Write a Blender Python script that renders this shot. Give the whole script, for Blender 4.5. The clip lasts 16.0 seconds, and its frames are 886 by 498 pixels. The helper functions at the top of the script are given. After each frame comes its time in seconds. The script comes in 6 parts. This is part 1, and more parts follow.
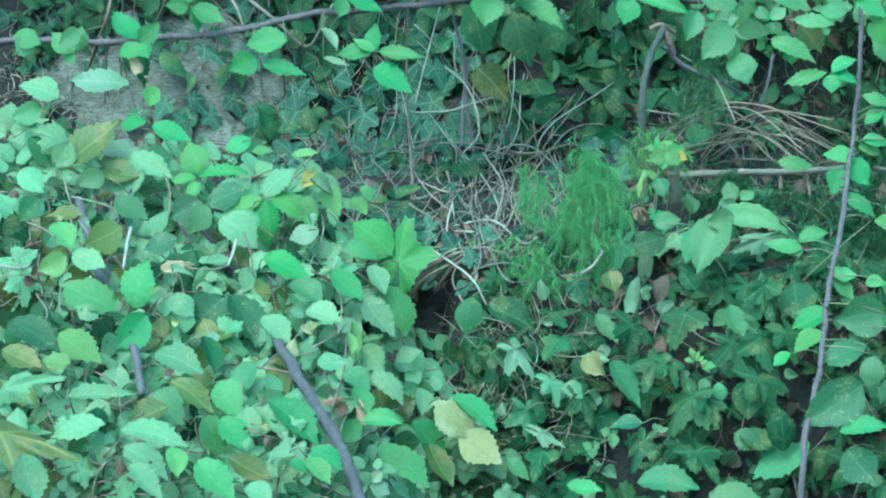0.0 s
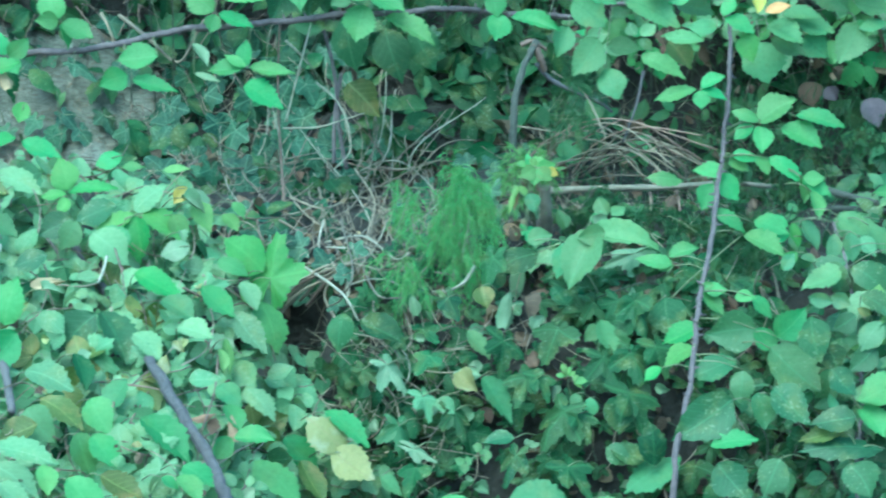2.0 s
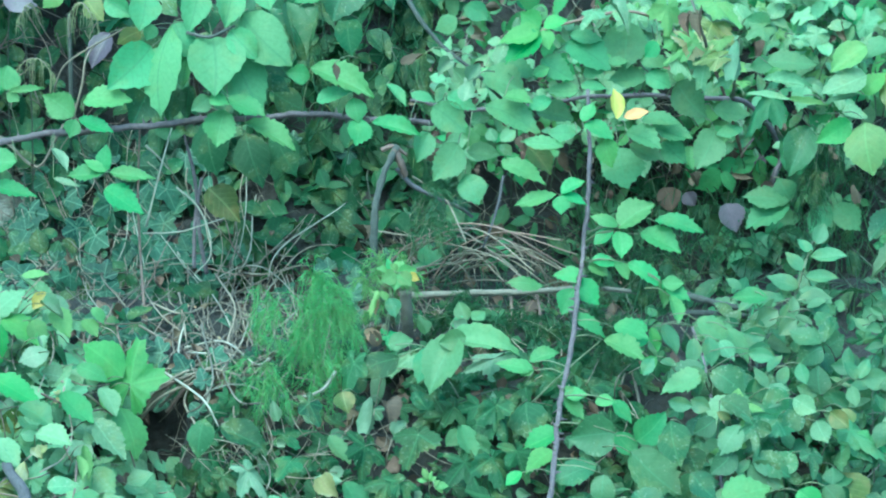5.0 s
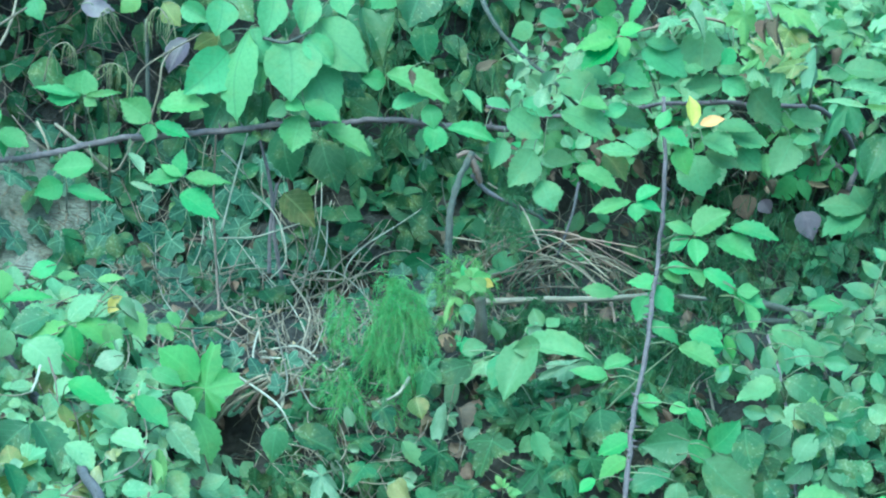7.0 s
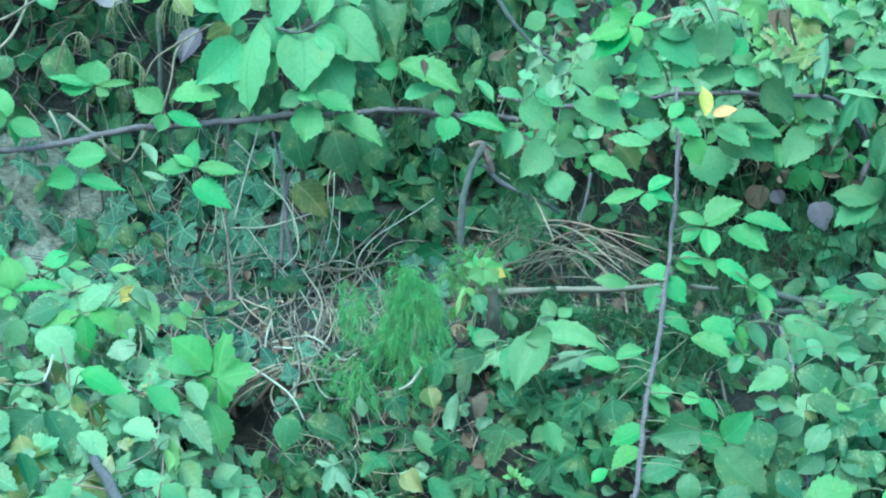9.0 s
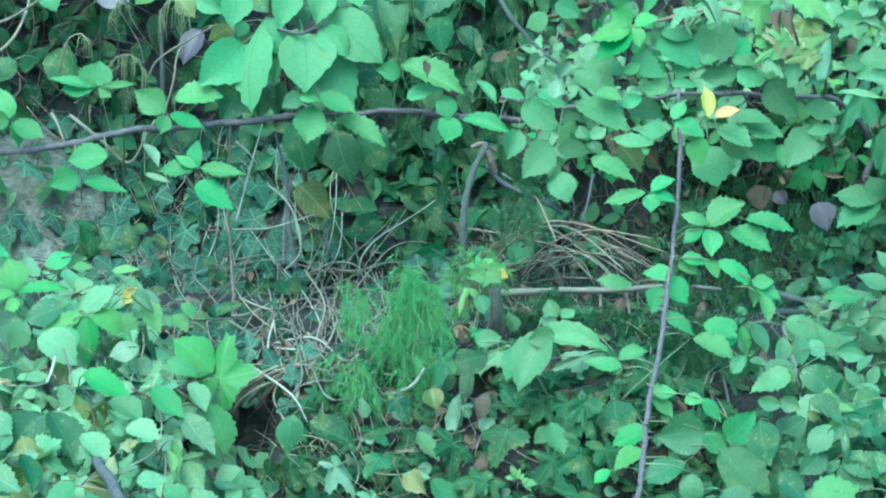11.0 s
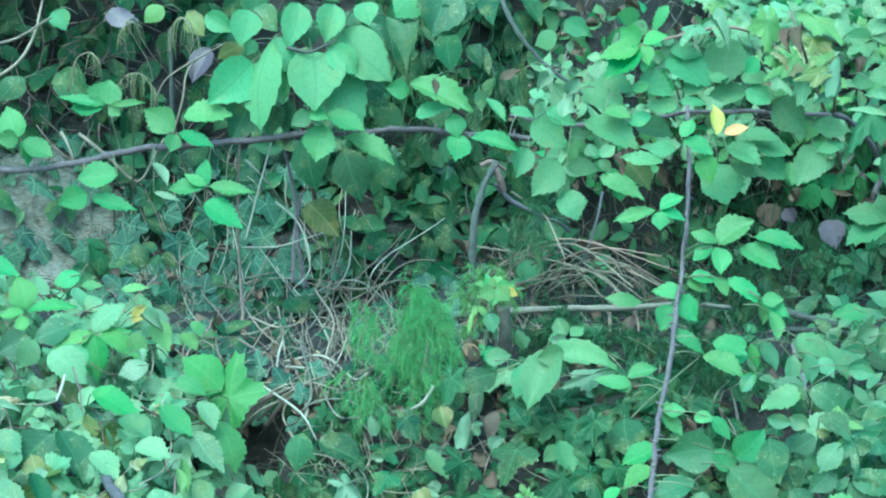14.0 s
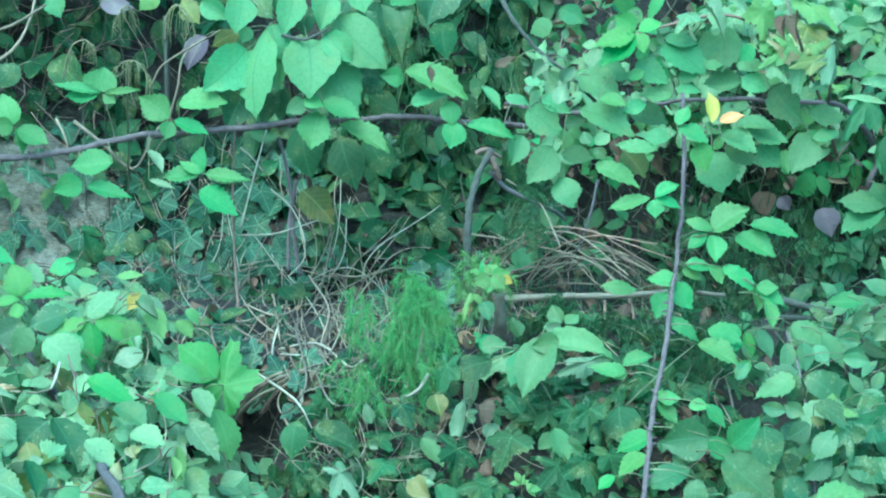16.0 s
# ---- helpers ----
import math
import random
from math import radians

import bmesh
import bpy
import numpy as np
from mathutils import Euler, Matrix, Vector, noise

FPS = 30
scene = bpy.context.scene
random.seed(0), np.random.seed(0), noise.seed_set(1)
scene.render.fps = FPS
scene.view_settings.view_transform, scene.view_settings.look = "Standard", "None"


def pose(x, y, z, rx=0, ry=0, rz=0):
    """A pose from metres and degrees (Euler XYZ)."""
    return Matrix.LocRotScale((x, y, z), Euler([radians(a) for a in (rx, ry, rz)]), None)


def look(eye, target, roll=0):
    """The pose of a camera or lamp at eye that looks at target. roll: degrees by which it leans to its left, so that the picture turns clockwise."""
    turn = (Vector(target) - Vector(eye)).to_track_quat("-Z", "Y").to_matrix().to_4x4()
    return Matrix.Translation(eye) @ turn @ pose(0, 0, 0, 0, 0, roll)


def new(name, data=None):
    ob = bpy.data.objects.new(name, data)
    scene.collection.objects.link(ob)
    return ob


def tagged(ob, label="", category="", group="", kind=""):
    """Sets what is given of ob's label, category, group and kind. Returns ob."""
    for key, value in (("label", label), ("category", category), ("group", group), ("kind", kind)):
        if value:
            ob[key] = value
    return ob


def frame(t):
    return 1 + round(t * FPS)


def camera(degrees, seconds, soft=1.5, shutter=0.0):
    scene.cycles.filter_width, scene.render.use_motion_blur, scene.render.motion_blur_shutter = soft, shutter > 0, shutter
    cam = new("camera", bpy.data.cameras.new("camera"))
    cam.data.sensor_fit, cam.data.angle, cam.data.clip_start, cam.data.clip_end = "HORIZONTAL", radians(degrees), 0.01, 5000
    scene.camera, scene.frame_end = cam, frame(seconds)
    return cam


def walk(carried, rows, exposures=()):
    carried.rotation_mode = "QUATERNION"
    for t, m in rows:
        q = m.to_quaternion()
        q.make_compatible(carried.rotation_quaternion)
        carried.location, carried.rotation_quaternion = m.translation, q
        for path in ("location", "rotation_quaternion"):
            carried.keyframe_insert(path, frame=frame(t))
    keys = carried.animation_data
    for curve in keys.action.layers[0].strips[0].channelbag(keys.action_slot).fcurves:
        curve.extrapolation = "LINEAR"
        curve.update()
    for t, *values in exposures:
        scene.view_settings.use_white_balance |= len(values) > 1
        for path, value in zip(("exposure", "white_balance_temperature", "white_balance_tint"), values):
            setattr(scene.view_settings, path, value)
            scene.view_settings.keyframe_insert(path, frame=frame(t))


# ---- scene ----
# Camera: a long lens on the far shore, panned and tilted by a loosely held head.
EYE = Vector((0.0, -4.8745, 0.8612))
cam = camera(18.0, 16.0, soft=2.1, shutter=0.5)
TURNS = [
    (0, 3.3625, -12.3070, 0.908), (0.5, 3.2334, -12.3275, 0.773), (1, 2.3783, -12.3072, 0.693),
    (1.5, 1.6936, -12.2120, 0.556), (2, 0.7673, -12.0114, 0.490), (2.5, -0.6042, -11.8694, 0.182),
    (3, -0.9769, -11.5937, 0.145), (3.5, -2.2286, -11.0709, 0.097), (4, -2.4132, -10.5083, 0.085),
    (4.2, -2.4452, -10.3012, 0.036), (6.3, -0.8959, -9.7414, 0.043), (6.5, -0.7686, -9.7444, 0.033),
    (7, -0.4814, -9.7465, -0.044), (7.5, -0.2349, -9.9299, 0.056), (8, -0.2748, -9.9123, 0.075),
    (8.5, -0.2519, -9.9895, -0.064), (9, -0.2254, -9.9496, -0.047), (9.2, -0.2234, -9.9446, -0.027),
    (11.3, -0.1892, -9.9312, 0.039), (11.5, -0.1565, -10.0369, 0.011), (12, -0.1419, -10.0856, -0.004),
    (12.5, -0.1058, -10.1539, -0.009), (13, 0.0000, -10.0191, 0.000), (13.5, -0.0237, -9.6934, 0.031),
    (14, -0.0140, -9.5594, 0.122), (14.5, -0.0558, -9.9067, 0.008), (15, -0.1099, -9.9439, 0.051),
    (15.5, -0.1173, -9.8280, 0.091), (16, -0.1072, -9.8122, 0.070),
]
EXPOSURE, KELVIN, TINT = 2.37, 4600, -34
walk(cam, [(t, pose(*EYE, 90 + tilt, roll, pan)) for t, pan, tilt, roll in TURNS],
     [(0.0, EXPOSURE - 0.2, KELVIN, TINT), (1.5, EXPOSURE - 0.14, KELVIN, TINT), (3.0, EXPOSURE, KELVIN, TINT), (16.0, EXPOSURE, KELVIN, TINT)])

# Light: bright haze, the whole sky, with a broad soft sun high behind the far shore.
world = bpy.data.worlds.new("sky")
scene.world = world
world.use_nodes = True
sky = world.node_tree.nodes.new("ShaderNodeTexSky")
sky.sky_type, sky.sun_disc = "NISHITA", False
SUN_ELEVATION, SUN_TURN = radians(58), radians(205)
sky.sun_elevation, sky.sun_rotation = SUN_ELEVATION, SUN_TURN
sky.air_density, sky.dust_density = 1.0, 3.0
background = world.node_tree.nodes["Background"]
background.inputs["Strength"].default_value = 0.18
world.node_tree.links.new(sky.outputs["Color"], background.inputs["Color"])
sun = new("sun", bpy.data.lights.new("sun", "SUN"))
sun.data.energy, sun.data.angle, sun.data.color = 0.65, radians(40), (1.0, 0.96, 0.9)
sun_from = Vector((math.sin(SUN_TURN) * math.cos(SUN_ELEVATION), math.cos(SUN_TURN) * math.cos(SUN_ELEVATION), math.sin(SUN_ELEVATION)))
sun.matrix_world = look(sun_from * 30, (0, 0, 0))

# ---- view coordinates ----
# u: millimetres to the east, v: millimetres down, read off the camera's view onto a plane through the ledge that faces
# the far shore; d: metres proud of it along the view ray.
REACH = EYE.length
AHEAD = -EYE.normalized()
EAST = Vector((1, 0, 0))
RISE = EAST.cross(AHEAD)
rng = random.Random(7)


def spot(u, v, d=0.0):
    """The place at view coordinates u, v, d, on the camera's ray through u, v."""
    return EYE + (AHEAD * REACH + EAST * (u - 784) / 1000 + RISE * (441 - v) / 1000) * ((REACH - d) / REACH)


PROFILE_Y = (-900, -4.3, -3.7, -2.8, -1.9, -1.25, -0.75, -0.45, -0.32, 0.22, 0.4, 0.75, 1.4, 2.6, 6, 900)
PROFILE_Z = (-0.72, -0.72, -0.9, -1.3, -1.35, -1.1, -0.58, -0.15, -0.10, -0.075, 0.06, 0.46, 1.0, 1.45, 1.7, 1.7)


def ground_z(x, y):
    """Height of the bank: a ditch, a steep front, a ledge and a slope behind it."""
    shift = 0.05 * math.sin(2.1 * x + 0.7) + 0.03 * math.sin(5.3 * x + 1.9)
    z = float(np.interp(y + shift, PROFILE_Y, PROFILE_Z))
    lumps = 0.018 * math.sin(9 * x + 4 * y) + 0.014 * math.sin(17 * y - 6 * x + 1) + 0.008 * math.sin(31 * x + 23 * y)
    hollow = 0.3 * math.exp(-((x + 0.315) / 0.055) ** 2 - ((y + 0.44) / 0.07) ** 2)
    return z - hollow + lumps * max(0.0, 1 - abs(y) / 8)


def ground_d(u, v):
    """How far proud the ground lies at u, v."""
    d = 1.3
    while d > -2.4:
        p = spot(u, v, d)
        if p.z < ground_z(p.x, p.y):
            return d
        d -= 0.03
    return d


# ---- materials ----
def nodes_of(name):
    mat = bpy.data.materials.new(name)
    mat.use_nodes = True
    tree = mat.node_tree
    return mat, tree, tree.nodes["Principled BSDF"]


def node(tree, kind, **settings):
    made = tree.nodes.new(kind)
    for key, value in settings.items():
        made.inputs[key.replace("_", " ")].default_value = value
    return made


def maths(tree, operation, a, b=None):
    made = tree.nodes.new("ShaderNodeMath")
    made.operation = operation
    for slot, value in zip(made.inputs, (a, b)):
        if value is None:
            continue
        if isinstance(value, (int, float)):
            slot.default_value = value
        else:
            tree.links.new(value, slot)
    return made.outputs[0]


def mixed(tree, factor, a, b, blend="MIX"):
    made = tree.nodes.new("ShaderNodeMix")
    made.data_type, made.blend_type = "RGBA", blend
    for slot, value in ((made.inputs[0], factor), (made.inputs[6], a), (made.inputs[7], b)):
        if isinstance(value, (int, float)):
            slot.default_value = value
        elif isinstance(value, tuple):
            slot.default_value = (*value, 1)
        else:
            tree.links.new(value, slot)
    return made.outputs[2]


def ramp(tree, factor, *stops):
    made = tree.nodes.new("ShaderNodeValToRGB")
    while len(made.color_ramp.elements) < len(stops):
        made.color_ramp.elements.new(0.5)
    for element, (place, colour) in zip(made.color_ramp.elements, stops):
        element.position, element.color = place, (*colour, 1)
    tree.links.new(factor, made.inputs[0])
    return made.outputs[0]


def leaf_material(name, deep, fresh, vein, rough=0.42, translucent=0.28, ribs=6.0, vein_strength=0.5, blotch=0.35, spots=0.0,
                  blotch_colour=(0.20, 0.19, 0.05), gloss=0.25, island=False):
    """A living leaf: two greens that vary leaf by leaf, ribs along its UV, blotches, insect marks, and light through the blade."""
    mat, tree, shader = nodes_of(name)
    if island:
        chance = tree.nodes.new("ShaderNodeNewGeometry").outputs["Random Per Island"]
    else:
        chance = tree.nodes.new("ShaderNodeObjectInfo").outputs["Random"]
    coords = tree.nodes.new("ShaderNodeTexCoord")
    place = tree.nodes.new("ShaderNodeNewGeometry").outputs["Position"]
    base = mixed(tree, chance, deep, fresh)
    hue = node(tree, "ShaderNodeHueSaturation")
    second = maths(tree, "FRACT", maths(tree, "MULTIPLY", chance, 13.7))
    tree.links.new(maths(tree, "ADD", maths(tree, "MULTIPLY", second, 0.05), 0.475), hue.inputs["Hue"])
    tree.links.new(maths(tree, "ADD", maths(tree, "MULTIPLY", maths(tree, "FRACT", maths(tree, "MULTIPLY", chance, 41.3)), 0.35), 0.84), hue.inputs["Value"])
    tree.links.new(base, hue.inputs["Color"])
    cloud = node(tree, "ShaderNodeTexNoise", Scale=28.0, Detail=3.0)
    tree.links.new(place, cloud.inputs["Vector"])
    patch = ramp(tree, cloud.outputs["Fac"], (0.5, (0, 0, 0)), (0.75, (1, 1, 1)))
    colour = mixed(tree, maths(tree, "MULTIPLY", patch, blotch), hue.outputs["Color"], blotch_colour)
    mottle = node(tree, "ShaderNodeTexNoise", Scale=150.0, Detail=4.0, Roughness=0.65)
    tree.links.new(place, mottle.inputs["Vector"])
    shade = ramp(tree, mottle.outputs["Fac"], (0.28, (0.84, 0.87, 0.84)), (0.5, (1, 1, 1)), (0.74, (1.12, 1.09, 1.12)))
    colour = mixed(tree, 1.0, colour, shade, "MULTIPLY")
    split = tree.nodes.new("ShaderNodeSeparateXYZ")
    tree.links.new(coords.outputs["UV"], split.inputs[0])
    aside = maths(tree, "ABSOLUTE", maths(tree, "SUBTRACT", split.outputs[0], 0.5))
    midrib = maths(tree, "LESS_THAN", aside, 0.022)
    along = maths(tree, "SUBTRACT", maths(tree, "MULTIPLY", split.outputs[1], ribs), maths(tree, "MULTIPLY", aside, ribs * 0.75))
    wave = maths(tree, "ABSOLUTE", maths(tree, "SUBTRACT", maths(tree, "FRACT", along), 0.5))
    side = maths(tree, "LESS_THAN", wave, 0.05)
    lines = maths(tree, "MAXIMUM", midrib, maths(tree, "MULTIPLY", side, 0.6))
    colour = mixed(tree, maths(tree, "MULTIPLY", lines, vein_strength), colour, vein)
    if spots:
        specks = node(tree, "ShaderNodeTexNoise", Scale=190.0, Detail=2.0)
        tree.links.new(place, specks.inputs["Vector"])
        area = maths(tree, "GREATER_THAN", maths(tree, "ADD", specks.outputs["Fac"], maths(tree, "MULTIPLY", cloud.outputs["Fac"], 0.5)), 0.91)
        colour = mixed(tree, maths(tree, "MULTIPLY", area, spots), colour, (0.42, 0.46, 0.36))
    tree.links.new(colour, shader.inputs["Base Color"])
    shader.inputs["Roughness"].default_value = rough
    shader.inputs["Specular IOR Level"].default_value = gloss
    grain = node(tree, "ShaderNodeTexNoise", Scale=260.0, Detail=2.0)
    tree.links.new(place, grain.inputs["Vector"])
    relief = maths(tree, "ADD", maths(tree, "MULTIPLY", wave, 0.5), maths(tree, "MULTIPLY", grain.outputs["Fac"], 0.6))
    bump = node(tree, "ShaderNodeBump", Strength=0.35, Distance=0.0014)
    tree.links.new(relief, bump.inputs["Height"])
    tree.links.new(bump.outputs["Normal"], shader.inputs["Normal"])
    glow = node(tree, "ShaderNodeBsdfTranslucent")
    tree.links.new(mixed(tree, 1.0, colour, (0.85, 1.0, 0.65), "MULTIPLY"), glow.inputs["Color"])
    both = tree.nodes.new("ShaderNodeMixShader")
    both.inputs[0].default_value = min(0.5, translucent + 0.1)
    tree.links.new(shader.outputs[0], both.inputs[1])
    tree.links.new(glow.outputs[0], both.inputs[2])
    tree.links.new(both.outputs[0], tree.nodes["Material Output"].inputs["Surface"])
    return mat


def stem_material(name, low, high, rough=0.7, scale=60.0, bump_depth=0.001, island=False):
    """Bark or straw: mottled along its length, with fine grain."""
    mat, tree, shader = nodes_of(name)
    place = tree.nodes.new("ShaderNodeNewGeometry")
    grain = node(tree, "ShaderNodeTexNoise", Scale=scale, Detail=4.0)
    tree.links.new(place.outputs["Position"], grain.inputs["Vector"])
    fine = node(tree, "ShaderNodeTexNoise", Scale=scale * 9, Detail=3.0)
    tree.links.new(place.outputs["Position"], fine.inputs["Vector"])
    chance = place.outputs["Random Per Island"] if island else tree.nodes.new("ShaderNodeObjectInfo").outputs["Random"]
    mixer = maths(tree, "ADD", maths(tree, "MULTIPLY", grain.outputs["Fac"], 0.7), maths(tree, "MULTIPLY", chance, 0.4))
    colour = mixed(tree, maths(tree, "MULTIPLY", fine.outputs["Fac"], 0.5), ramp(tree, mixer, (0.3, low), (0.75, high)), low)
    tree.links.new(colour, shader.inputs["Base Color"])
    shader.inputs["Roughness"].default_value = rough
    bump = node(tree, "ShaderNodeBump", Strength=0.6, Distance=bump_depth)
    tree.links.new(fine.outputs["Fac"], bump.inputs["Height"])
    tree.links.new(bump.outputs["Normal"], shader.inputs["Normal"])
    return mat


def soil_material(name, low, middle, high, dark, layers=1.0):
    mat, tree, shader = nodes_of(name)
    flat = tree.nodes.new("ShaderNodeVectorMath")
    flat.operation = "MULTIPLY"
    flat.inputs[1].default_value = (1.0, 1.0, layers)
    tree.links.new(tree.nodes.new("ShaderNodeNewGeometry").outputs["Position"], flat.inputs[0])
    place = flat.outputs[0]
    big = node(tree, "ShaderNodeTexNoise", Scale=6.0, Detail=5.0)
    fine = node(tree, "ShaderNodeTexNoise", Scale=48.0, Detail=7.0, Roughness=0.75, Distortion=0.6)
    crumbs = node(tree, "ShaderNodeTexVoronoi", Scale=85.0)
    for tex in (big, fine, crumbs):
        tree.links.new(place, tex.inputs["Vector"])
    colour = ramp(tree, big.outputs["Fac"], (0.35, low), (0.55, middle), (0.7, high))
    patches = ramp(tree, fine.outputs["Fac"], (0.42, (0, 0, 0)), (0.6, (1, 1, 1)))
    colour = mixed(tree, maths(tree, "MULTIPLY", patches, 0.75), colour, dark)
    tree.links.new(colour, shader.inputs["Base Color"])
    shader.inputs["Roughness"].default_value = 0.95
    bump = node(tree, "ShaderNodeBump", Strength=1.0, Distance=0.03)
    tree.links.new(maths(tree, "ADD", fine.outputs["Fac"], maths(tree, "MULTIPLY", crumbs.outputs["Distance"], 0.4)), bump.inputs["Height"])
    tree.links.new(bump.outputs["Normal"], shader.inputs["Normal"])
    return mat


GREENS = {
    "bramble": dict(deep=(0.076, 0.146, 0.062), fresh=(0.108, 0.196, 0.084), vein=(0.13, 0.27, 0.13), translucent=0.32, ribs=7, vein_strength=0.18, blotch=0.2, rough=0.5),
    # Brighter copy of bramble: light on the exposed leaves is in its colour.
    "lit_green": dict(deep=(0.076, 0.174, 0.059), fresh=(0.1, 0.22, 0.074), vein=(0.17, 0.31, 0.13), translucent=0.32, ribs=7, vein_strength=0.18, blotch=0.15, rough=0.5),
    # Darker copy of bramble: shade among the rear leaves is in its colour.
    "shaded_undergrowth": dict(deep=(0.033, 0.075, 0.031), fresh=(0.06, 0.118, 0.047), vein=(0.10, 0.2, 0.1), translucent=0.28, ribs=7, vein_strength=0.3, blotch=0.3, spots=0.15, rough=0.5, gloss=0.3),
    "bush": dict(deep=(0.122, 0.2, 0.1), fresh=(0.152, 0.248, 0.122), vein=(0.2, 0.31, 0.18), translucent=0.3, ribs=7, vein_strength=0.4, blotch=0.35, spots=0.14, rough=0.55, gloss=0.3),
    # Dark by species, and darkened further for the shade it hangs in.
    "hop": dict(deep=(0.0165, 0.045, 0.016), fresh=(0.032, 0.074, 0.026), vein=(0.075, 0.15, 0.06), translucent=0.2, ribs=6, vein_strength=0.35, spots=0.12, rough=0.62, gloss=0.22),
    "ivy": dict(deep=(0.018, 0.042, 0.025), fresh=(0.038, 0.078, 0.043), vein=(0.13, 0.19, 0.12), translucent=0.08, ribs=3, vein_strength=0.45, rough=0.55, blotch=0.15, gloss=0.2),
    "broad": dict(deep=(0.09, 0.18, 0.074), fresh=(0.125, 0.232, 0.098), vein=(0.05, 0.11, 0.055), translucent=0.28, ribs=5, vein_strength=0.3, rough=0.55, blotch=0.2),
    "rose": dict(deep=(0.066, 0.122, 0.056), fresh=(0.098, 0.172, 0.08), vein=(0.15, 0.21, 0.13), translucent=0.25, ribs=8, vein_strength=0.2, rough=0.45),
    "fresh": dict(deep=(0.078, 0.19, 0.05), fresh=(0.1, 0.235, 0.062), vein=(0.15, 0.3, 0.09), translucent=0.32, ribs=6, vein_strength=0.25, blotch=0.15, rough=0.5),
    "fern": dict(deep=(0.095, 0.205, 0.068), fresh=(0.165, 0.31, 0.11), vein=(0.16, 0.32, 0.06), translucent=0.4, ribs=1, vein_strength=0.0, rough=0.6),
    "lime": dict(deep=(0.112, 0.198, 0.062), fresh=(0.145, 0.24, 0.08), vein=(0.17, 0.31, 0.1), translucent=0.32, ribs=6, vein_strength=0.25, blotch=0.2, rough=0.5),
    "yellow": dict(deep=(0.37, 0.29, 0.065), fresh=(0.45, 0.36, 0.09), vein=(0.60, 0.48, 0.2), translucent=0.3, ribs=6, vein_strength=0.3, blotch=0.3, blotch_colour=(0.25, 0.3, 0.05)),
    "autumn": dict(deep=(0.2, 0.2, 0.078), fresh=(0.29, 0.28, 0.115), vein=(0.2, 0.17, 0.08), translucent=0.25, ribs=7, vein_strength=0.4, blotch=0.6, blotch_colour=(0.36, 0.38, 0.30)),
    "orange": dict(deep=(0.42, 0.17, 0.09), fresh=(0.48, 0.21, 0.11), vein=(0.5, 0.3, 0.15), translucent=0.25, ribs=6, vein_strength=0.3),
    "olive": dict(deep=(0.07, 0.1, 0.026), fresh=(0.115, 0.14, 0.042), vein=(0.25, 0.28, 0.1), translucent=0.3, ribs=7, vein_strength=0.35, blotch=0.6, blotch_colour=(0.25, 0.17, 0.07)),
    "pale": dict(deep=(0.1, 0.145, 0.085), fresh=(0.165, 0.205, 0.12), vein=(0.2, 0.26, 0.15), translucent=0.2, ribs=7, vein_strength=0.3, blotch=0.7, blotch_colour=(0.1, 0.18, 0.09)),
    "brown": dict(deep=(0.05, 0.036, 0.026), fresh=(0.13, 0.09, 0.062), vein=(0.2, 0.14, 0.09), translucent=0.12, ribs=6, vein_strength=0.3, rough=0.75, blotch=0.5, blotch_colour=(0.05, 0.04, 0.03)),
    "tan": dict(deep=(0.24, 0.165, 0.10), fresh=(0.34, 0.245, 0.16), vein=(0.3, 0.22, 0.14), translucent=0.15, ribs=6, vein_strength=0.3, rough=0.7, blotch=0.5, blotch_colour=(0.12, 0.08, 0.05)),
    "purple": dict(deep=(0.075, 0.055, 0.07), fresh=(0.11, 0.085, 0.10), vein=(0.13, 0.1, 0.12), translucent=0.12, ribs=6, vein_strength=0.4, blotch=0.3, blotch_colour=(0.05, 0.07, 0.04)),
}
LEAF = {kind: leaf_material(kind + "_leaf", **settings) for kind, settings in GREENS.items()}
MASS = {kind: leaf_material(kind + "_foliage", island=True, **settings) for kind, settings in GREENS.items()}
CANE = stem_material("cane", (0.046, 0.036, 0.039), (0.135, 0.106, 0.113), 0.88, 130.0, 0.003)
OLD_CANE = stem_material("old_cane", (0.03, 0.027, 0.03), (0.095, 0.085, 0.092), 0.85, 110.0, 0.003)
GREEN_STEM = stem_material("green_stem", (0.07, 0.08, 0.04), (0.13, 0.15, 0.07), 0.55)
# GREEN_STEM darkened: shade on stalks behind the leaves is in this colour.
SHADED_STEM = stem_material("shaded_stem", (0.022, 0.026, 0.015), (0.06, 0.068, 0.038), 0.7)
STRAW = stem_material("straw", (0.075, 0.06, 0.042), (0.2, 0.162, 0.114), 0.8)
BLEACHED = stem_material("bleached", (0.13, 0.12, 0.09), (0.31, 0.29, 0.23), 0.7)
BROWN_STEM = stem_material("brown_stem", (0.07, 0.045, 0.035), (0.17, 0.11, 0.08), 0.75)
TAN_BARK = stem_material("tan_bark", (0.07, 0.06, 0.045), (0.145, 0.128, 0.098), 0.85, 110.0, 0.003)
GREY_BARK = stem_material("grey_bark", (0.022, 0.025, 0.021), (0.066, 0.068, 0.058), 0.95, 120.0, 0.004)
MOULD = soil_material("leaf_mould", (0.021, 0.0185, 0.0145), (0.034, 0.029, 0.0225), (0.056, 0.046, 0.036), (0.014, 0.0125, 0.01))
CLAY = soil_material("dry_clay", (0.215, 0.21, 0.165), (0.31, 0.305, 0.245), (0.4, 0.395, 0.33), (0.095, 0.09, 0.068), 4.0)


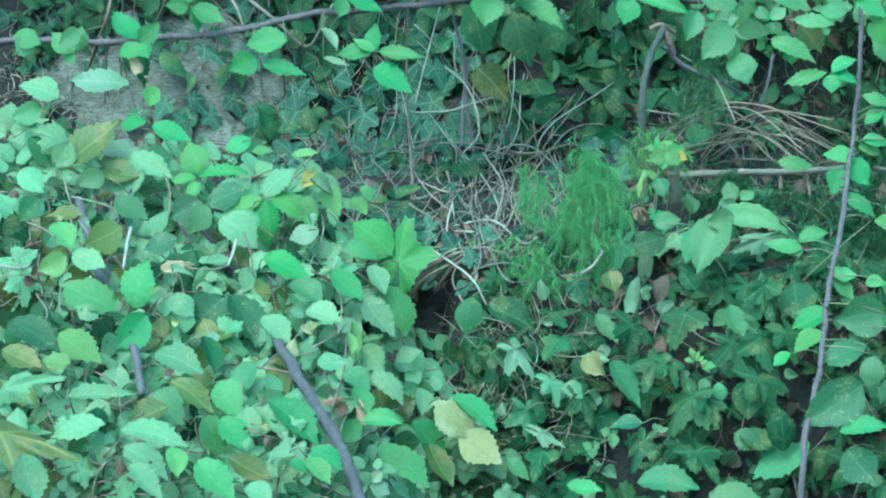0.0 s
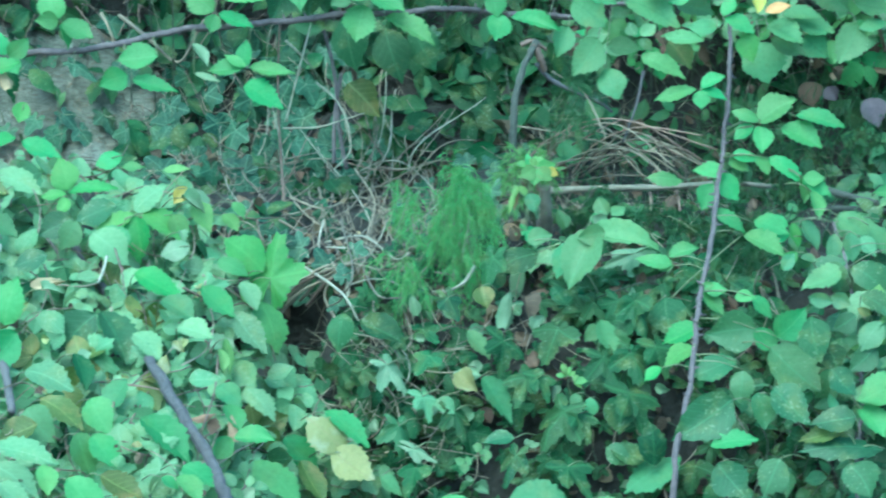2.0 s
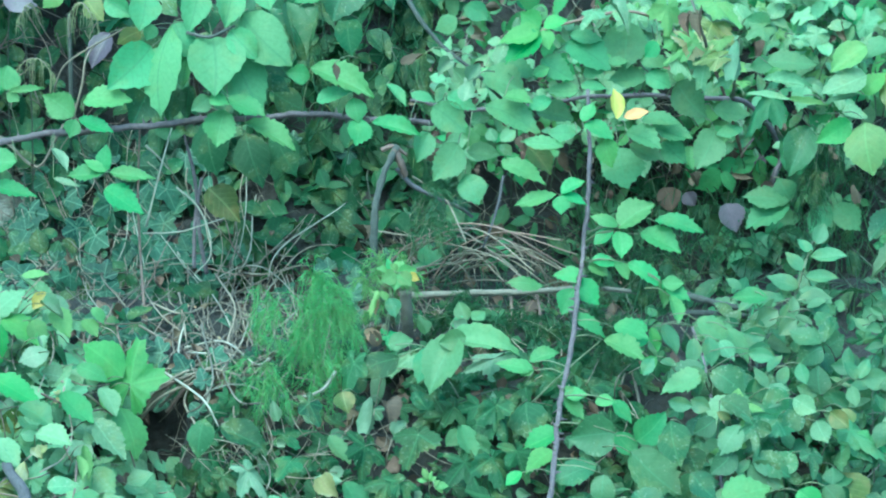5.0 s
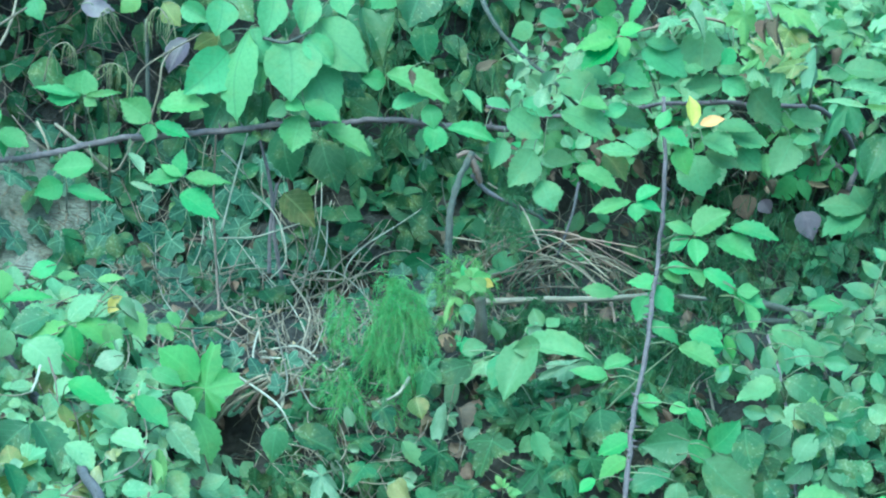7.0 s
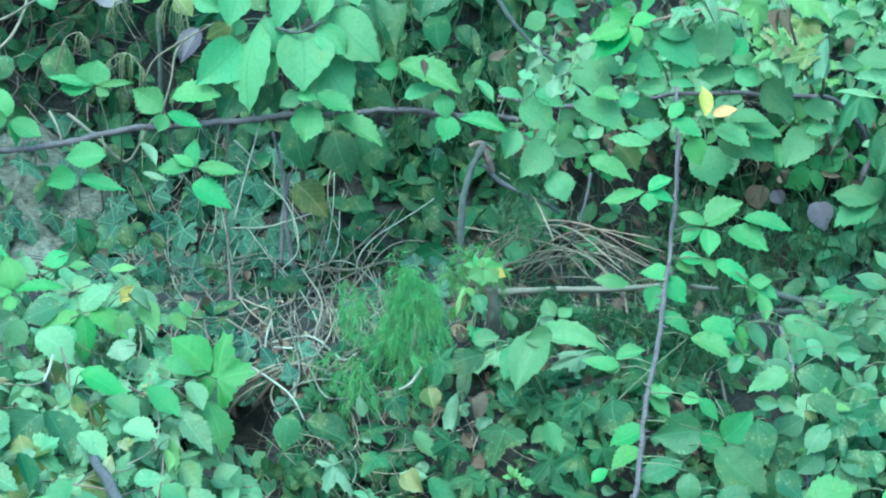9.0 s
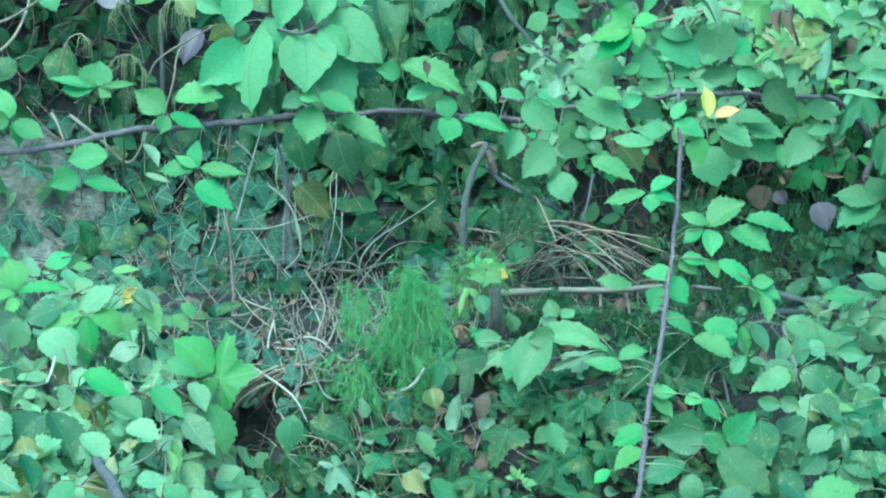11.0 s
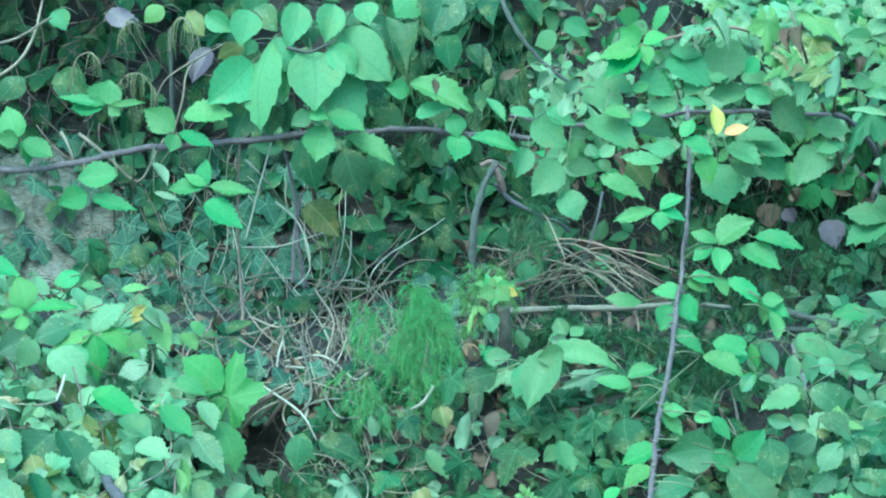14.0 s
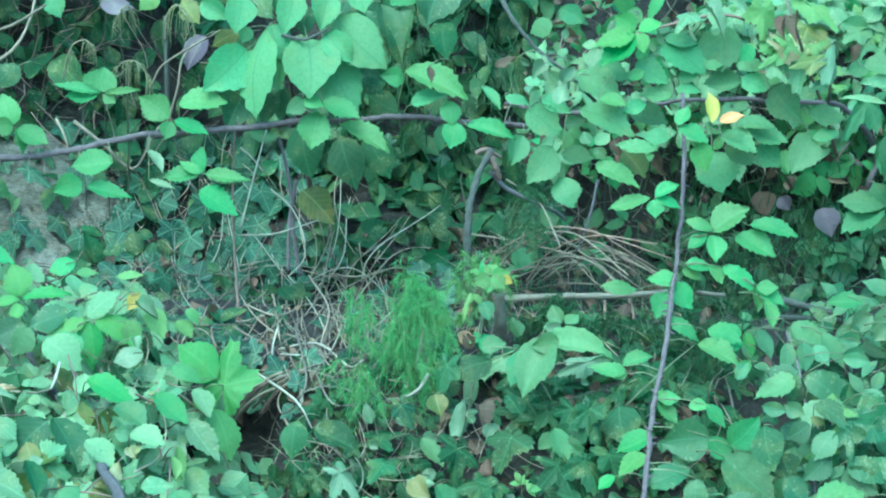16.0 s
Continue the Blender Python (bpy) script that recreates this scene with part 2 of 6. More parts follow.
# ---- leaf shapes: y from stalk to tip, one long and one wide ----
def ovate(steps, serrated, widest, fold, droop, twist, point=1.0, sway=0.0, quilt=0.014):
    """An oval blade with a folded midrib, a toothed rim, quilted ribs, a sideways sway and a drooping tip."""
    verts, faces, uvs = [], [], []
    power = math.log(0.5) / math.log(widest)
    for i in range(steps + 1):
        s = i / steps
        half = 0.5 * max(0.0, math.sin(math.pi * s ** power)) ** (point * (0.75 + 0.6 * s))
        tooth = serrated and 0 < i < steps
        bend = -droop * s * s + 0.03 * math.sin(4.2 * s + 9 * fold)
        lean = twist * (s - 0.4)
        for column in (-2, -1, 0, 1, 2):
            side = (column > 0) - (column < 0)
            outer = abs(column) == 2
            uneven = 1 + 0.07 * side * math.sin(3 * s + 11 * droop)
            reach = half * uneven * (1 if outer else 0.52)
            if tooth and outer:
                reach *= 1 + serrated * (0.5 if (i + (side > 0)) % 2 else -0.5) * (0.7 + 0.6 * math.sin(2.7 * i + 5 * side + 30 * fold))
            x = side * reach
            y = s + (0.6 / steps if tooth and outer and (i + (side > 0)) % 2 else 0) + 0.1 * abs(x) * (1 - s)
            ribs = quilt * (1 if outer else -0.7) * math.sin(i * 2.1 + side) if side else -0.4 * quilt
            verts.append((x + sway * math.sin(math.pi * s) * 0.12, min(y, 1.0), bend + fold * abs(x) * (1.15 - 0.9 * abs(x)) + lean * x + ribs))
            uvs.append((x + 0.5, y))
    for i in range(steps):
        a = 5 * i
        for k in range(4):
            faces.append((a + k, a + k + 1, a + k + 6, a + k + 5))
    return verts, [(f, [uvs[i] for i in f]) for f in faces]


def palmate(lobes, least, points, serrated, droop, ripple, full=0.0):
    """A lobed blade: lobes are angle, length and spread about the stalk's end; full lobes bulge instead of tapering."""
    rim = []
    for i in range(points + 1):
        angle = radians(-165 + 330 * i / points)
        reach, axis = least, 0.0
        for lobe, length, spread in lobes:
            off = abs(angle - radians(lobe)) / radians(spread)
            r = length * max(0.0, 1 - 0.5 * off ** 1.2 if full and off < 1.5 else 1 - off ** 1.35)
            if r > reach:
                reach = r
        if serrated:
            reach *= 1 + serrated * ((0.06 if i % 2 else -0.09) + 0.05 * math.sin(7 * i))
        rim.append((angle, reach))
    wide = 2 * max(abs(r * math.sin(angle)) for angle, r in rim)
    verts, faces = [(0, 0, 0)], []
    for angle, r in rim:
        mid = 0.55 * r
        z = ripple * math.cos(3 * angle) * mid + 0.03 * math.cos(angle * 10.8)
        verts.append((mid * math.sin(angle), mid * math.cos(angle), z - droop * mid * mid))
    for angle, r in rim:
        z = ripple * math.cos(3 * angle) * r * 0.6
        verts.append((r * math.sin(angle), r * math.cos(angle), z - droop * r * r))

    verts = [(x / wide, y, z) for x, y, z in verts]

    def mark(i, axis):
        if i == 0:
            return (0.5, 0.0)
        angle, r = rim[(i - 1) % (points + 1)]
        r = r * (0.55 if i <= points + 1 else 1.0)
        return (0.5 + math.sin(angle - axis) * r * 0.8, math.cos(angle - axis) * r)

    for i in range(points):
        middle = (rim[i][0] + rim[i + 1][0]) / 2
        axis = min((radians(lobe[0]) for lobe in lobes), key=lambda a: abs(a - middle))
        for f in ((0, i + 1, i + 2), (i + 1, i + 2 + points, i + 3 + points, i + 2)):
            f = f[::-1] if len(f) == 3 else (f[3], f[2], f[1], f[0])
            faces.append((f, [mark(k, axis) for k in f]))
    return verts, faces


HOP_LOBES = ((0, 1.0, 32), (-62, 0.86, 30), (62, 0.9, 31), (-124, 0.62, 33), (124, 0.64, 33))
THREE_LOBES = ((0, 1.0, 42), (-76, 0.86, 46), (76, 0.82, 46))
IVY_LOBES = ((0, 1.0, 42), (-68, 0.74, 40), (68, 0.74, 40), (-132, 0.56, 36), (132, 0.56, 36))
VINE_LOBES = ((0, 1.0, 68), (-70, 0.95, 62), (70, 0.95, 62), (-135, 0.7, 40), (135, 0.7, 40))
SYCAMORE_LOBES = ((0, 1.0, 29), (-56, 0.95, 28), (56, 0.95, 28), (-114, 0.7, 30), (114, 0.7, 30))
FORMS = {
    "sycamore": [palmate(SYCAMORE_LOBES, 0.3, 52, 0.6, dr, rp, 1.0) for dr, rp in ((0.15, 0.12), (0.22, -0.15))],
    "bramble": [ovate(18, 0.17, 0.42, f, dr, tw, 0.86, sw, 0.03) for f, dr, tw, sw in
                ((0.2, 0.18, 0.2, 0.4), (0.12, 0.3, -0.25, -0.5), (0.28, 0.1, 0.1, 0.2), (0.08, 0.24, 0.3, -0.3), (0.16, 0.4, 0.0, 0.6), (-0.12, 0.26, 0.25, 0.0), (0.32, 0.3, -0.25, -0.7))],
    "oval": [ovate(9, 0.0, 0.46, f, dr, tw, 0.85, sw) for f, dr, tw, sw in ((0.3, 0.12, 0.1, 0.3), (0.15, 0.2, -0.2, -0.4), (0.4, 0.05, 0.25, 0.0))],
    "broad": [ovate(14, 0.03, 0.40, f, dr, tw, 0.8, sw, 0.02) for f, dr, tw, sw in ((0.35, 0.25, 0.15, 0.3), (0.25, 0.4, -0.2, -0.4), (0.5, 0.15, 0.1, 0.1), (-0.2, 0.4, 0.3, 0.5))],
    "curled": [ovate(10, 0.1, 0.45, f, dr, tw, 0.8, sw, 0.05) for f, dr, tw, sw in ((1.3, 0.9, 0.9, 0.8), (-1.2, 0.7, -1.0, -0.6), (0.9, -0.8, 1.3, 0.3), (1.6, 0.4, -0.7, 1.0))],
    "hop": [palmate(lobes, 0.3, 52, 0.9, dr, rp, 1.0) for lobes, dr, rp in ((HOP_LOBES, 0.18, 0.14), (HOP_LOBES, 0.35, 0.25), (THREE_LOBES, 0.15, -0.2), (THREE_LOBES, 0.3, 0.2), (HOP_LOBES, 0.1, -0.25))],
    "ivy": [palmate(IVY_LOBES, 0.3, 33, 0.0, dr, rp, 1.0) for dr, rp in ((0.12, 0.06), (0.22, 0.1), (0.05, -0.08))],
    "vine": [palmate(VINE_LOBES, 0.68, 40, 1.0, dr, rp) for dr, rp in ((0.15, 0.15), (0.25, -0.2))],
}
SAG = {form: [max(verts, key=lambda p: p[1])[2] for verts, _ in shapes] for form, shapes in FORMS.items()}
NATURAL = {"bramble": 0.74, "oval": 0.58, "broad": 0.62, "curled": 0.7, "hop": 1.55, "ivy": 1.4, "vine": 1.6, "sycamore": 1.6}


def leaf_mesh(name, shape, mat):
    verts, faces = shape
    mesh = bpy.data.meshes.new(name)
    mesh.from_pydata(verts, [], [f for f, _ in faces])
    layer = mesh.uv_layers.new(name="UVMap")
    layer.data.foreach_set("uv", [c for _, uv in faces for pair in uv for c in pair])
    mesh.polygons.foreach_set("use_smooth", [True] * len(mesh.polygons))
    mesh.materials.append(mat)
    return mesh


MESHES = {}


def shared_mesh(form, kind, pick):
    key = (form, kind, pick)
    if key not in MESHES:
        MESHES[key] = leaf_mesh(form + "_blade", FORMS[form][pick], LEAF[kind])
    return MESHES[key]


def blade_pose(base, tip, width, natural, jitter=0.1, sag=0.0):
    """The pose of a blade from base to tip, turned about its length, and narrowed where needed, to look that wide from
    the camera. sag: how far the blade's own tip bends off its plane.
    """
    axis = tip - base
    length = max(axis.length, 0.004)
    axis.normalize()
    facing = (EYE - base).normalized() + Vector((rng.uniform(-1, 1), rng.uniform(-1, 1), rng.uniform(-1, 1))) * jitter
    normal = (facing - axis * facing.dot(axis)).normalized()
    full = length * natural
    if width < full:
        turn = min(math.acos(max(0.0, width / full)), radians(38 if sag else 54))
        if sag:
            full = width / math.cos(turn)
        options = [Matrix.Rotation(sign * turn, 3, axis) @ normal for sign in (1, -1)]
        normal = max(options, key=lambda n: n.z + rng.uniform(-0.1, 0.1))
    else:
        full = width
    side = axis.cross(normal)
    bend = math.atan(sag)
    axis, normal = axis * math.cos(bend) - normal * math.sin(bend), axis * math.sin(bend) + normal * math.cos(bend)
    length *= math.cos(bend)
    m = Matrix((side * full, axis * length, normal * length)).transposed().to_4x4()
    m.translation = base
    return m


# ---- tubes ----
def smooth_line(points, steps=8):
    """A curve through the points."""
    pts = [Vector(p) for p in points]
    if len(pts) == 2:
        return [pts[0].lerp(pts[1], i / steps) for i in range(steps + 1)]
    pts = [2 * pts[0] - pts[1]] + pts + [2 * pts[-1] - pts[-2]]
    out = []
    for i in range(1, len(pts) - 2):
        a, b, c, e = pts[i - 1:i + 3]
        for k in range(steps):
            t = k / steps
            out.append(0.5 * ((2 * b) + (c - a) * t + (2 * a - 5 * b + 4 * c - e) * t * t + (3 * b - a - 3 * c + e) * t ** 3))
    out.append(pts[-2])
    return out


def add_tube(verts, faces, line, r0, r1, sides=6, rough=0.0):
    start = len(verts)
    n = len(line)
    for i, p in enumerate(line):
        along = (line[min(i + 1, n - 1)] - line[max(i - 1, 0)]).normalized()
        a = along.orthogonal().normalized() if abs(along.x) > 0.9 else along.cross(Vector((1, 0, 0))).normalized()
        b = along.cross(a)
        r = r0 + (r1 - r0) * i / (n - 1)
        for k in range(sides):
            angle = 2 * math.pi * k / sides
            rr = r * (1 + rough * rng.uniform(-1, 1))
            verts.append(p + (a * math.cos(angle) + b * math.sin(angle)) * rr)
    for i in range(n - 1):
        for k in range(sides):
            q = start + i * sides + k
            w = start + i * sides + (k + 1) % sides
            faces.append((q, w, w + sides, q + sides))
    faces.append(tuple(range(start + sides - 1, start - 1, -1)))
    faces.append(tuple(range(start + (n - 1) * sides, start + n * sides)))


def add_thorns(verts, faces, line, radius, gap):
    for i in range(2, len(line) - 2):
        if rng.random() > gap:
            continue
        along = (line[i + 1] - line[i]).normalized()
        out = along.cross(Vector((rng.uniform(-1, 1), rng.uniform(-1, 1), rng.uniform(-1, 1)))).normalized()
        p, side = line[i] + out * max(radius * 0.7, radius - 0.003), along.cross(out)
        radius = min(radius, 0.0038)
        start = len(verts)
        verts.extend((p + along * radius * 0.9, p - along * radius * 0.9 + side * radius * 0.5, p - along * radius * 0.9 - side * radius * 0.5,
                      p + out * radius * 3.3 - along * radius * 0.9))
        faces.extend(((start, start + 1, start + 3), (start + 1, start + 2, start + 3), (start + 2, start, start + 3)))


def raw_object(name, verts, faces, mat, smooth=True):
    mesh = bpy.data.meshes.new(name)
    mesh.from_pydata([tuple(v) for v in verts], [], faces)
    mesh.polygons.foreach_set("use_smooth", [smooth] * len(mesh.polygons))
    mesh.materials.append(mat)
    return new(name, mesh)


def under(ob, parent):
    """Makes ob a part of parent, where it stands."""
    ob.parent = parent
    ob.matrix_parent_inverse = Matrix.Translation(-parent["base"]) if "base" in parent else Matrix.Identity(4)
    return ob


# ---- plants ----
class Plant:
    """One plant: an Empty at its root, stems, and leaves on stalks. Places are view coordinates; offset shifts those
    read at another camera pan.
    """

    def __init__(self, name, label, category, form, kind, d, group="", offset=(0, 0), stalk=GREEN_STEM):
        self.form, self.kind, self.d, self.offset, self.stalk = form, kind, d, offset, stalk
        self.root = None
        self.name, self.tags = name, (label, category, group)
        self.line = []
        self.leaves = 0

    def at(self, u, v, d):
        return spot(u + self.offset[0], v + self.offset[1], d)

    def start(self, place):
        self.root = new(self.name)
        self.root.location = place
        self.root.empty_display_size = 0.02
        tagged(self.root, self.tags[0], self.tags[1], self.tags[2])
        self.base = Vector(place)

    def own(self, ob, parent=None):
        ob.parent = parent or self.root
        if parent is None:
            ob.matrix_parent_inverse = Matrix.Translation(-self.base)
        return ob

    def stem(self, places, r0, r1, mat=None, thorns=0.0, name="stem", grounded=True):
        """A stem through places (u, v, d); grounded: it first comes up out of the soil beneath its start."""
        line = [self.at(*p) for p in places]
        if grounded:
            first = line[0]
            foot = Vector((first.x + rng.uniform(-0.04, 0.04), first.y + 0.06, 0))
            foot.z = ground_z(foot.x, foot.y) - 0.02
            middle = (foot + first) / 2 + Vector((0, -0.03, 0.02))
            line = [foot, middle] + line if (foot - first).length > 0.12 else [foot] + line
        curve = smooth_line(line)
        if r0 > 0.0035:
            curve = [p + noise.noise_vector(p * 22) * 0.004 + noise.noise_vector(p * 60) * 0.0014 for p in curve]
        if self.root is None:
            self.start(curve[0])
        verts, faces = [], []
        add_tube(verts, faces, curve, r0, r1, 8, 0.2)
        if thorns:
            add_thorns(verts, faces, curve, (r0 + r1) / 2, thorns)
        self.own(raw_object(name, verts, faces, mat or self.stalk))
        self.line += [(p, r0) for p in curve]
        return self

    def leaf(self, nu, nv, *tips, d=None, kind=None, form=None, lean=0.25, stalked=True):
        """One leaf whose stalk ends at nu, nv; each tip is (u, v, width) of one blade."""
        d = self.d if d is None else d
        if callable(d):
            d = d(nu + self.offset[0], nv + self.offset[1])
        kind, form = kind or self.kind, form or self.form
        joint = self.at(nu, nv, d)
        verts, faces = [], []
        near = min((p for p, _ in self.line), key=lambda p: (p - joint).length) if self.line else joint + Vector((0, 0.04, -0.02))
        if not stalked or (near - joint).length > 0.1:
            near = joint + (near - joint).normalized() * 0.04 + Vector((0, 0.02, 0))
        bow = (near + joint) / 2 + Vector((0, -0.01, 0.008))
        add_tube(verts, faces, smooth_line([near, bow, joint], 4), 0.0011, 0.0008, 5)
        if self.root is None:
            self.start(near)
        stalk = self.own(raw_object("leaf", verts, faces, self.stalk))
        for u, v, width in tips:
            du, dv = u - nu, v - nv
            length = math.hypot(du, dv)
            gap = min(5.0, length * 0.08) if len(tips) > 1 else 0.0
            base = self.at(nu + du / length * gap, nv + dv / length * gap, d)
            tip = self.at(u, v, d + lean * max(-0.8, dv / length) * length / 1000 * rng.uniform(0.3, 1.3))
            pick = rng.randrange(len(FORMS[form]))
            blade = new("leaflet" if len(tips) > 1 else "blade", shared_mesh(form, kind, pick))
            blade.parent = stalk
            blade.matrix_basis = blade_pose(base, tip, width / 1000 * (REACH - d) / REACH, NATURAL[form], sag=SAG[form][pick])
            self.leaves += 1
        return self


def lone_stem(name, label, places, r0, r1, mat, group="", grounded=False, category="stem", sides=6, rough=0.1):
    """A stem that lies or stands by itself."""
    verts, faces = [], []
    add_tube(verts, faces, smooth_line([spot(*p) for p in places]), r0, r1, sides, rough)
    return tagged(raw_object(name, verts, faces, mat), label, category, group)


# ---- foliage in masses ----
def mass(name, label, category, kind, blades):
    """One mesh of many leaves; blades are (form, pose)."""
    all_verts, all_faces, all_uvs, offset = [], [], [], 0
    for form, m in blades:
        verts, faces = FORMS[form][rng.randrange(len(FORMS[form]))]
        block = np.array(verts) @ np.array(m.to_3x3()).T + np.array(m.translation)
        all_verts.append(block)
        for f, uv in faces:
            all_faces.append(tuple(i + offset for i in f))
            all_uvs.extend(uv)
        offset += len(verts)
    mesh = bpy.data.meshes.new(name)
    mesh.from_pydata(np.concatenate(all_verts).tolist(), [], all_faces)
    layer = mesh.uv_layers.new(name="UVMap")
    layer.data.foreach_set("uv", np.array(all_uvs, dtype=np.float32).ravel())
    mesh.polygons.foreach_set("use_smooth", [True] * len(mesh.polygons))
    mesh.materials.append(MASS[kind])
    return tagged(new(name, mesh), label, category, kind="stuff")


def grown(name, label, category, kind, blades, group="", cell=420, most=280):
    """Plants from many single leaves: neighbours share a root, each leaf is a part, and thin stalks tie them to the ground."""
    plots, beyond = {}, []
    for form, m in blades:
        p = m.translation
        away = (p - EYE).dot(AHEAD) / REACH
        u, v = 784 + (p - EYE).dot(EAST) / away * 1000, 441 - (p - EYE).dot(RISE) / away * 1000
        if -380 < u < 1800 and -110 < v < 1130:
            plots.setdefault((int(u // cell), int(v // cell)), []).append((form, m))
        else:
            beyond.append((form, m))
    if len(beyond) > 5:
        mass(name + "_foliage", label + ", running on along the bank", "foliage", kind, beyond)
    for key in sorted(plots):
        members = plots[key]
        for first in range(0, len(members), most):
            part = members[first:first + most]
            if len(part) < 6:
                continue
            centre = sum((m.translation for _, m in part), Vector()) / len(part)
            foot = Vector((centre.x, centre.y + 0.03, 0))
            foot.z = ground_z(foot.x, foot.y)
            root = new(name)
            root.location = foot
            tagged(root, label, category, group)
            verts, faces = [], []
            for _ in range(3):
                goal = part[rng.randrange(len(part))][1].translation + Vector((0, 0.015, 0))
                base = foot + Vector((rng.uniform(-0.06, 0.06), rng.uniform(0, 0.05), 0))
                base.z = ground_z(base.x, base.y) - 0.01
                add_tube(verts, faces, smooth_line([base, (base + goal) / 2 + Vector((rng.uniform(-0.05, 0.05), -0.02, 0.03)), goal], 6), 0.0016, 0.001, 5)
            for form, m in part:
                p = m.translation
                back = p + Vector((rng.uniform(-0.03, 0.03), rng.uniform(0.01, 0.04), rng.uniform(-0.05, 0.01)))
                add_tube(verts, faces, smooth_line([back, (p + back) / 2 + Vector((0, 0, 0.006)), p], 2), 0.0009, 0.0007, 3)
                blade = new("leaf", shared_mesh(form, kind, rng.randrange(len(FORMS[form]))))
                blade.parent = root
                blade.matrix_parent_inverse = Matrix.Translation(-foot)
                blade.matrix_basis = m
            stalks = tagged(raw_object("stalk", verts, faces, SHADED_STEM), kind="stuff")
            stalks.parent = root
            stalks.matrix_parent_inverse = Matrix.Translation(-foot)


def scattered(count, inside, area, form, size, rise=(0.0, 0.12), surface=ground_d, droop=(0.2, 1.2), spread=0.5, tumble=0.4):
    """Leaves over an area (u0, v0, u1, v1) where inside(u, v) holds, raised above a surface."""
    blades = []
    for _ in range(round(count / (2.4 if form == "bramble" else 1))):
        u, v = rng.uniform(area[0], area[2]), rng.uniform(area[1], area[3])
        if inside and not inside(u, v):
            continue
        length = rng.uniform(*size)
        angle = rng.gauss(math.pi / 2, spread * 2.2)
        d = surface(u, v) + rng.uniform(*rise)
        lean = rng.uniform(*droop)
        natural = NATURAL[form]
        # a bramble leaf has three leaflets, the others one blade
        fans = ((0, 1.0), (1.25, 0.8), (-1.25, 0.8)) if form == "bramble" and rng.random() < 0.8 else ((0, 1.0),)
        for turn, share in fans:
            way, reach = angle + turn + rng.uniform(-0.2, 0.2), length * share
            base = spot(u + 5 * math.cos(way), v + 5 * math.sin(way), d)
            tip = spot(u + reach * math.cos(way), v + reach * math.sin(way), d + reach / 1000 * lean * max(-0.4, math.sin(way)) * rng.uniform(0.6, 1.2))
            m = blade_pose(base, tip, reach / 1000 * natural * rng.uniform(0.85 - tumble, 1.1), natural, tumble)
            blades.append((form, m))
    return blades


# ---- the ground ----
def build_ground():
    xs = np.unique(np.concatenate([np.linspace(-900, -6, 14), np.linspace(-6, -1.9, 24), np.linspace(-1.9, 1.9, 130), np.linspace(1.9, 6, 24), np.linspace(6, 900, 14)]))
    ys = np.unique(np.concatenate([np.linspace(-900, -9, 10), np.linspace(-9, -1.6, 30), np.linspace(-1.6, 1.6, 130), np.linspace(1.6, 7, 24), np.linspace(7, 900, 10)]))
    verts, faces = [], []
    for y in ys:
        for x in xs:
            z = ground_z(x, y)
            if abs(x) < 2 and abs(y) < 1.7:
                z += 0.018 * noise.noise(Vector((x * 14, y * 14, 0))) + 0.007 * noise.noise(Vector((x * 45, y * 45, 3)))
            verts.append((x, y, z))
    n = len(xs)
    for j in range(len(ys) - 1):
        for i in range(n - 1):
            a = j * n + i
            faces.append((a, a + 1, a + n + 1, a + n))
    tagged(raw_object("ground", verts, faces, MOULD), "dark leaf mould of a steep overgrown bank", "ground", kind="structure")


build_ground()


def build_bare_earth():
    """A worn slip of dry clay on the slope, lying a little proud of the mould."""
    verts, faces, n = [], [], 90
    for j in range(n + 1):
        for i in range(n + 1):
            a, b = i / n * 2 - 1, j / n * 2 - 1
            u, v = -10 + a * 270, 366 + b * 120
            p = spot(u, v, ground_d(u, v))
            z = ground_z(p.x, p.y)
            rim = max(0.0, a * a + b * b + 0.35 * noise.noise(Vector((a * 2.5, b * 2.5, 7))) - 0.45)
            rough = 0.024 * noise.noise(Vector((p.x * 14, p.y * 34, 1))) + 0.02 * abs(noise.noise(Vector((p.x * 34, p.y * 80, 5)))) + 0.008 * noise.noise(Vector((p.x * 90, p.y * 160, 9)))
            verts.append((p.x, p.y, z + 0.03 + rough - 0.11 * rim))
    for j in range(n):
        for i in range(n):
            k = j * (n + 1) + i
            faces.append((k, k + 1, k + n + 2, k + n + 1))
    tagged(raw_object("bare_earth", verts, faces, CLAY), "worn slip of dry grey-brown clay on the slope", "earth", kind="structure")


build_bare_earth()

# ---- undergrowth, in masses ----
BUSH_U = (-900, -303, 0, 250, 340, 440, 600, 720, 1500)
BUSH_V = (400, 425, 470, 505, 590, 800, 1000, 1160, 1500)


def bush_depth(u, v):
    return v - float(np.interp(u, BUSH_U, BUSH_V))


def bush_d(u, v):
    """The outer face of the bramble bush that leans out over the ditch."""
    return max(0.28 + min(0.95, max(0.0, bush_depth(u, v)) * 0.0017), ground_d(u, v) + 0.06)


def in_bush(u, v):
    return bush_depth(u, v) > rng.uniform(-25, 40)


def out_of_bush(u, v):
    return bush_depth(u, v) < 20


def off_soil(u, v):
    """Keeps the bare earth and the trodden ledge free."""
    bare = -120 < u < 190 and 310 < v < 450
    ledge = 560 < u < 860 and 260 < v < 580
    burrow = ((u - 470) / 55) ** 2 + ((v - 745) / 60) ** 2 < 1
    return out_of_bush(u, v) and not bare and not ledge and not burrow


def off_burrow(u, v):
    """Out of the bush and clear of the burrow's mouth."""
    return out_of_bush(u, v) and ((u - 466) / 70) ** 2 + ((v - 765) / 70) ** 2 > 1


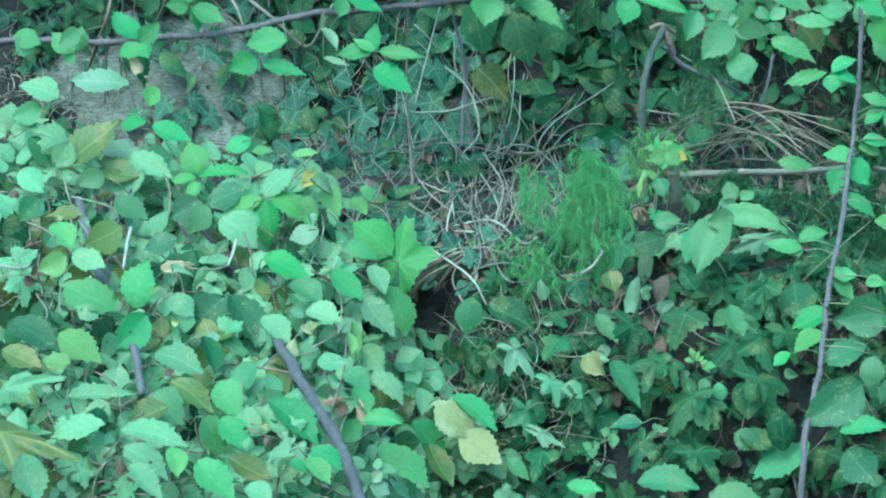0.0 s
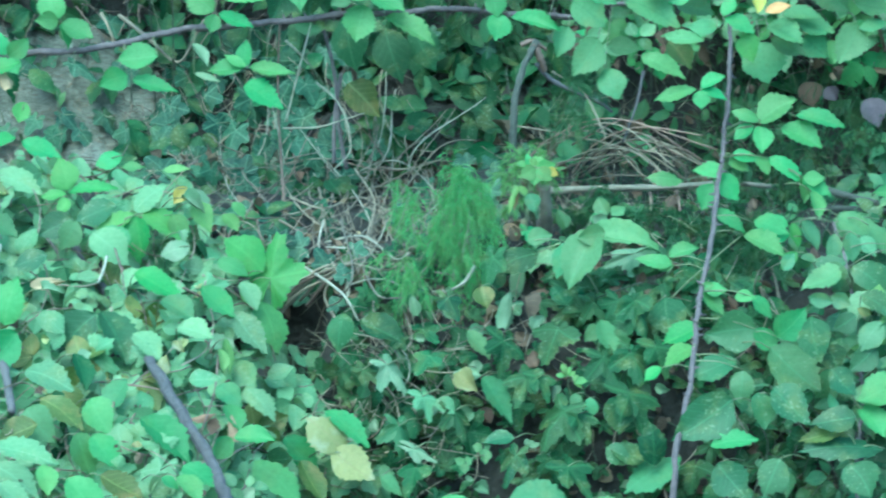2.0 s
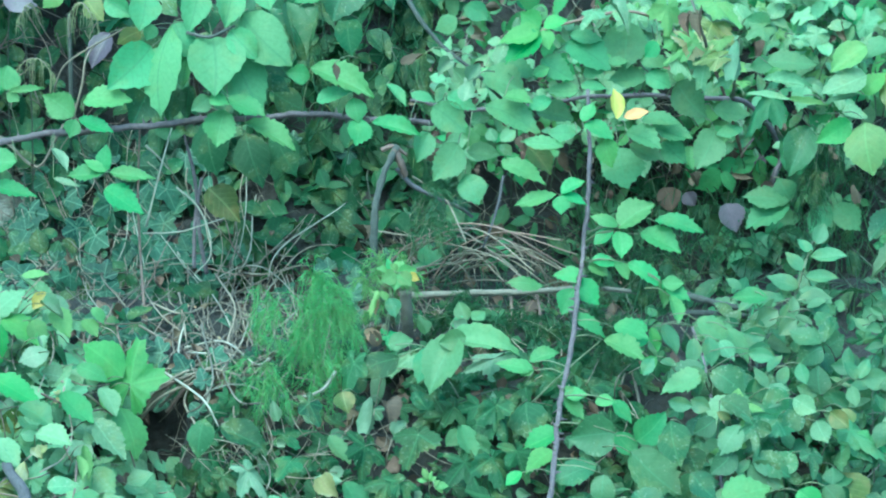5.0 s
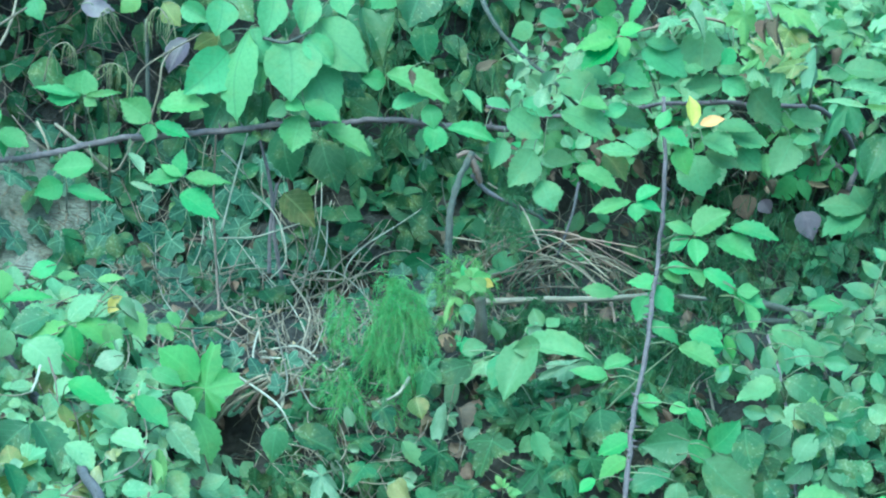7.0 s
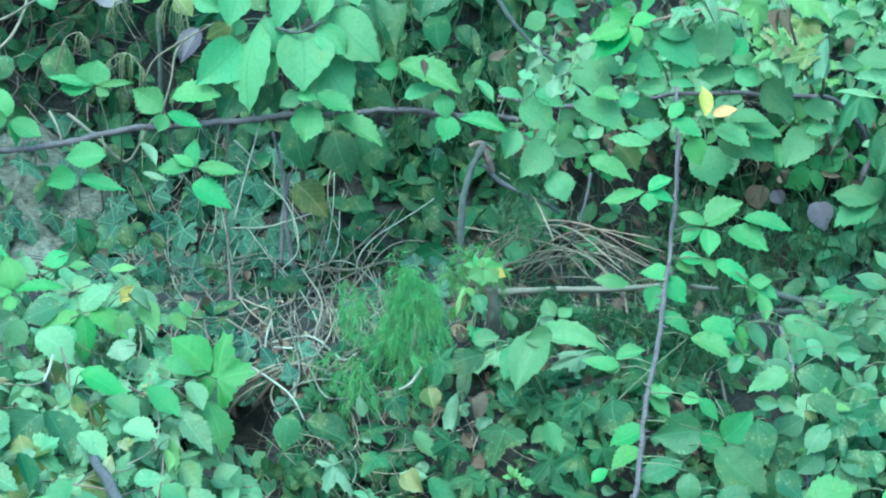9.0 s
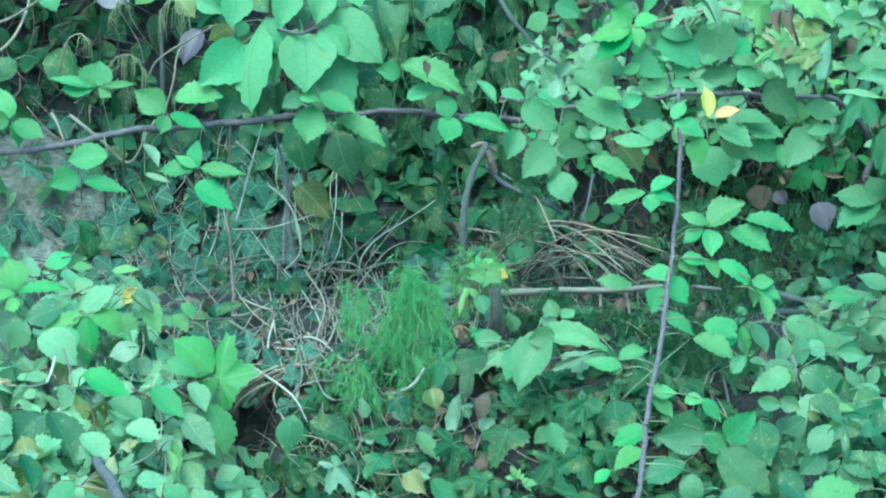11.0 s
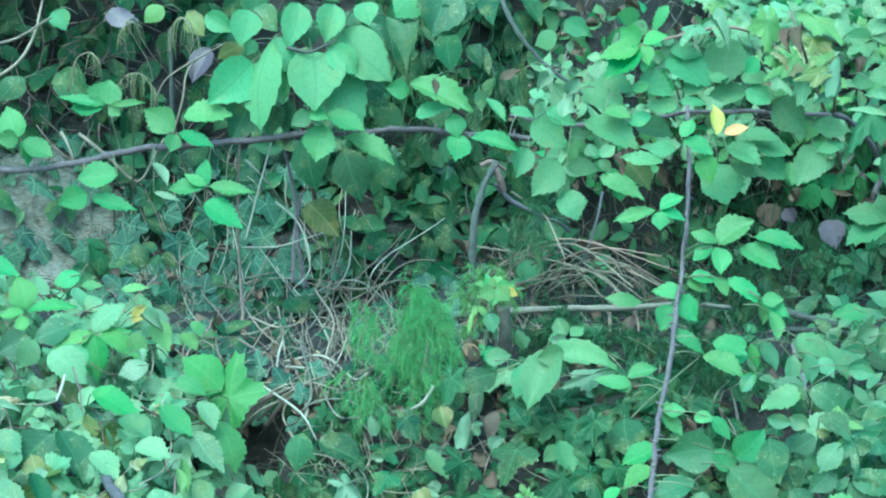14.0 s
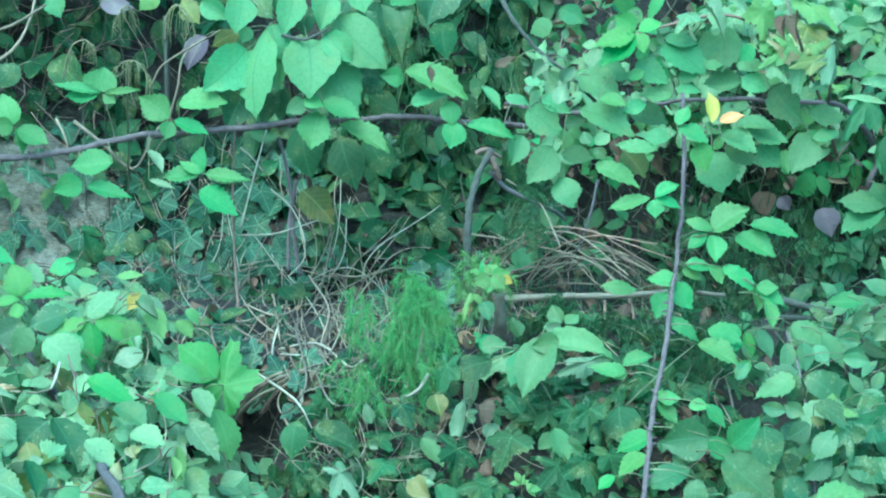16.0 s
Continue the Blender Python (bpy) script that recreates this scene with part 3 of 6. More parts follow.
def off_gap(u, v):
    """Keeps the deep gap behind the thorny cane free."""
    return off_soil(u, v) and not (1190 < u < 1410 and 540 < v < 735)


blades = scattered(1900, in_bush, (-700, 400, 720, 1400), "bramble", (32, 66), (-0.06, 0.06), bush_d, (-0.2, 1.2), 1.2, 0.6)
mass("bush_foliage", "shaded inner leaves of the pale bush", "foliage", "bush",
     scattered(2500, in_bush, (-700, 400, 720, 1400), "bramble", (45, 85), (-0.14, -0.03), bush_d))
blades += scattered(150, in_bush, (-700, 400, 720, 1400), "vine", (30, 52), (0.0, 0.09), bush_d, (0.0, 1.0), 1.2)
grown("bramble", "pale green bramble shoots of the bush by the ditch", "bramble", "bush", blades, "brambles of the bush")
grown("bramble", "pale bramble shoots along the edge of the bush over the burrow", "bramble", "bush",
      scattered(170, lambda u, v: bush_depth(u, v) > -15, (330, 690, 620, 1080), "bramble", (34, 60), (0.03, 0.11), bush_d, (0.0, 1.0), 1.0), "brambles of the bush")
grown("bramble", "bramble shoot with yellowing olive leaves in the bush", "bramble", "olive",
      scattered(90, in_bush, (-500, 440, 640, 1200), "bramble", (40, 75), (0.0, 0.07), bush_d), "brambles of the bush", 600)

blades = scattered(200, off_soil, (600, 610, 1300, 1350), "hop", (36, 60), (0.0, 0.08), ground_d, (0.1, 0.8), 0.8)
blades += scattered(70, off_soil, (600, 610, 1300, 1350), "hop", (22, 38), (0.0, 0.06))
blades += scattered(420, off_soil, (360, 620, 660, 1350), "hop", (16, 34), (0.0, 0.07), ground_d, (0.1, 0.8), 0.9)
grown("hop", "dark green lobed hop covering the steep front of the bank", "hop", "hop", blades, "hops on the bank")

blades = scattered(330, off_soil, (150, 220, 640, 500), "ivy", (30, 50), (0.0, 0.06))
blades += scattered(90, off_soil, (240, 470, 640, 660), "ivy", (20, 36), (0.0, 0.06))
blades += scattered(150, off_soil, (560, 230, 1000, 420), "ivy", (26, 44), (0.0, 0.05))
blades += scattered(120, off_soil, (-300, 200, 150, 330), "ivy", (24, 40), (0.0, 0.05))
grown("ivy", "dark ivy with pale veins creeping over the earth", "ivy", "ivy", blades, "ivy on the earth")

# These leaves use the darkened bramble copy, with shade already in the colour.
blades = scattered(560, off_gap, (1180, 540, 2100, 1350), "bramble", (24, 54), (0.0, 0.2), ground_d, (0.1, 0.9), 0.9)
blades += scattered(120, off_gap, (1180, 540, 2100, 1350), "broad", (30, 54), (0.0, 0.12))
grown("bramble", "green bramble undergrowth on the front of the bank", "bramble", "shaded_undergrowth", blades, "brambles of the bank")


def sprays(count, area, size, rise):
    """Feathered leaves: paired oval leaflets along a curved stalk."""
    made = []
    for _ in range(count):
        u, v = rng.uniform(area[0], area[2]), rng.uniform(area[1], area[3])
        d = ground_d(u, v) + rng.uniform(*rise)
        turn, far, bend = rng.gauss(-1.5, 0.8), rng.uniform(90, 150), rng.uniform(-0.6, 0.6)
        leaf = rng.uniform(*size)
        for k in range(4):
            s = (k + 1) / 4
            pu, pv = u + far * s * math.cos(turn + bend * s), v + far * s * math.sin(turn + bend * s)
            for side in ((-1, 1) if k < 3 else (0,)):
                way = turn + bend * s + side * 1.1 + rng.uniform(-0.25, 0.25)
                base, tip = spot(pu, pv, d + 0.02 * s), spot(pu + leaf * math.cos(way), pv + leaf * math.sin(way), d + 0.02 * s + rng.uniform(-0.01, 0.02))
                made.append(("oval", blade_pose(base, tip, leaf / 1000 * rng.uniform(0.3, 0.55), 0.58, 0.5)))
    return made


grown("wild_rose", "wild rose shoots with small oval grey-green leaflets", "rose", "rose", sprays(14, (1420, 560, 1850, 1080), (28, 46), (0.16, 0.3)), "wild roses")
grown("bramble", "green bramble shoots low on the bank beside the rose", "bramble", "shaded_undergrowth",
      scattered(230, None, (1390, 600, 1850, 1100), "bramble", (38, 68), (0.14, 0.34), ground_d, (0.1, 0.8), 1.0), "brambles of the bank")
# Dark fill added where the gaps hold only shade.
grown("hop", "hop leaves added in the bramble gaps, dark in place of shade", "hop", "hop",
      scattered(290, None, (1180, 580, 1800, 1150), "hop", (24, 44), (0.0, 0.08), ground_d, (0.1, 0.8), 0.9), "hops on the bank")
# The bush's paler colour stands in for haze and sky light up here.
grown("bramble", "bramble shoots along the top of the thicket, haze in their pale colour", "bramble", "bush",
      scattered(130, None, (1180, -60, 1780, 150), "bramble", (26, 52), (0.2, 0.4), ground_d, (0.1, 0.8), 1.0), "brambles of the thicket")
grown("bramble", "bramble shoots along the top of the ledge, sky light in their colour", "bramble", "bush",
     scattered(190, None, (960, 60, 1760, 262), "bramble", (30, 58), (0.16, 0.36), ground_d, (0.1, 0.8), 0.9)
     + scattered(120, None, (1240, -60, 1760, 60), "vine", (24, 40), (0.2, 0.44), ground_d, (0.1, 0.8), 0.9), "brambles of the thicket")

blades = scattered(600, lambda u, v: off_soil(u, v) and u > 1030 - 0.2 * v, (990, -350, 2100, 290), "bramble", (28, 60), (0.08, 0.34), ground_d, (0.1, 0.9), 0.8)
blades += scattered(160, off_soil, (1250, -350, 2100, 160), "vine", (22, 42), (0.2, 0.36), ground_d, (0.1, 0.8), 0.8)
grown("bramble", "green bramble and vine shoots of the thicket above the ledge", "bramble", "lit_green", blades, "brambles of the thicket")
# Hop's dark green on bramble leaves: the thicket's inner shade is painted in.
grown("bramble", "bramble shoots deep inside the thicket, shade put in the leaf colour", "bramble", "hop",
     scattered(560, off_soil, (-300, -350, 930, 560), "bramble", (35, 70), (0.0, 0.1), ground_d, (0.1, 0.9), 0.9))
grown("bramble", "green bramble shoots deep inside the thicket", "bramble", "bramble",
     scattered(540, off_soil, (930, -350, 2100, 560), "bramble", (30, 60), (0.0, 0.1), ground_d, (0.1, 0.9), 0.9))
blades = scattered(210, None, (640, -300, 1000, 140), "broad", (45, 80), (0.0, 0.14))
grown("shrub", "dark shrub with large ribbed leaves in the thicket", "shrub", "hop", blades, "dark shrubs")

# ---- bramble canes ----
arch = Plant("bramble", "arching purple-grey bramble cane with fresh green leaves", "bramble", "bramble", "lit_green", 0.16, "bramble canes")
arch.stem([(-520, 360, -0.25), (-400, 285, 0.0), (-300, 266, 0.08), (-190, 267, 0.1), (-100, 270, 0.11), (0, 261, 0.12), (100, 254, 0.12), (200, 232, 0.13), (300, 219, 0.13), (420, 210, 0.13), (520, 199, 0.13),
           (610, 197, 0.13), (700, 190, 0.12), (780, 193, 0.1), (860, 200, 0.08), (940, 206, 0.05)], 0.0064, 0.0048, CANE, 0.5, "cane")
upright = Plant("bramble", "upright thorny purple bramble cane with bright leaves", "bramble", "bramble", "lit_green", lambda u, v: 0.44 + max(0.0, v - 480) * 0.00092, "bramble canes")
upright.stem([(1118, 1010, 0.95), (1141, 882, 0.82), (1157, 778, 0.72), (1165, 700, 0.65), (1184, 600, 0.56), (1200, 490, 0.47), (1212, 390, 0.40),
              (1220, 262, 0.36), (1216, 150, 0.32)], 0.0047, 0.0034, CANE, 0.6, "cane")
low = Plant("bramble", "thick grey bramble cane inside the pale bush", "bramble", "bramble", "bush", 0.5, "bramble canes")
low.stem([(u, v, bush_d(u, v) + 0.13) for u, v in ((380, 1200), (336, 1095), (300, 1000), (255, 920), (200, 830))]
         + [(u, v, bush_d(u, v) - 0.02) for u, v in ((160, 760), (95, 665), (55, 600))], 0.0105, 0.0065, OLD_CANE, 0.45, "cane")

# Leaves take hop's dark colour to carry the corner's shade.
grown("shrub", "shrub in the corner above the bare earth, coloured dark for shade", "shrub", "hop",
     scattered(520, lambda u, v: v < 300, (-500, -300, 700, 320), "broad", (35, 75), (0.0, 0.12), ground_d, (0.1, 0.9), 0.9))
# The hollow's shade is put into these leaves as a dark colour.
grown("shade_plant", "leafy plant in the hollow under the thicket, shade in its colour", "plant", "hop",
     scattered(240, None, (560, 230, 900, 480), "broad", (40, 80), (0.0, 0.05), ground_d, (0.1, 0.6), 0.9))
# Darkened bramble copy here too: part of the hollow's shade is colour.
grown("shade_plant", "green leafy plant in the hollow under the thicket", "plant", "shaded_undergrowth",
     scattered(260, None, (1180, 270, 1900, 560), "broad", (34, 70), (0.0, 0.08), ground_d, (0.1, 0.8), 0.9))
# Dark colour stands in for shade between the bush's outer leaves.
grown("bramble", "bramble shoots inside the pale bush, darkened for inner shade", "bramble", "hop",
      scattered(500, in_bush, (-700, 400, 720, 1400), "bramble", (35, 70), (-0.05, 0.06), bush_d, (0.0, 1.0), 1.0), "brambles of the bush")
grown("vine", "young vine shoot with yellow-green leaves in the thicket", "vine", "lime",
     scattered(60, None, (1230, -300, 1800, 160), "vine", (18, 34), (0.3, 0.4), ground_d, (0.1, 0.8), 0.9))
grown("bramble", "bramble shoot with pale mottled leaves in the bush", "bramble", "pale",
      scattered(90, in_bush, (-500, 420, 640, 1250), "bramble", (20, 45), (0.02, 0.1), bush_d, (0.0, 1.0), 1.5), "brambles of the bush", 600)
for edge, label in (((-2600, -200, -650, 1350), "bramble leaves where the bank runs on upstream"), ((2050, -200, 4100, 1350), "bramble leaves where the bank runs on downstream")):
    mass("bank_foliage", label, "foliage", "shaded_undergrowth", scattered(1300, None, edge, "bramble", (45, 95), (0.0, 0.2), ground_d, (0.1, 0.9), 0.9))
# Unseen leaves above the view, added to block sky light from the corner.
grown("shrub", "unseen shrub leaves added overhead to shade the corner", "shrub", "hop",
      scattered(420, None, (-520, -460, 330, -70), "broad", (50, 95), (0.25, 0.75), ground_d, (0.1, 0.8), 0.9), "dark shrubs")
grown("hop", "small dark hop shoots in the litter under the fallen branch", "hop", "hop",
      scattered(90, None, (900, 505, 1330, 620), "hop", (14, 30), (0.0, 0.06), ground_d, (0.1, 0.8), 1.0)
      + scattered(60, None, (900, 515, 1330, 610), "bramble", (18, 36), (0.0, 0.06), ground_d, (0.1, 0.8), 1.0), "hops on the bank")


def front(rise):
    return lambda u, v: ground_d(u, v) + rise


def bush_front(rise):
    return lambda u, v: bush_d(u, v) + rise


# ---- leaves of the arching cane ----
arch.leaf(190, 148, (194, 100, 64), (98, 132, 20), (124, 152, 40), (258, 142, 14), (214, 164, 22))
arch.leaf(36, 206, (12, 146, 52), (-10, 205, 34), (94, 238, 38), (48, 258, 20))
arch.leaf(312, 194, (254, 152, 50), (300, 229, 32), (378, 221, 26))
arch.leaf(326, 168, (413, 165, 42))
arch.leaf(208, 270, (134, 277, 46))
arch.leaf(153, 303, (102, 322, 46))
arch.leaf(163, 312, (244, 334, 26))
arch.leaf(366, 291, (296, 297, 30), (324, 268, 20), (366, 240, 30), (452, 303, 24))
arch.leaf(362, 321, (430, 366, 44))
arch.leaf(268, 248, (296, 289, 20), kind="pale")
arch.leaf(272, 301, (318, 316, 12), kind="pale")
arch.leaf(574, 182, (558, 248, 60))
arch.leaf(610, 204, (698, 256, 36))
arch.leaf(724, 122, (681, 116, 36))
arch.leaf(726, 108, (838, 163, 44))
arch.leaf(736, 168, (802, 150, 30), kind="broad")
arch.leaf(800, 160, (810, 206, 40))
arch.leaf(812, 198, (804, 247, 46))
arch.leaf(834, 205, (921, 231, 28))
arch.leaf(60, 283, (100, 315, 30), kind="ivy", form="ivy")
arch.leaf(-60, 270, (-105, 215, 42), (-20, 235, 36), (-40, 300, 30))
arch.leaf(-170, 290, (-215, 252, 40), (-160, 240, 36), (-195, 300, 30))

# ---- leaves of the upright cane ----
upright.leaf(1062, 277, (1141, 318, 32))
upright.leaf(1164, 334, (1212, 311, 24), (1084, 354, 26), (1168, 370, 32), (1214, 354, 20))
upright.leaf(1273, 389, (1219, 373, 22))
upright.leaf(1269, 394, (1337, 353, 48))
upright.leaf(1261, 398, (1226, 425, 26))
upright.leaf(1271, 400, (1275, 449, 38))
upright.leaf(1335, 383, (1423, 405, 30))
upright.leaf(1308, 404, (1381, 441, 40))
upright.leaf(1222, 451, (1272, 460, 23))
upright.leaf(1264, 453, (1286, 487, 26))
upright.leaf(1286, 456, (1351, 507, 28))
upright.leaf(1343, 488, (1348, 538, 24))
upright.leaf(1345, 489, (1397, 526, 26))
upright.leaf(1347, 493, (1387, 493, 26))
upright.leaf(1361, 515, (1374, 567, 26))
upright.leaf(1215, 460, (1251, 480, 26))
upright.leaf(1211, 484, (1151, 478, 30))
upright.leaf(1193, 488, (1234, 531, 44))
upright.leaf(1189, 502, (1167, 548, 42))
upright.leaf(1135, 496, (1069, 490, 26))
upright.leaf(1190, 543, (1245, 591, 28))
upright.leaf(1260, 570, (1322, 591, 38))
upright.leaf(1242, 593, (1315, 632, 38))
upright.leaf(1408, 558, (1470, 597, 36), kind="bramble")
upright.leaf(1462, 575, (1500, 637, 32), kind="bramble")
upright.leaf(1448, 596, (1475, 632, 28), kind="bush")
upright.leaf(1535, 521, (1469, 519, 28))
upright.leaf(1120, 645, (1047, 633, 26), (1092, 655, 16))
upright.leaf(1110, 630, (1164, 615, 26))
upright.leaf(1168, 688, (1214, 690, 24), (1206, 734, 26), (1190, 678, 16))
upright.leaf(1226, 702, (1264, 704, 22))
upright.leaf(1258, 700, (1291, 742, 24))
upright.leaf(1264, 758, (1176, 768, 76), kind="shaded_undergrowth", form="broad")
upright.leaf(1262, 758, (1302, 800, 38))
upright.leaf(1300, 772, (1352, 720, 58))
upright.leaf(1288, 792, (1378, 872, 76), kind="shaded_undergrowth")
upright.leaf(1166, 753, (1098, 785, 38), kind="fresh")
upright.leaf(1152, 790, (1102, 830, 38), kind="fresh")
upright.leaf(1096, 826, (1066, 850, 24), kind="fresh")
upright.leaf(1240, 830, (1234, 892, 46), kind="shaded_undergrowth")
upright.leaf(1228, 815, (1146, 845, 46), kind="shaded_undergrowth")
upright.leaf(1205, 208, (1262, 238, 30), (1228, 172, 26))

# ---- thicket above the ledge ----
thicket = Plant("bramble", "broad-leaved bramble sprawling over the ledge, some leaves marked", "bramble", "bramble", "broad", 0.14, "bramble canes")
thicket.stem([(1560, 260, -0.2), (1500, 172, -0.02), (1400, 164, 0.03), (1310, 158, 0.04), (1216, 162, 0.04), (1110, 175, 0.03), (1000, 182, 0.02), (900, 165, 0.02)], 0.0055, 0.003, CANE, 0.2, "cane")
thicket.leaf(860, 137, (894, 178, 18))
thicket.leaf(902, 152, (946, 170, 20))
thicket.leaf(968, 158, (1020, 184, 32))
thicket.leaf(942, 176, (1000, 224, 58))
thicket.leaf(1028, 122, (1108, 158, 54), kind="bramble", d=0.12)
thicket.leaf(1062, 100, (1128, 126, 40), kind="bramble", d=0.1)
thicket.leaf(1034, 178, (1132, 228, 50))
thicket.leaf(1134, 96, (1194, 132, 40))
thicket.leaf(1200, 150, (1136, 152, 27))
thicket.leaf(1152, 166, (1110, 180, 26))
thicket.leaf(1172, 250, (1096, 240, 25), d=0.17)
thicket.leaf(1196, 226, (1143, 225, 27), d=0.16)
thicket.leaf(1124, 186, (1192, 204, 42), kind="bramble", d=0.08)
thicket.leaf(986, 244, (940, 309, 60), kind="bramble")
thicket.leaf(998, 296, (1022, 353, 54), kind="bramble")
thicket.leaf(935, 222, (912, 276, 42), kind="bramble", form="broad")
thicket.leaf(1002, 256, (1062, 264, 34), kind="bramble", form="broad", d=0.08)
thicket.leaf(1178, 66, (1258, 116, 56))
thicket.leaf(1290, 28, (1284, 113, 82), kind="bramble", d=0.13)
thicket.leaf(1322, 128, (1252, 132, 38), kind="bramble", d=0.12)
thicket.leaf(1204, 142, (1252, 148, 18))
thicket.leaf(1208, 122, (1254, 108, 27))
thicket.leaf(1252, 100, (1290, 98, 20))
thicket.leaf(1208, 216, (1264, 234, 28), d=0.18)
thicket.leaf(1248, 236, (1260, 288, 42), kind="fresh", d=0.17)
thicket.leaf(1268, 250, (1286, 326, 82), kind="bramble", d=0.1)
thicket.leaf(1284, 224, (1348, 256, 42), d=0.17)
thicket.leaf(1290, 246, (1352, 276, 36), kind="bramble", d=0.14)
thicket.leaf(1312, 206, (1382, 208, 27), d=0.16)
thicket.leaf(1330, 214, (1404, 238, 38), d=0.14)
thicket.leaf(1350, 240, (1392, 280, 46), d=0.12)
thicket.leaf(1442, 222, (1408, 292, 60), kind="bramble")
thicket.leaf(1376, 136, (1430, 200, 62), kind="bramble", d=0.11)
thicket.leaf(1440, 186, (1508, 196, 36))
thicket.leaf(1494, 216, (1444, 231, 25), d=0.15)
thicket.leaf(1545, 162, (1500, 240, 70), kind="bramble", form="hop", d=0.12)
thicket.leaf(1320, 120, (1366, 146, 37))
thicket.leaf(1310, 96, (1372, 106, 26))
thicket.leaf(1548, 100, (1504, 110, 32), kind="bramble")
thicket.leaf(1184, 52, (1246, 62, 28), kind="bramble")
thicket.leaf(986, 20, (946, 42, 36), kind="bramble")
thicket.leaf(1000, -2, (1042, 24, 38), kind="bramble")
thicket.leaf(1500, 22, (1548, 52, 44), kind="bramble")
thicket.leaf(900, 205, (864, 196, 30), kind="bramble", d=0.1)
thicket.leaf(1268, 201, (1262, 146, 26), kind="yellow", form="oval", d=0.2)
thicket.leaf(1281, 198, (1327, 188, 20), kind="orange", form="oval", d=0.2)
thicket.leaf(1110, 250, (1150, 300, 40), kind="olive", d=0.0)

vine = Plant("vine", "climbing vine with pale lobed leaves, a few yellowing", "vine", "vine", "bramble", 0.17)
vine.stem([(1500, 300, -0.3), (1450, 130, 0.0), (1395, 60, 0.1), (1300, 10, 0.13), (1180, 30, 0.13), (1130, 45, 0.12)], 0.0035, 0.002, BROWN_STEM, name="tendril")
vine.leaf(1360, 2, (1358, 56, 66), kind="lime")
vine.leaf(1136, 40, (1058, 68, 38), (1070, 104, 46), (1098, 10, 40), (1182, 24, 24), (1150, 78, 30), kind="fresh", form="bramble")
vine.leaf(1378, 62, (1385, 108, 58), kind="lime")
vine.leaf(1430, 84, (1418, 150, 96), kind="bush")
vine.leaf(1465, 130, (1440, 146, 30), kind="bush")
vine.leaf(1440, 58, (1472, 112, 46), kind="autumn", d=0.19)
vine.leaf(1398, 66, (1442, 100, 40), kind="autumn", d=0.19)
vine.leaf(1440, 30, (1480, 80, 66), kind="olive")
vine.leaf(1446, -4, (1492, 42, 48), kind="lime")
vine.leaf(1530, 40, (1500, 60, 50), kind="bramble")
vine.leaf(1580, 350, (1490, 340, 44), (1496, 398, 54), (1554, 306, 50), d=0.1, form="bramble", kind="bramble")
vine.leaf(1650, 352, (1610, 406, 44), (1702, 402, 50), d=0.1, form="bramble", kind="bramble")
vine.leaf(1714, 71, (1649, 121, 48), kind="lime", d=0.2, form="broad")
vine.leaf(1760, 65, (1710, 99, 36), d=0.18, form="bramble")
vine.leaf(1714, 127, (1631, 159, 48), kind="bush", d=0.21, form="broad")
vine.leaf(1712, 160, (1750, 120, 38), kind="fresh", d=0.2, form="bramble")
vine.leaf(1775, 106, (1762, 200, 46), kind="olive", d=0.2, form="broad")
vine.leaf(1711, 206, (1725, 305, 82), kind="lime", d=0.22, form="broad")
vine.leaf(1786, 237, (1749, 291, 44), kind="fresh", d=0.23, form="broad")
vine.leaf(1683, 208, (1622, 245, 46), kind="fresh", d=0.19, form="broad")
vine.leaf(1612, 215, (1573, 305, 62), kind="shaded_undergrowth", d=0.16, form="broad")
vine.leaf(1538, 102, (1630, 107, 36), d=0.19, form="bramble")
vine.leaf(1529, 132, (1618, 146, 22), kind="bush", d=0.2, form="bramble")
vine.leaf(1570, 167, (1649, 179, 12), kind="lime", d=0.21, form="oval")
vine.leaf(1752, 518, (1676, 577, 72), kind="shaded_undergrowth", d=0.14, form="hop")
vine.leaf(1781, 454, (1719, 487, 30), kind="pale", d=0.2, form="curled")
vine.leaf(1773, 373, (1716, 423, 48), kind="shaded_undergrowth", d=0.14, form="bramble")
vine.leaf(1560, 235, (1630, 300, 66), kind="broad", form="broad", d=0.08)
vine.leaf(1496, 160, (1580, 168, 12), kind="bush", form="oval", d=0.22)
vine.leaf(1640, 175, (1706, 158, 12), kind="bush", form="oval", d=0.22)
vine.leaf(1285, 30, (1260, 10, 40), kind="bush", form="hop")
vine.leaf(1230, 10, (1205, 45, 40), kind="bush", form="hop")

vine.leaf(1392, 74, (1352, 104, 30), kind="lime", d=0.19, form="vine")
vine.leaf(1405, 60, (1440, 92, 34), kind="lime", d=0.19, form="vine")
vine.leaf(1452, 62, (1420, 96, 30), kind="lime", d=0.2, form="vine")
vine.leaf(1462, 80, (1488, 118, 32), kind="bush", d=0.2, form="vine")
vine.leaf(1376, 96, (1402, 132, 34), kind="bush", d=0.19, form="vine")
vine.leaf(1340, 64, (1318, 92, 30), kind="lit_green", d=0.17, form="bramble")
vine.leaf(1120, 122, (1150, 108, 22), kind="lit_green", d=0.17, form="bramble")
vine.leaf(1068, 160, (1120, 172, 26), kind="lit_green", d=0.16, form="bramble")
vine.leaf(1004, 130, (1026, 100, 26), kind="pale", d=0.17, form="curled")
vine.leaf(958, 92, (976, 128, 22), kind="pale", d=0.16, form="curled")
vine.leaf(1000, 150, (1014, 122, 24), kind="pale", d=0.17, form="curled")

shrub = Plant("shrub", "leafy shrub branch with large smooth ribbed leaves", "shrub", "broad", "broad", 0.14)
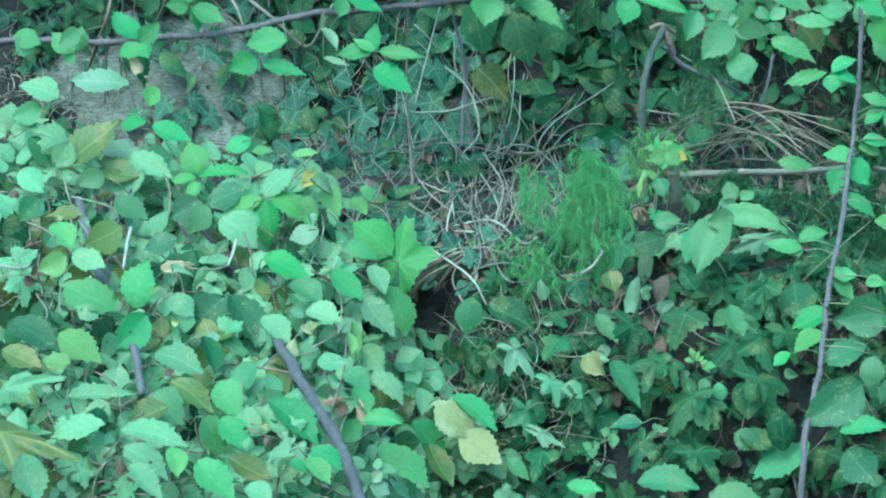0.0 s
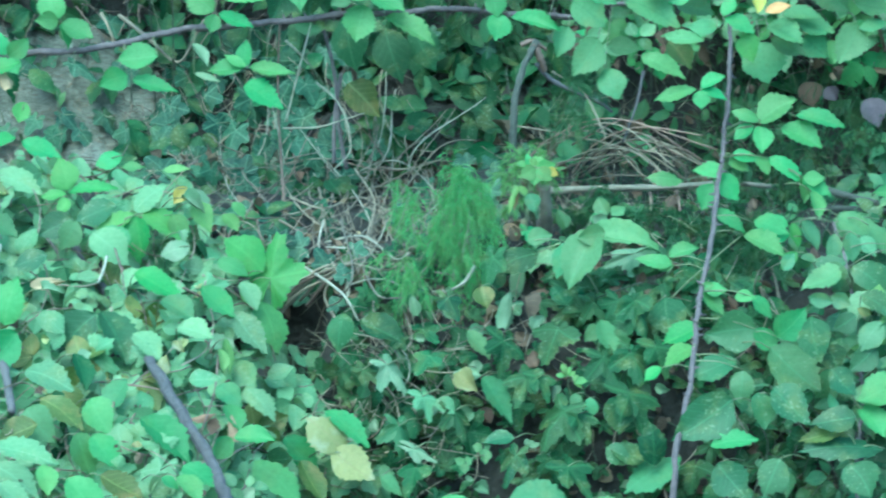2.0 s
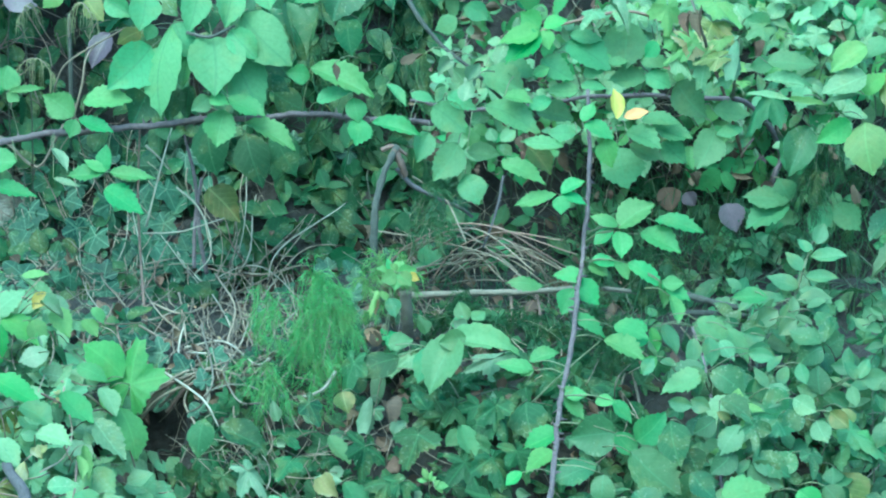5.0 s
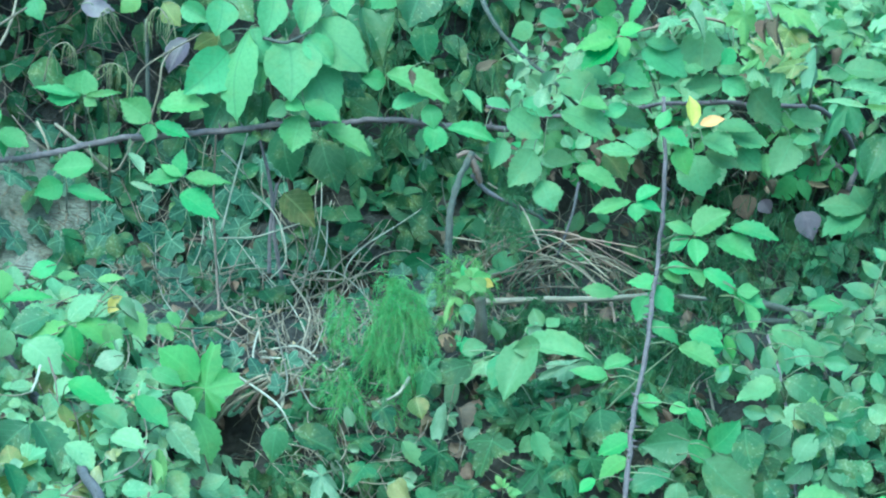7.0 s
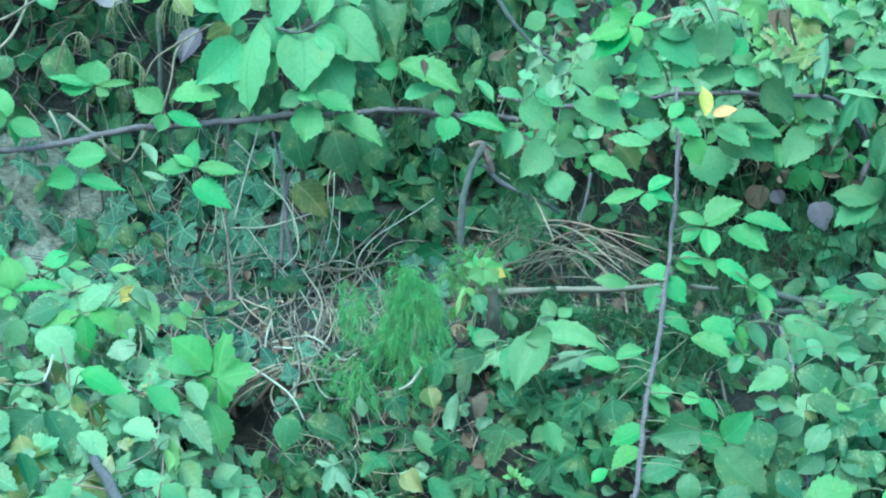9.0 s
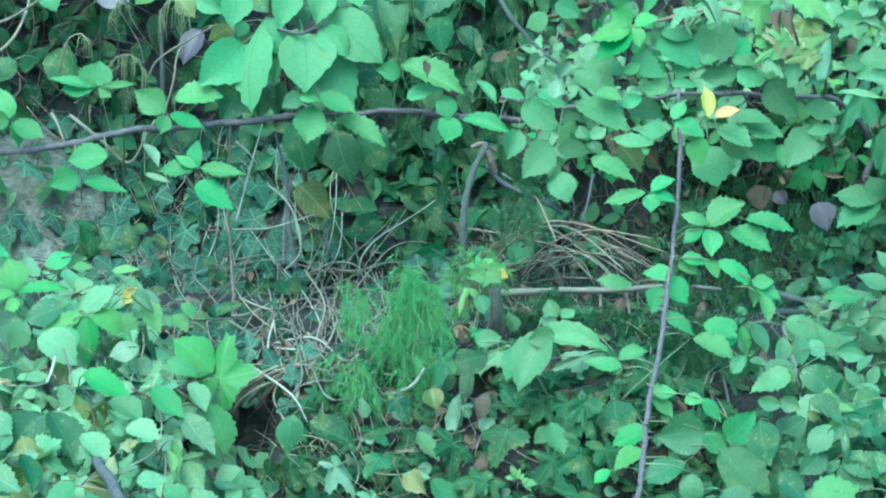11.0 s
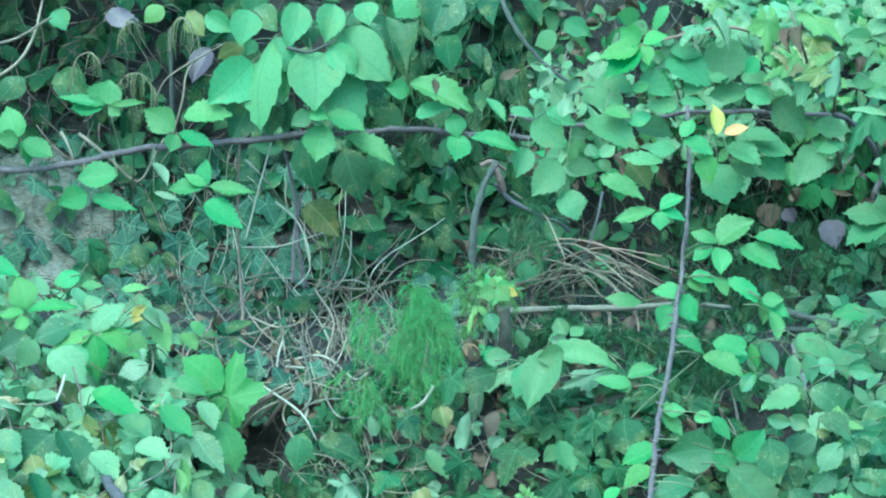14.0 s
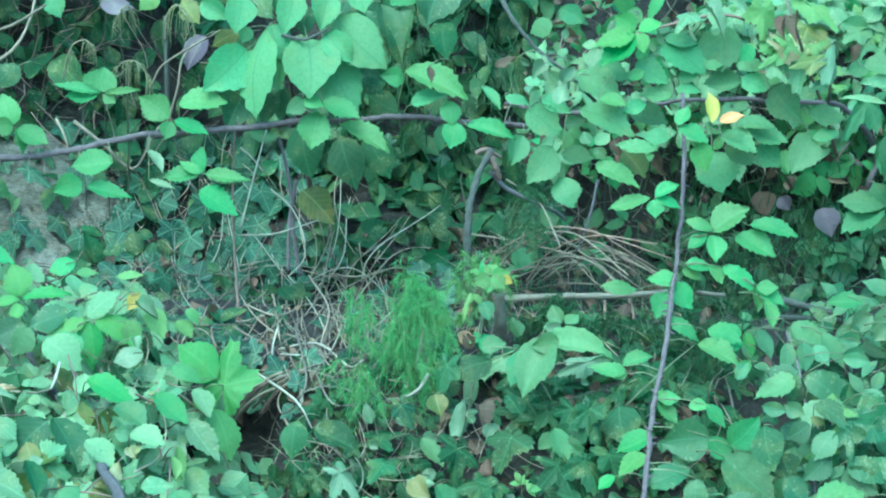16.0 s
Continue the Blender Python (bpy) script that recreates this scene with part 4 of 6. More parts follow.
shrub.stem([(560, 330, -0.35), (540, 200, -0.2), (520, 120, 0.0), (510, 40, 0.1), (560, 25, 0.12), (600, 10, 0.12)], 0.005, 0.003, BROWN_STEM, name="branch")
shrub.leaf(444, 70, (366, 144, 84), d=0.15)
shrub.leaf(478, 30, (462, 196, 66), lean=0.1, d=0.17)
shrub.leaf(486, 22, (516, 92, 54), d=0.155)
shrub.leaf(552, 52, (556, 158, 104), d=0.16)
shrub.leaf(516, 60, (500, 146, 52), d=0.15)
shrub.leaf(584, 66, (640, 192, 84), d=0.13)
shrub.leaf(602, 10, (694, 106, 86), d=0.15)
shrub.leaf(584, 40, (632, 94, 52), d=0.165)
# Shade under the leaf above is put into this one's darker colour.
shrub.leaf(648, 62, (690, 128, 50), kind="shaded_undergrowth", d=0.11)
shrub.leaf(628, 110, (690, 150, 40), kind="hop", d=0.08)
shrub.leaf(460, 112, (408, 216, 76), kind="shaded_undergrowth", d=0.1)
shrub.leaf(488, 136, (474, 204, 46), kind="shaded_undergrowth", d=0.09)
shrub.leaf(512, 138, (508, 200, 34), kind="shaded_undergrowth", d=0.1)
shrub.leaf(436, -22, (424, 42, 58), d=0.16)
shrub.leaf(364, -16, (416, 16, 40), d=0.14)
shrub.leaf(452, -26, (492, 16, 46), kind="shaded_undergrowth", d=0.12)
shrub.leaf(528, -34, (510, 46, 54), d=0.15)
shrub.leaf(548, -10, (548, 48, 44), kind="shaded_undergrowth", d=0.12)
shrub.leaf(592, -34, (574, 36, 54), d=0.16)
shrub.leaf(640, -34, (654, 6, 46))
shrub.leaf(618, -20, (608, 12, 34), kind="shaded_undergrowth", d=0.1)
shrub.leaf(428, 40, (384, 64, 34), kind="olive", d=0.11)
shrub.leaf(450, 30, (436, 58, 28), kind="bramble", d=0.12)
shrub.leaf(546, 158, (514, 182, 34), kind="bramble", form="bramble", d=0.18)
shrub.leaf(544, 158, (582, 172, 24), kind="lit_green", form="bramble", d=0.18)
shrub.leaf(580, 160, (646, 194, 38), kind="lit_green", form="bramble", d=0.18)
shrub.leaf(652, 0, (692, 96, 34), kind="shaded_undergrowth", d=0.04)
shrub.leaf(690, 20, (722, 108, 34), kind="hop", d=0.03)
shrub.leaf(796, -62, (764, 26, 92), kind="shaded_undergrowth")
shrub.leaf(740, -50, (700, -8, 60))
shrub.leaf(684, -12, (702, 102, 52), kind="shaded_undergrowth", d=0.02)
shrub.leaf(738, -4, (722, 94, 44), kind="shaded_undergrowth", d=0.02)
shrub.leaf(790, 16, (800, 90, 50), kind="hop", d=0.0)
shrub.leaf(372, 44, (340, 108, 40), kind="purple", d=0.04)
shrub.leaf(184, -16, (246, -4, 36), kind="purple", d=-0.08)
shrub.leaf(330, -20, (362, 24, 40), kind="olive", d=0.0)
shrub.leaf(810, 20, (760, -30, 60), kind="hop")
shrub.leaf(660, 150, (720, 185, 50), kind="hop", d=0.02)
shrub.leaf(545, 190, (560, 300, 66), kind="hop", d=-0.1)
shrub.leaf(610, 220, (640, 320, 66), kind="hop", d=-0.1)
shrub.leaf(660, 215, (700, 300, 60), kind="hop", d=-0.12)
shrub.leaf(545, 320, (600, 380, 60), kind="olive", d=-0.14)
shrub.leaf(44, 96, (-4, 138, 44), kind="shaded_undergrowth", d=-0.08)
shrub.leaf(100, -25, (116, 14, 40), d=-0.1)
shrub.leaf(290, -30, (255, 0, 34), kind="lime", d=-0.05)
shrub.leaf(100, 90, (160, 140, 60), kind="hop", d=-0.15)

# ---- ivy on the earth ----
ivy = Plant("ivy", "trailing ivy with dark leaves and pale veins", "ivy", "ivy", "ivy", front(0.08))
ivy.stem([(u, v, ground_d(u, v) + 0.012) for u, v in ((180, 430), (240, 395), (320, 400), (400, 400), (470, 420), (520, 480))], 0.0025, 0.0015, BROWN_STEM, name="runner")
for u, v, tu, tv, w in ((228, 358, 232, 408, 62), (292, 338, 288, 388, 64), (372, 345, 380, 402, 62), (312, 388, 318, 436, 54), (262, 305, 272, 352, 56), (466, 380, 452, 420, 50)):
    ivy.leaf(u, v, (tu, tv, w))
for u, v, tu, tv, w in ((345, 402, 330, 450, 50), (430, 340, 446, 392, 56), (402, 420, 396, 462, 46), (470, 320, 488, 362, 52), (225, 410, 205, 450, 48), (440, 470, 462, 506, 48)):
    ivy.leaf(u, v, (tu, tv, w))
for u, v, tu, tv, w in ((300, 470, 300, 515, 44), (360, 470, 372, 510, 48), (398, 545, 420, 585, 42), (345, 545, 330, 585, 46), (480, 450, 500, 485, 40), (30, 398, 10, 430, 40)):
    ivy.leaf(u, v, (tu, tv, w))

for u, v, tu, tv, w in ((-10, 380, -30, 410, 34), (40, 372, 62, 400, 36), (70, 400, 90, 436, 40), (-60, 400, -84, 430, 36), (110, 372, 128, 410, 40), (20, 410, 30, 446, 38), (150, 400, 146, 444, 44)):
    ivy.leaf(u, v, (tu, tv, w))
earth_shoot = Plant("seedling", "thin green seedling growing out of the bare earth", "seedling", "oval", "bramble", front(0.06))
earth_shoot.stem([(36, 408, 0.12), (32, 370, 0.13), (28, 330, 0.14)], 0.001, 0.0008, GREEN_STEM)
earth_shoot.leaf(30, 350, (22, 318, 14))
earth_shoot.leaf(32, 360, (44, 330, 12))

# ---- hops on the front of the bank ----
hop = Plant("hop", "dark green hop vine with lobed leaves hanging down the bank", "hop", "hop", "hop", front(0.16))
hop.stem([(1118, 1099, 0.62), (1078, 979, 0.6), (998, 859, 0.5), (928, 759, 0.42), (848, 669, 0.33)], 0.003, 0.002, BROWN_STEM, name="bine")
hop.leaf(817, 777, (810, 847, 80))
hop.leaf(912, 757, (888, 825, 90))
hop.leaf(753, 759, (792, 811, 32), kind="bramble", form="bramble")
hop.leaf(988, 741, (1011, 803, 42), kind="bramble", form="bramble")
hop.leaf(982, 749, (960, 779, 30), kind="bramble", form="bramble")
hop.leaf(994, 807, (1021, 869, 92))
hop.leaf(922, 903, (884, 981, 98))
hop.leaf(950, 907, (968, 965, 60))
hop.leaf(944, 871, (942, 903, 24), kind="bramble", form="bramble")
hop.leaf(968, 879, (971, 915, 26), kind="bramble", form="bramble")
hop.leaf(834, 951, (778, 960, 28), kind="shaded_undergrowth", form="bramble")
hop.leaf(779, 843, (831, 927, 40), kind="bramble", form="bramble")
hop.leaf(610, 819, (646, 875, 54), kind="pale")
hop.leaf(685, 803, (660, 841, 54))
hop.leaf(672, 875, (687, 925, 50), kind="bush")
hop.leaf(698, 881, (730, 907, 32), kind="bush", form="bramble")
hop.leaf(630, 927, (634, 988, 68), kind="shaded_undergrowth")
hop.leaf(656, 969, (698, 994, 28), kind="pale", form="vine")
hop.leaf(826, 1057, (938, 1070, 48), kind="bramble", form="bramble")
hop.leaf(960, 1070, (1045, 1087, 42), kind="bramble", form="bramble")
hop.leaf(700, 1062, (766, 1072, 28), kind="lit_green", form="bramble")
hop.leaf(930, 1001, (974, 1063, 74))
hop.leaf(1019, 877, (1021, 945, 62), form="broad")
hop.leaf(998, 969, (1045, 997, 38), kind="shaded_undergrowth", form="bramble")
hop.leaf(566, 827, (606, 859, 36))
hop.leaf(596, 1018, (635, 1054, 26), kind="bramble", form="bramble")
hop.leaf(563, 738, (641, 782, 50), form="broad")
hop.leaf(535, 724, (522, 797, 48), form="broad")
hop.leaf(858, 841, (838, 901, 66))
hop.leaf(728, 901, (748, 961, 60))
hop.leaf(658, 1002, (643, 1058, 60))
hop.leaf(838, 981, (818, 1042, 60))
hop.leaf(878, 841, (898, 891, 54))
hop.leaf(780, 966, (760, 963, 18), (793, 963, 20), (783, 997, 22), form="bramble", kind="bramble")
hop.leaf(748, 993, (728, 986, 16), (760, 988, 18), (746, 1014, 18), form="bramble", kind="bramble")
hop.leaf(1040, 871, (1070, 961, 88))
hop.leaf(1048, 709, (1068, 779, 66))
hop.leaf(1103, 699, (1118, 774, 70), form="broad")
hop.leaf(1070, 989, (996, 967, 38), form="bramble")
hop.leaf(1084, 1001, (1074, 921, 52), form="bramble")
hop.leaf(1130, 985, (1030, 1051, 60), form="bramble", kind="bramble")
hop.leaf(738, 831, (770, 867, 40), form="curled", kind="autumn")
hop.leaf(776, 839, (728, 833, 30), form="curled", kind="pale")
hop.leaf(828, 689, (822, 755, 30), kind="pale", form="curled")
hop.leaf(856, 699, (864, 755, 34), kind="brown", form="curled")
hop.leaf(778, 679, (788, 719, 40), form="broad", kind="olive")
hop.leaf(798, 629, (783, 689, 50), form="ivy")
hop.leaf(718, 699, (738, 744, 40), form="ivy")

over = Plant("hop", "large folded pale hop leaf arching over the ledge's edge", "hop", "hop", "shaded_undergrowth", 0.5)
over.stem([(960, 700, 0.4), (950, 640, 0.46), (940, 606, 0.5)], 0.0025, 0.002, GREEN_STEM, name="bine")
over.leaf(964, 584, (1092, 618, 46), kind="bramble", form="broad", d=0.53)
over.leaf(980, 582, (932, 688, 70), kind="bramble", form="broad", d=0.54)
over.leaf(952, 590, (911, 668, 44), kind="bramble", form="broad", d=0.52)
over.leaf(998, 586, (948, 596, 40), kind="bramble", form="broad", d=0.55)
over.leaf(1046, 624, (982, 660, 44), form="vine", kind="pale", d=0.46)
over.leaf(860, 600, (905, 590, 32), form="bramble", kind="bramble")
over.leaf(985, 692, (1016, 792, 44), form="bramble", kind="bramble")
over.leaf(985, 695, (952, 726, 34), form="bramble", kind="bramble")
over.leaf(985, 720, (956, 760, 30), form="bramble", kind="bramble")
over.leaf(880, 620, (800, 655, 46), form="broad", kind="hop")
over.leaf(850, 640, (836, 716, 26), form="oval", kind="pale", d=0.42)

over.leaf(974, 556, (1010, 576, 26), form="curled", kind="pale", d=0.4)
over.leaf(914, 545, (928, 577, 26), form="curled", kind="bramble", d=0.36)
over.leaf(1054, 575, (1062, 592, 16), form="curled", kind="pale", d=0.4)
hop.leaf(1042, 800, (1064, 862, 80))
hop.leaf(1086, 788, (1108, 850, 70))
hop.leaf(1006, 766, (984, 828, 66))
hop.leaf(1052, 706, (1040, 772, 62))
sprout = Plant("sprout", "small fresh yellow-green seedling among dark leaves", "seedling", "bramble", "lime", front(0.22))
sprout.stem([(932, 862, 0.62), (934, 846, 0.62)], 0.001, 0.001, GREEN_STEM)
sprout.leaf(930, 840, (918, 816, 12), (944, 832, 10), (908, 838, 10), (936, 822, 10))
sprout.leaf(940, 850, (966, 850, 14), (955, 862, 10), (950, 838, 9))

# ---- the pale bush over the ditch ----
bush = Plant("bramble", "pale green bramble bush leaning out over the ditch", "bramble", "bramble", "bush", bush_front(0.15), "bramble canes")
bush.stem([(338, 1199, 0.85), (298, 1059, 0.8), (218, 919, 0.72), (118, 759, 0.62), (28, 619, 0.5), (-32, 529, 0.42)], 0.004, 0.002, CANE, 0.2, "cane")
bush.stem([(-182, 1199, 1.1), (-152, 959, 0.95), (-132, 759, 0.75), (-102, 599, 0.6), (-52, 489, 0.45)], 0.004, 0.002, CANE, 0.2, "cane")
bush.leaf(-284, 257, (-233, 272, 40), kind="lit_green")
bush.leaf(-274, 292, (-246, 255, 36))
bush.leaf(-167, 247, (-203, 277, 34), kind="bramble")
bush.leaf(-91, 293, (-35, 278, 30), kind="fresh")
bush.leaf(-69, 290, (-55, 324, 22), kind="tan", form="curled")
bush.leaf(-76, 348, (-185, 338, 42), kind="pale")
bush.leaf(-29, 349, (-41, 386, 34), kind="fresh")
bush.leaf(-204, 370, (-277, 347, 46))
bush.leaf(-233, 386, (-290, 404, 42), kind="bramble")
bush.leaf(-190, 449, (-280, 414, 62), form="vine")
bush.leaf(-211, 493, (-182, 443, 46))
bush.leaf(-255, 438, (-225, 499, 44), kind="bramble")
bush.leaf(-276, 499, (-232, 539, 46))
bush.leaf(-182, 485, (-90, 409, 62), kind="olive")
bush.leaf(-126, 493, (-59, 512, 42), kind="olive")
bush.leaf(-92, 418, (-45, 413, 25), kind="fresh")
bush.leaf(-125, 465, (-52, 467, 30), kind="pale")
bush.leaf(-35, 420, (36, 450, 34), kind="lit_green")
bush.leaf(45, 506, (29, 447, 54), kind="fresh")
bush.leaf(49, 512, (137, 504, 23), kind="fresh")
bush.leaf(43, 513, (-4, 518, 19), kind="fresh")
bush.leaf(44, 519, (28, 552, 24), kind="fresh")
bush.leaf(143, 444, (94, 463, 34), kind="lit_green")
bush.leaf(144, 466, (183, 466, 18), kind="lit_green")
bush.leaf(215, 470, (264, 470, 15), kind="lime")
bush.leaf(-122, 509, (-173, 525, 38), kind="bramble")
bush.leaf(-85, 479, (2, 516, 46))
bush.leaf(-50, 499, (-116, 542, 52))
bush.leaf(132, 534, (57, 562, 46), kind="shaded_undergrowth")
bush.leaf(55, 555, (-8, 587, 46), kind="shaded_undergrowth")
bush.leaf(164, 550, (89, 594, 34), kind="fresh")
bush.leaf(166, 552, (176, 641, 46), kind="fresh")
bush.leaf(180, 546, (245, 599, 48), kind="fresh")
bush.leaf(162, 542, (223, 498, 42))
bush.leaf(213, 510, (166, 538, 42))
bush.leaf(257, 500, (233, 531, 26), kind="yellow", form="oval")
bush.leaf(263, 504, (293, 553, 26), kind="pale")
bush.leaf(271, 530, (299, 583, 38), kind="lime")
bush.leaf(301, 551, (325, 572, 20))
bush.leaf(231, 550, (253, 603, 38), kind="lime")
bush.leaf(263, 605, (208, 623, 38), kind="pale")
bush.leaf(-218, 594, (-180, 643, 44), kind="lime")
bush.leaf(-92, 600, (-161, 632, 62), kind="olive")
bush.leaf(-194, 651, (-245, 678, 46), kind="lime")
bush.leaf(-182, 647, (-121, 673, 42))
bush.leaf(-105, 752, (-205, 701, 64), kind="lit_green")
bush.leaf(-69, 744, (-43, 657, 64), kind="lit_green")
bush.leaf(-7, 721, (37, 762, 44))
bush.leaf(164, 655, (252, 703, 42), kind="fresh")
bush.leaf(281, 679, (339, 735, 46), kind="lit_green")
bush.leaf(351, 671, (379, 722, 34))
bush.leaf(-48, 757, (-108, 819, 62), kind="lit_green")
bush.leaf(94, 726, (25, 794, 68), kind="shaded_undergrowth")
bush.leaf(102, 722, (145, 820, 58), kind="shaded_undergrowth")
bush.leaf(53, 796, (73, 865, 36), kind="hop", form="bramble")
bush.leaf(-208, 792, (-130, 847, 58), kind="lime")
bush.leaf(-186, 843, (-241, 839, 32), kind="lime")
bush.leaf(-300, 772, (-206, 825, 52), kind="shaded_undergrowth")
bush.leaf(-310, 819, (-237, 853, 44), kind="olive")
bush.leaf(-33, 827, (54, 865, 48))
bush.leaf(-6, 877, (70, 937, 42), kind="olive")
bush.leaf(-33, 894, (21, 956, 62), kind="bramble")
bush.leaf(83, 877, (119, 944, 58), kind="lit_green")
bush.leaf(56, 939, (84, 1021, 48), kind="lit_green")
bush.leaf(83, 942, (134, 1007, 48), kind="lit_green")
bush.leaf(-13, 922, (-85, 953, 46), kind="olive")
bush.leaf(-190, 906, (-62, 901, 28))
bush.leaf(-316, 967, (-171, 1020, 82), kind="olive", form="vine")
bush.leaf(-277, 1006, (-250, 1098, 62))
bush.leaf(-307, 888, (-196, 872, 54), form="vine")
bush.leaf(-125, 955, (-224, 979, 44))
bush.leaf(-97, 965, (27, 997, 42))
bush.leaf(-93, 995, (-12, 1058, 46))
bush.leaf(-83, 1028, (-22, 1097, 42))
bush.leaf(-5, 995, (4, 1050, 42), kind="lime")
bush.leaf(39, 1020, (108, 1094, 52), kind="lit_green")
bush.leaf(98, 1013, (175, 1055, 46), kind="olive")
bush.leaf(170, 912, (257, 996, 54), kind="lit_green")
bush.leaf(245, 998, (301, 1037, 38), kind="lit_green")
bush.leaf(236, 1016, (279, 1062, 34), kind="lit_green")
bush.leaf(208, 1017, (238, 1041, 20), kind="lit_green")
bush.leaf(258, 845, (317, 842, 30))
bush.leaf(306, 857, (352, 893, 40), kind="bramble")
bush.leaf(321, 770, (329, 833, 20), kind="lime")
bush.leaf(238, 750, (302, 772, 38))
bush.leaf(334, 947, (299, 986, 36), kind="lit_green")
bush.leaf(148, 843, (107, 903, 44), kind="bramble")
bush.leaf(159, 762, (209, 812, 44))
bush.leaf(210, 701, (270, 742, 40), kind="bramble")
bush.leaf(8, 621, (-53, 641, 40), kind="shaded_undergrowth")
bush.leaf(-136, 762, (-177, 742, 30))
bush.leaf(126, 1066, (177, 1096, 40))
bush.leaf(-236, 549, (-277, 590, 46), kind="shaded_undergrowth")
bush.leaf(-104, 550, (-43, 590, 40), kind="bramble")
bush.leaf(404, 664, (424, 584, 118), form="vine", kind="fresh")
bush.leaf(392, 652, (322, 592, 74), form="broad", kind="fresh")
bush.leaf(310, 629, (366, 661, 30), kind="lit_green")
bush.leaf(338, 727, (396, 801, 44))
bush.leaf(388, 703, (414, 801, 54), kind="lime")
bush.leaf(353, 677, (376, 719, 26), kind="lime")
bush.leaf(312, 789, (318, 833, 18), kind="lime")
bush.leaf(332, 947, (412, 953, 32), (302, 987, 34), kind="lit_green")
bush.leaf(426, 947, (486, 1015, 50), kind="lit_green")
bush.leaf(372, 987, (456, 1071, 52), kind="lit_green")
bush.leaf(454, 989, (498, 1067, 40), kind="olive")
bush.leaf(536, 975, (464, 911, 62), kind="autumn")
bush.leaf(512, 971, (586, 1025, 62), kind="autumn")
bush.leaf(498, 903, (578, 969, 36), kind="lit_green")
bush.leaf(358, 854, (410, 921, 40))
bush.leaf(398, 839, (446, 821, 28))
bush.leaf(426, 839, (490, 901, 46))
bush.leaf(320, 889, (348, 939, 34), kind="lit_green")
bush.leaf(38, 667, (-24, 675, 20), kind="tan", form="curled")
bush.leaf(-2, 681, (38, 689, 16), kind="pale", form="curled")
bush.leaf(304, 905, (258, 911, 14), kind="tan", form="curled")
bush.leaf(332, 907, (344, 953, 18), kind="tan", form="curled")
bush.leaf(218, 799, (203, 835, 26), kind="autumn", form="curled")
bush.leaf(238, 774, (250, 795, 20), kind="autumn", form="curled")
bush.leaf(320, 551, (348, 581, 26), kind="lime")
bush.leaf(338, 529, (358, 559, 20), kind="lit_green")

bush.leaf(88, 582, (152, 640, 62))
bush.leaf(152, 578, (96, 628, 50), kind="bramble")
bush.leaf(60, 560, (30, 610, 46), kind="bramble")

bush.leaf(248, 520, (288, 546, 22), kind="pale", form="curled")
bush.leaf(244, 580, (252, 604, 16), kind="pale", form="curled")

IN_BUSH = "bare stems inside the pale bush"


def bush_stem(label, line, r0, r1, mat, rise=0.13):
    """A bare stem across the face of the bush."""
    lone_stem("bare_twig", label, [(u - 302, v + 199, bush_d(u - 302, v + 199) + rise) for u, v in line], r0, r1, mat, IN_BUSH, category="twig", rough=0.18)


bush_stem("bleached broken stalk among the bush's leaves", ((226, 402), (218, 440), (212, 474)), 0.003, 0.0022, BLEACHED)
bush_stem("bleached broken stalk among the bush's leaves", ((-20, 468), (20, 474), (44, 470)), 0.003, 0.0022, BLEACHED)
bush_stem("bleached broken stalk among the bush's leaves", ((416, 424), (408, 452), (400, 470)), 0.0024, 0.002, BLEACHED)
bush_stem("thin green stalk crossing the bush's leaves", ((120, 346), (164, 356), (206, 370)), 0.0018, 0.0012, GREEN_STEM)
bush_stem("pale thin stalk crossing the bush's leaves", ((40, 392), (70, 404), (92, 420)), 0.002, 0.0014, STRAW)
bush_stem("dark old stem inside the pale bush", ((132, 350), (142, 390), (158, 440), (172, 500)), 0.0075, 0.0065, OLD_CANE, 0.06)
bush_stem("dark old stem inside the pale bush", ((226, 600), (236, 650), (244, 700)), 0.007, 0.006, OLD_CANE, 0.06)
bush_stem("reddish thin twig in the bush", ((612, 600), (606, 660), (594, 700), (580, 738)), 0.0018, 0.001, BROWN_STEM)
bush_stem("reddish thin twig in the bush", ((445, 652), (480, 656), (512, 662)), 0.0018, 0.001, BROWN_STEM)
bush_stem("reddish thin twig in the bush", ((488, 628), (470, 642), (458, 654)), 0.0014, 0.001, BROWN_STEM)
bush_stem("reddish thin twig in the bush", ((520, 300), (500, 330), (488, 350), (430, 372)), 0.0018, 0.001, BROWN_STEM)
bush_stem("reddish thin twig in the bush", ((430, 410), (442, 450), (446, 484)), 0.0016, 0.001, BROWN_STEM)
bush_stem("grey thin twig in the bush", ((585, 458), (640, 490), (690, 540), (714, 612)), 0.002, 0.0012, STRAW)
bush_stem("grey thin twig in the bush", ((550, 480), (590, 500), (620, 512), (660, 508)), 0.002, 0.0012, BROWN_STEM)

rose = Plant("wild_rose", "wild rose shoot with paired oval grey-green leaflets", "rose", "oval", "rose", front(0.32), offset=(190, 95))
rose.stem([(1310, 640, 0.55), (1330, 520, 0.4), (1385, 440, 0.3), (1410, 370, 0.3), (1432, 310, 0.28)], 0.003, 0.0015, GREEN_STEM, 0.1, "shoot")
for u, v, tu, tv, w in ((1425, 345, 1398, 320, 18), (1430, 330, 1448, 292, 30), (1410, 378, 1376, 342, 24), (1422, 352, 1490, 352, 26), (1400, 408, 1342, 386, 30), (1412, 388, 1474, 392, 24)):
    rose.leaf(u, v, (tu, tv, w), d=0.3)
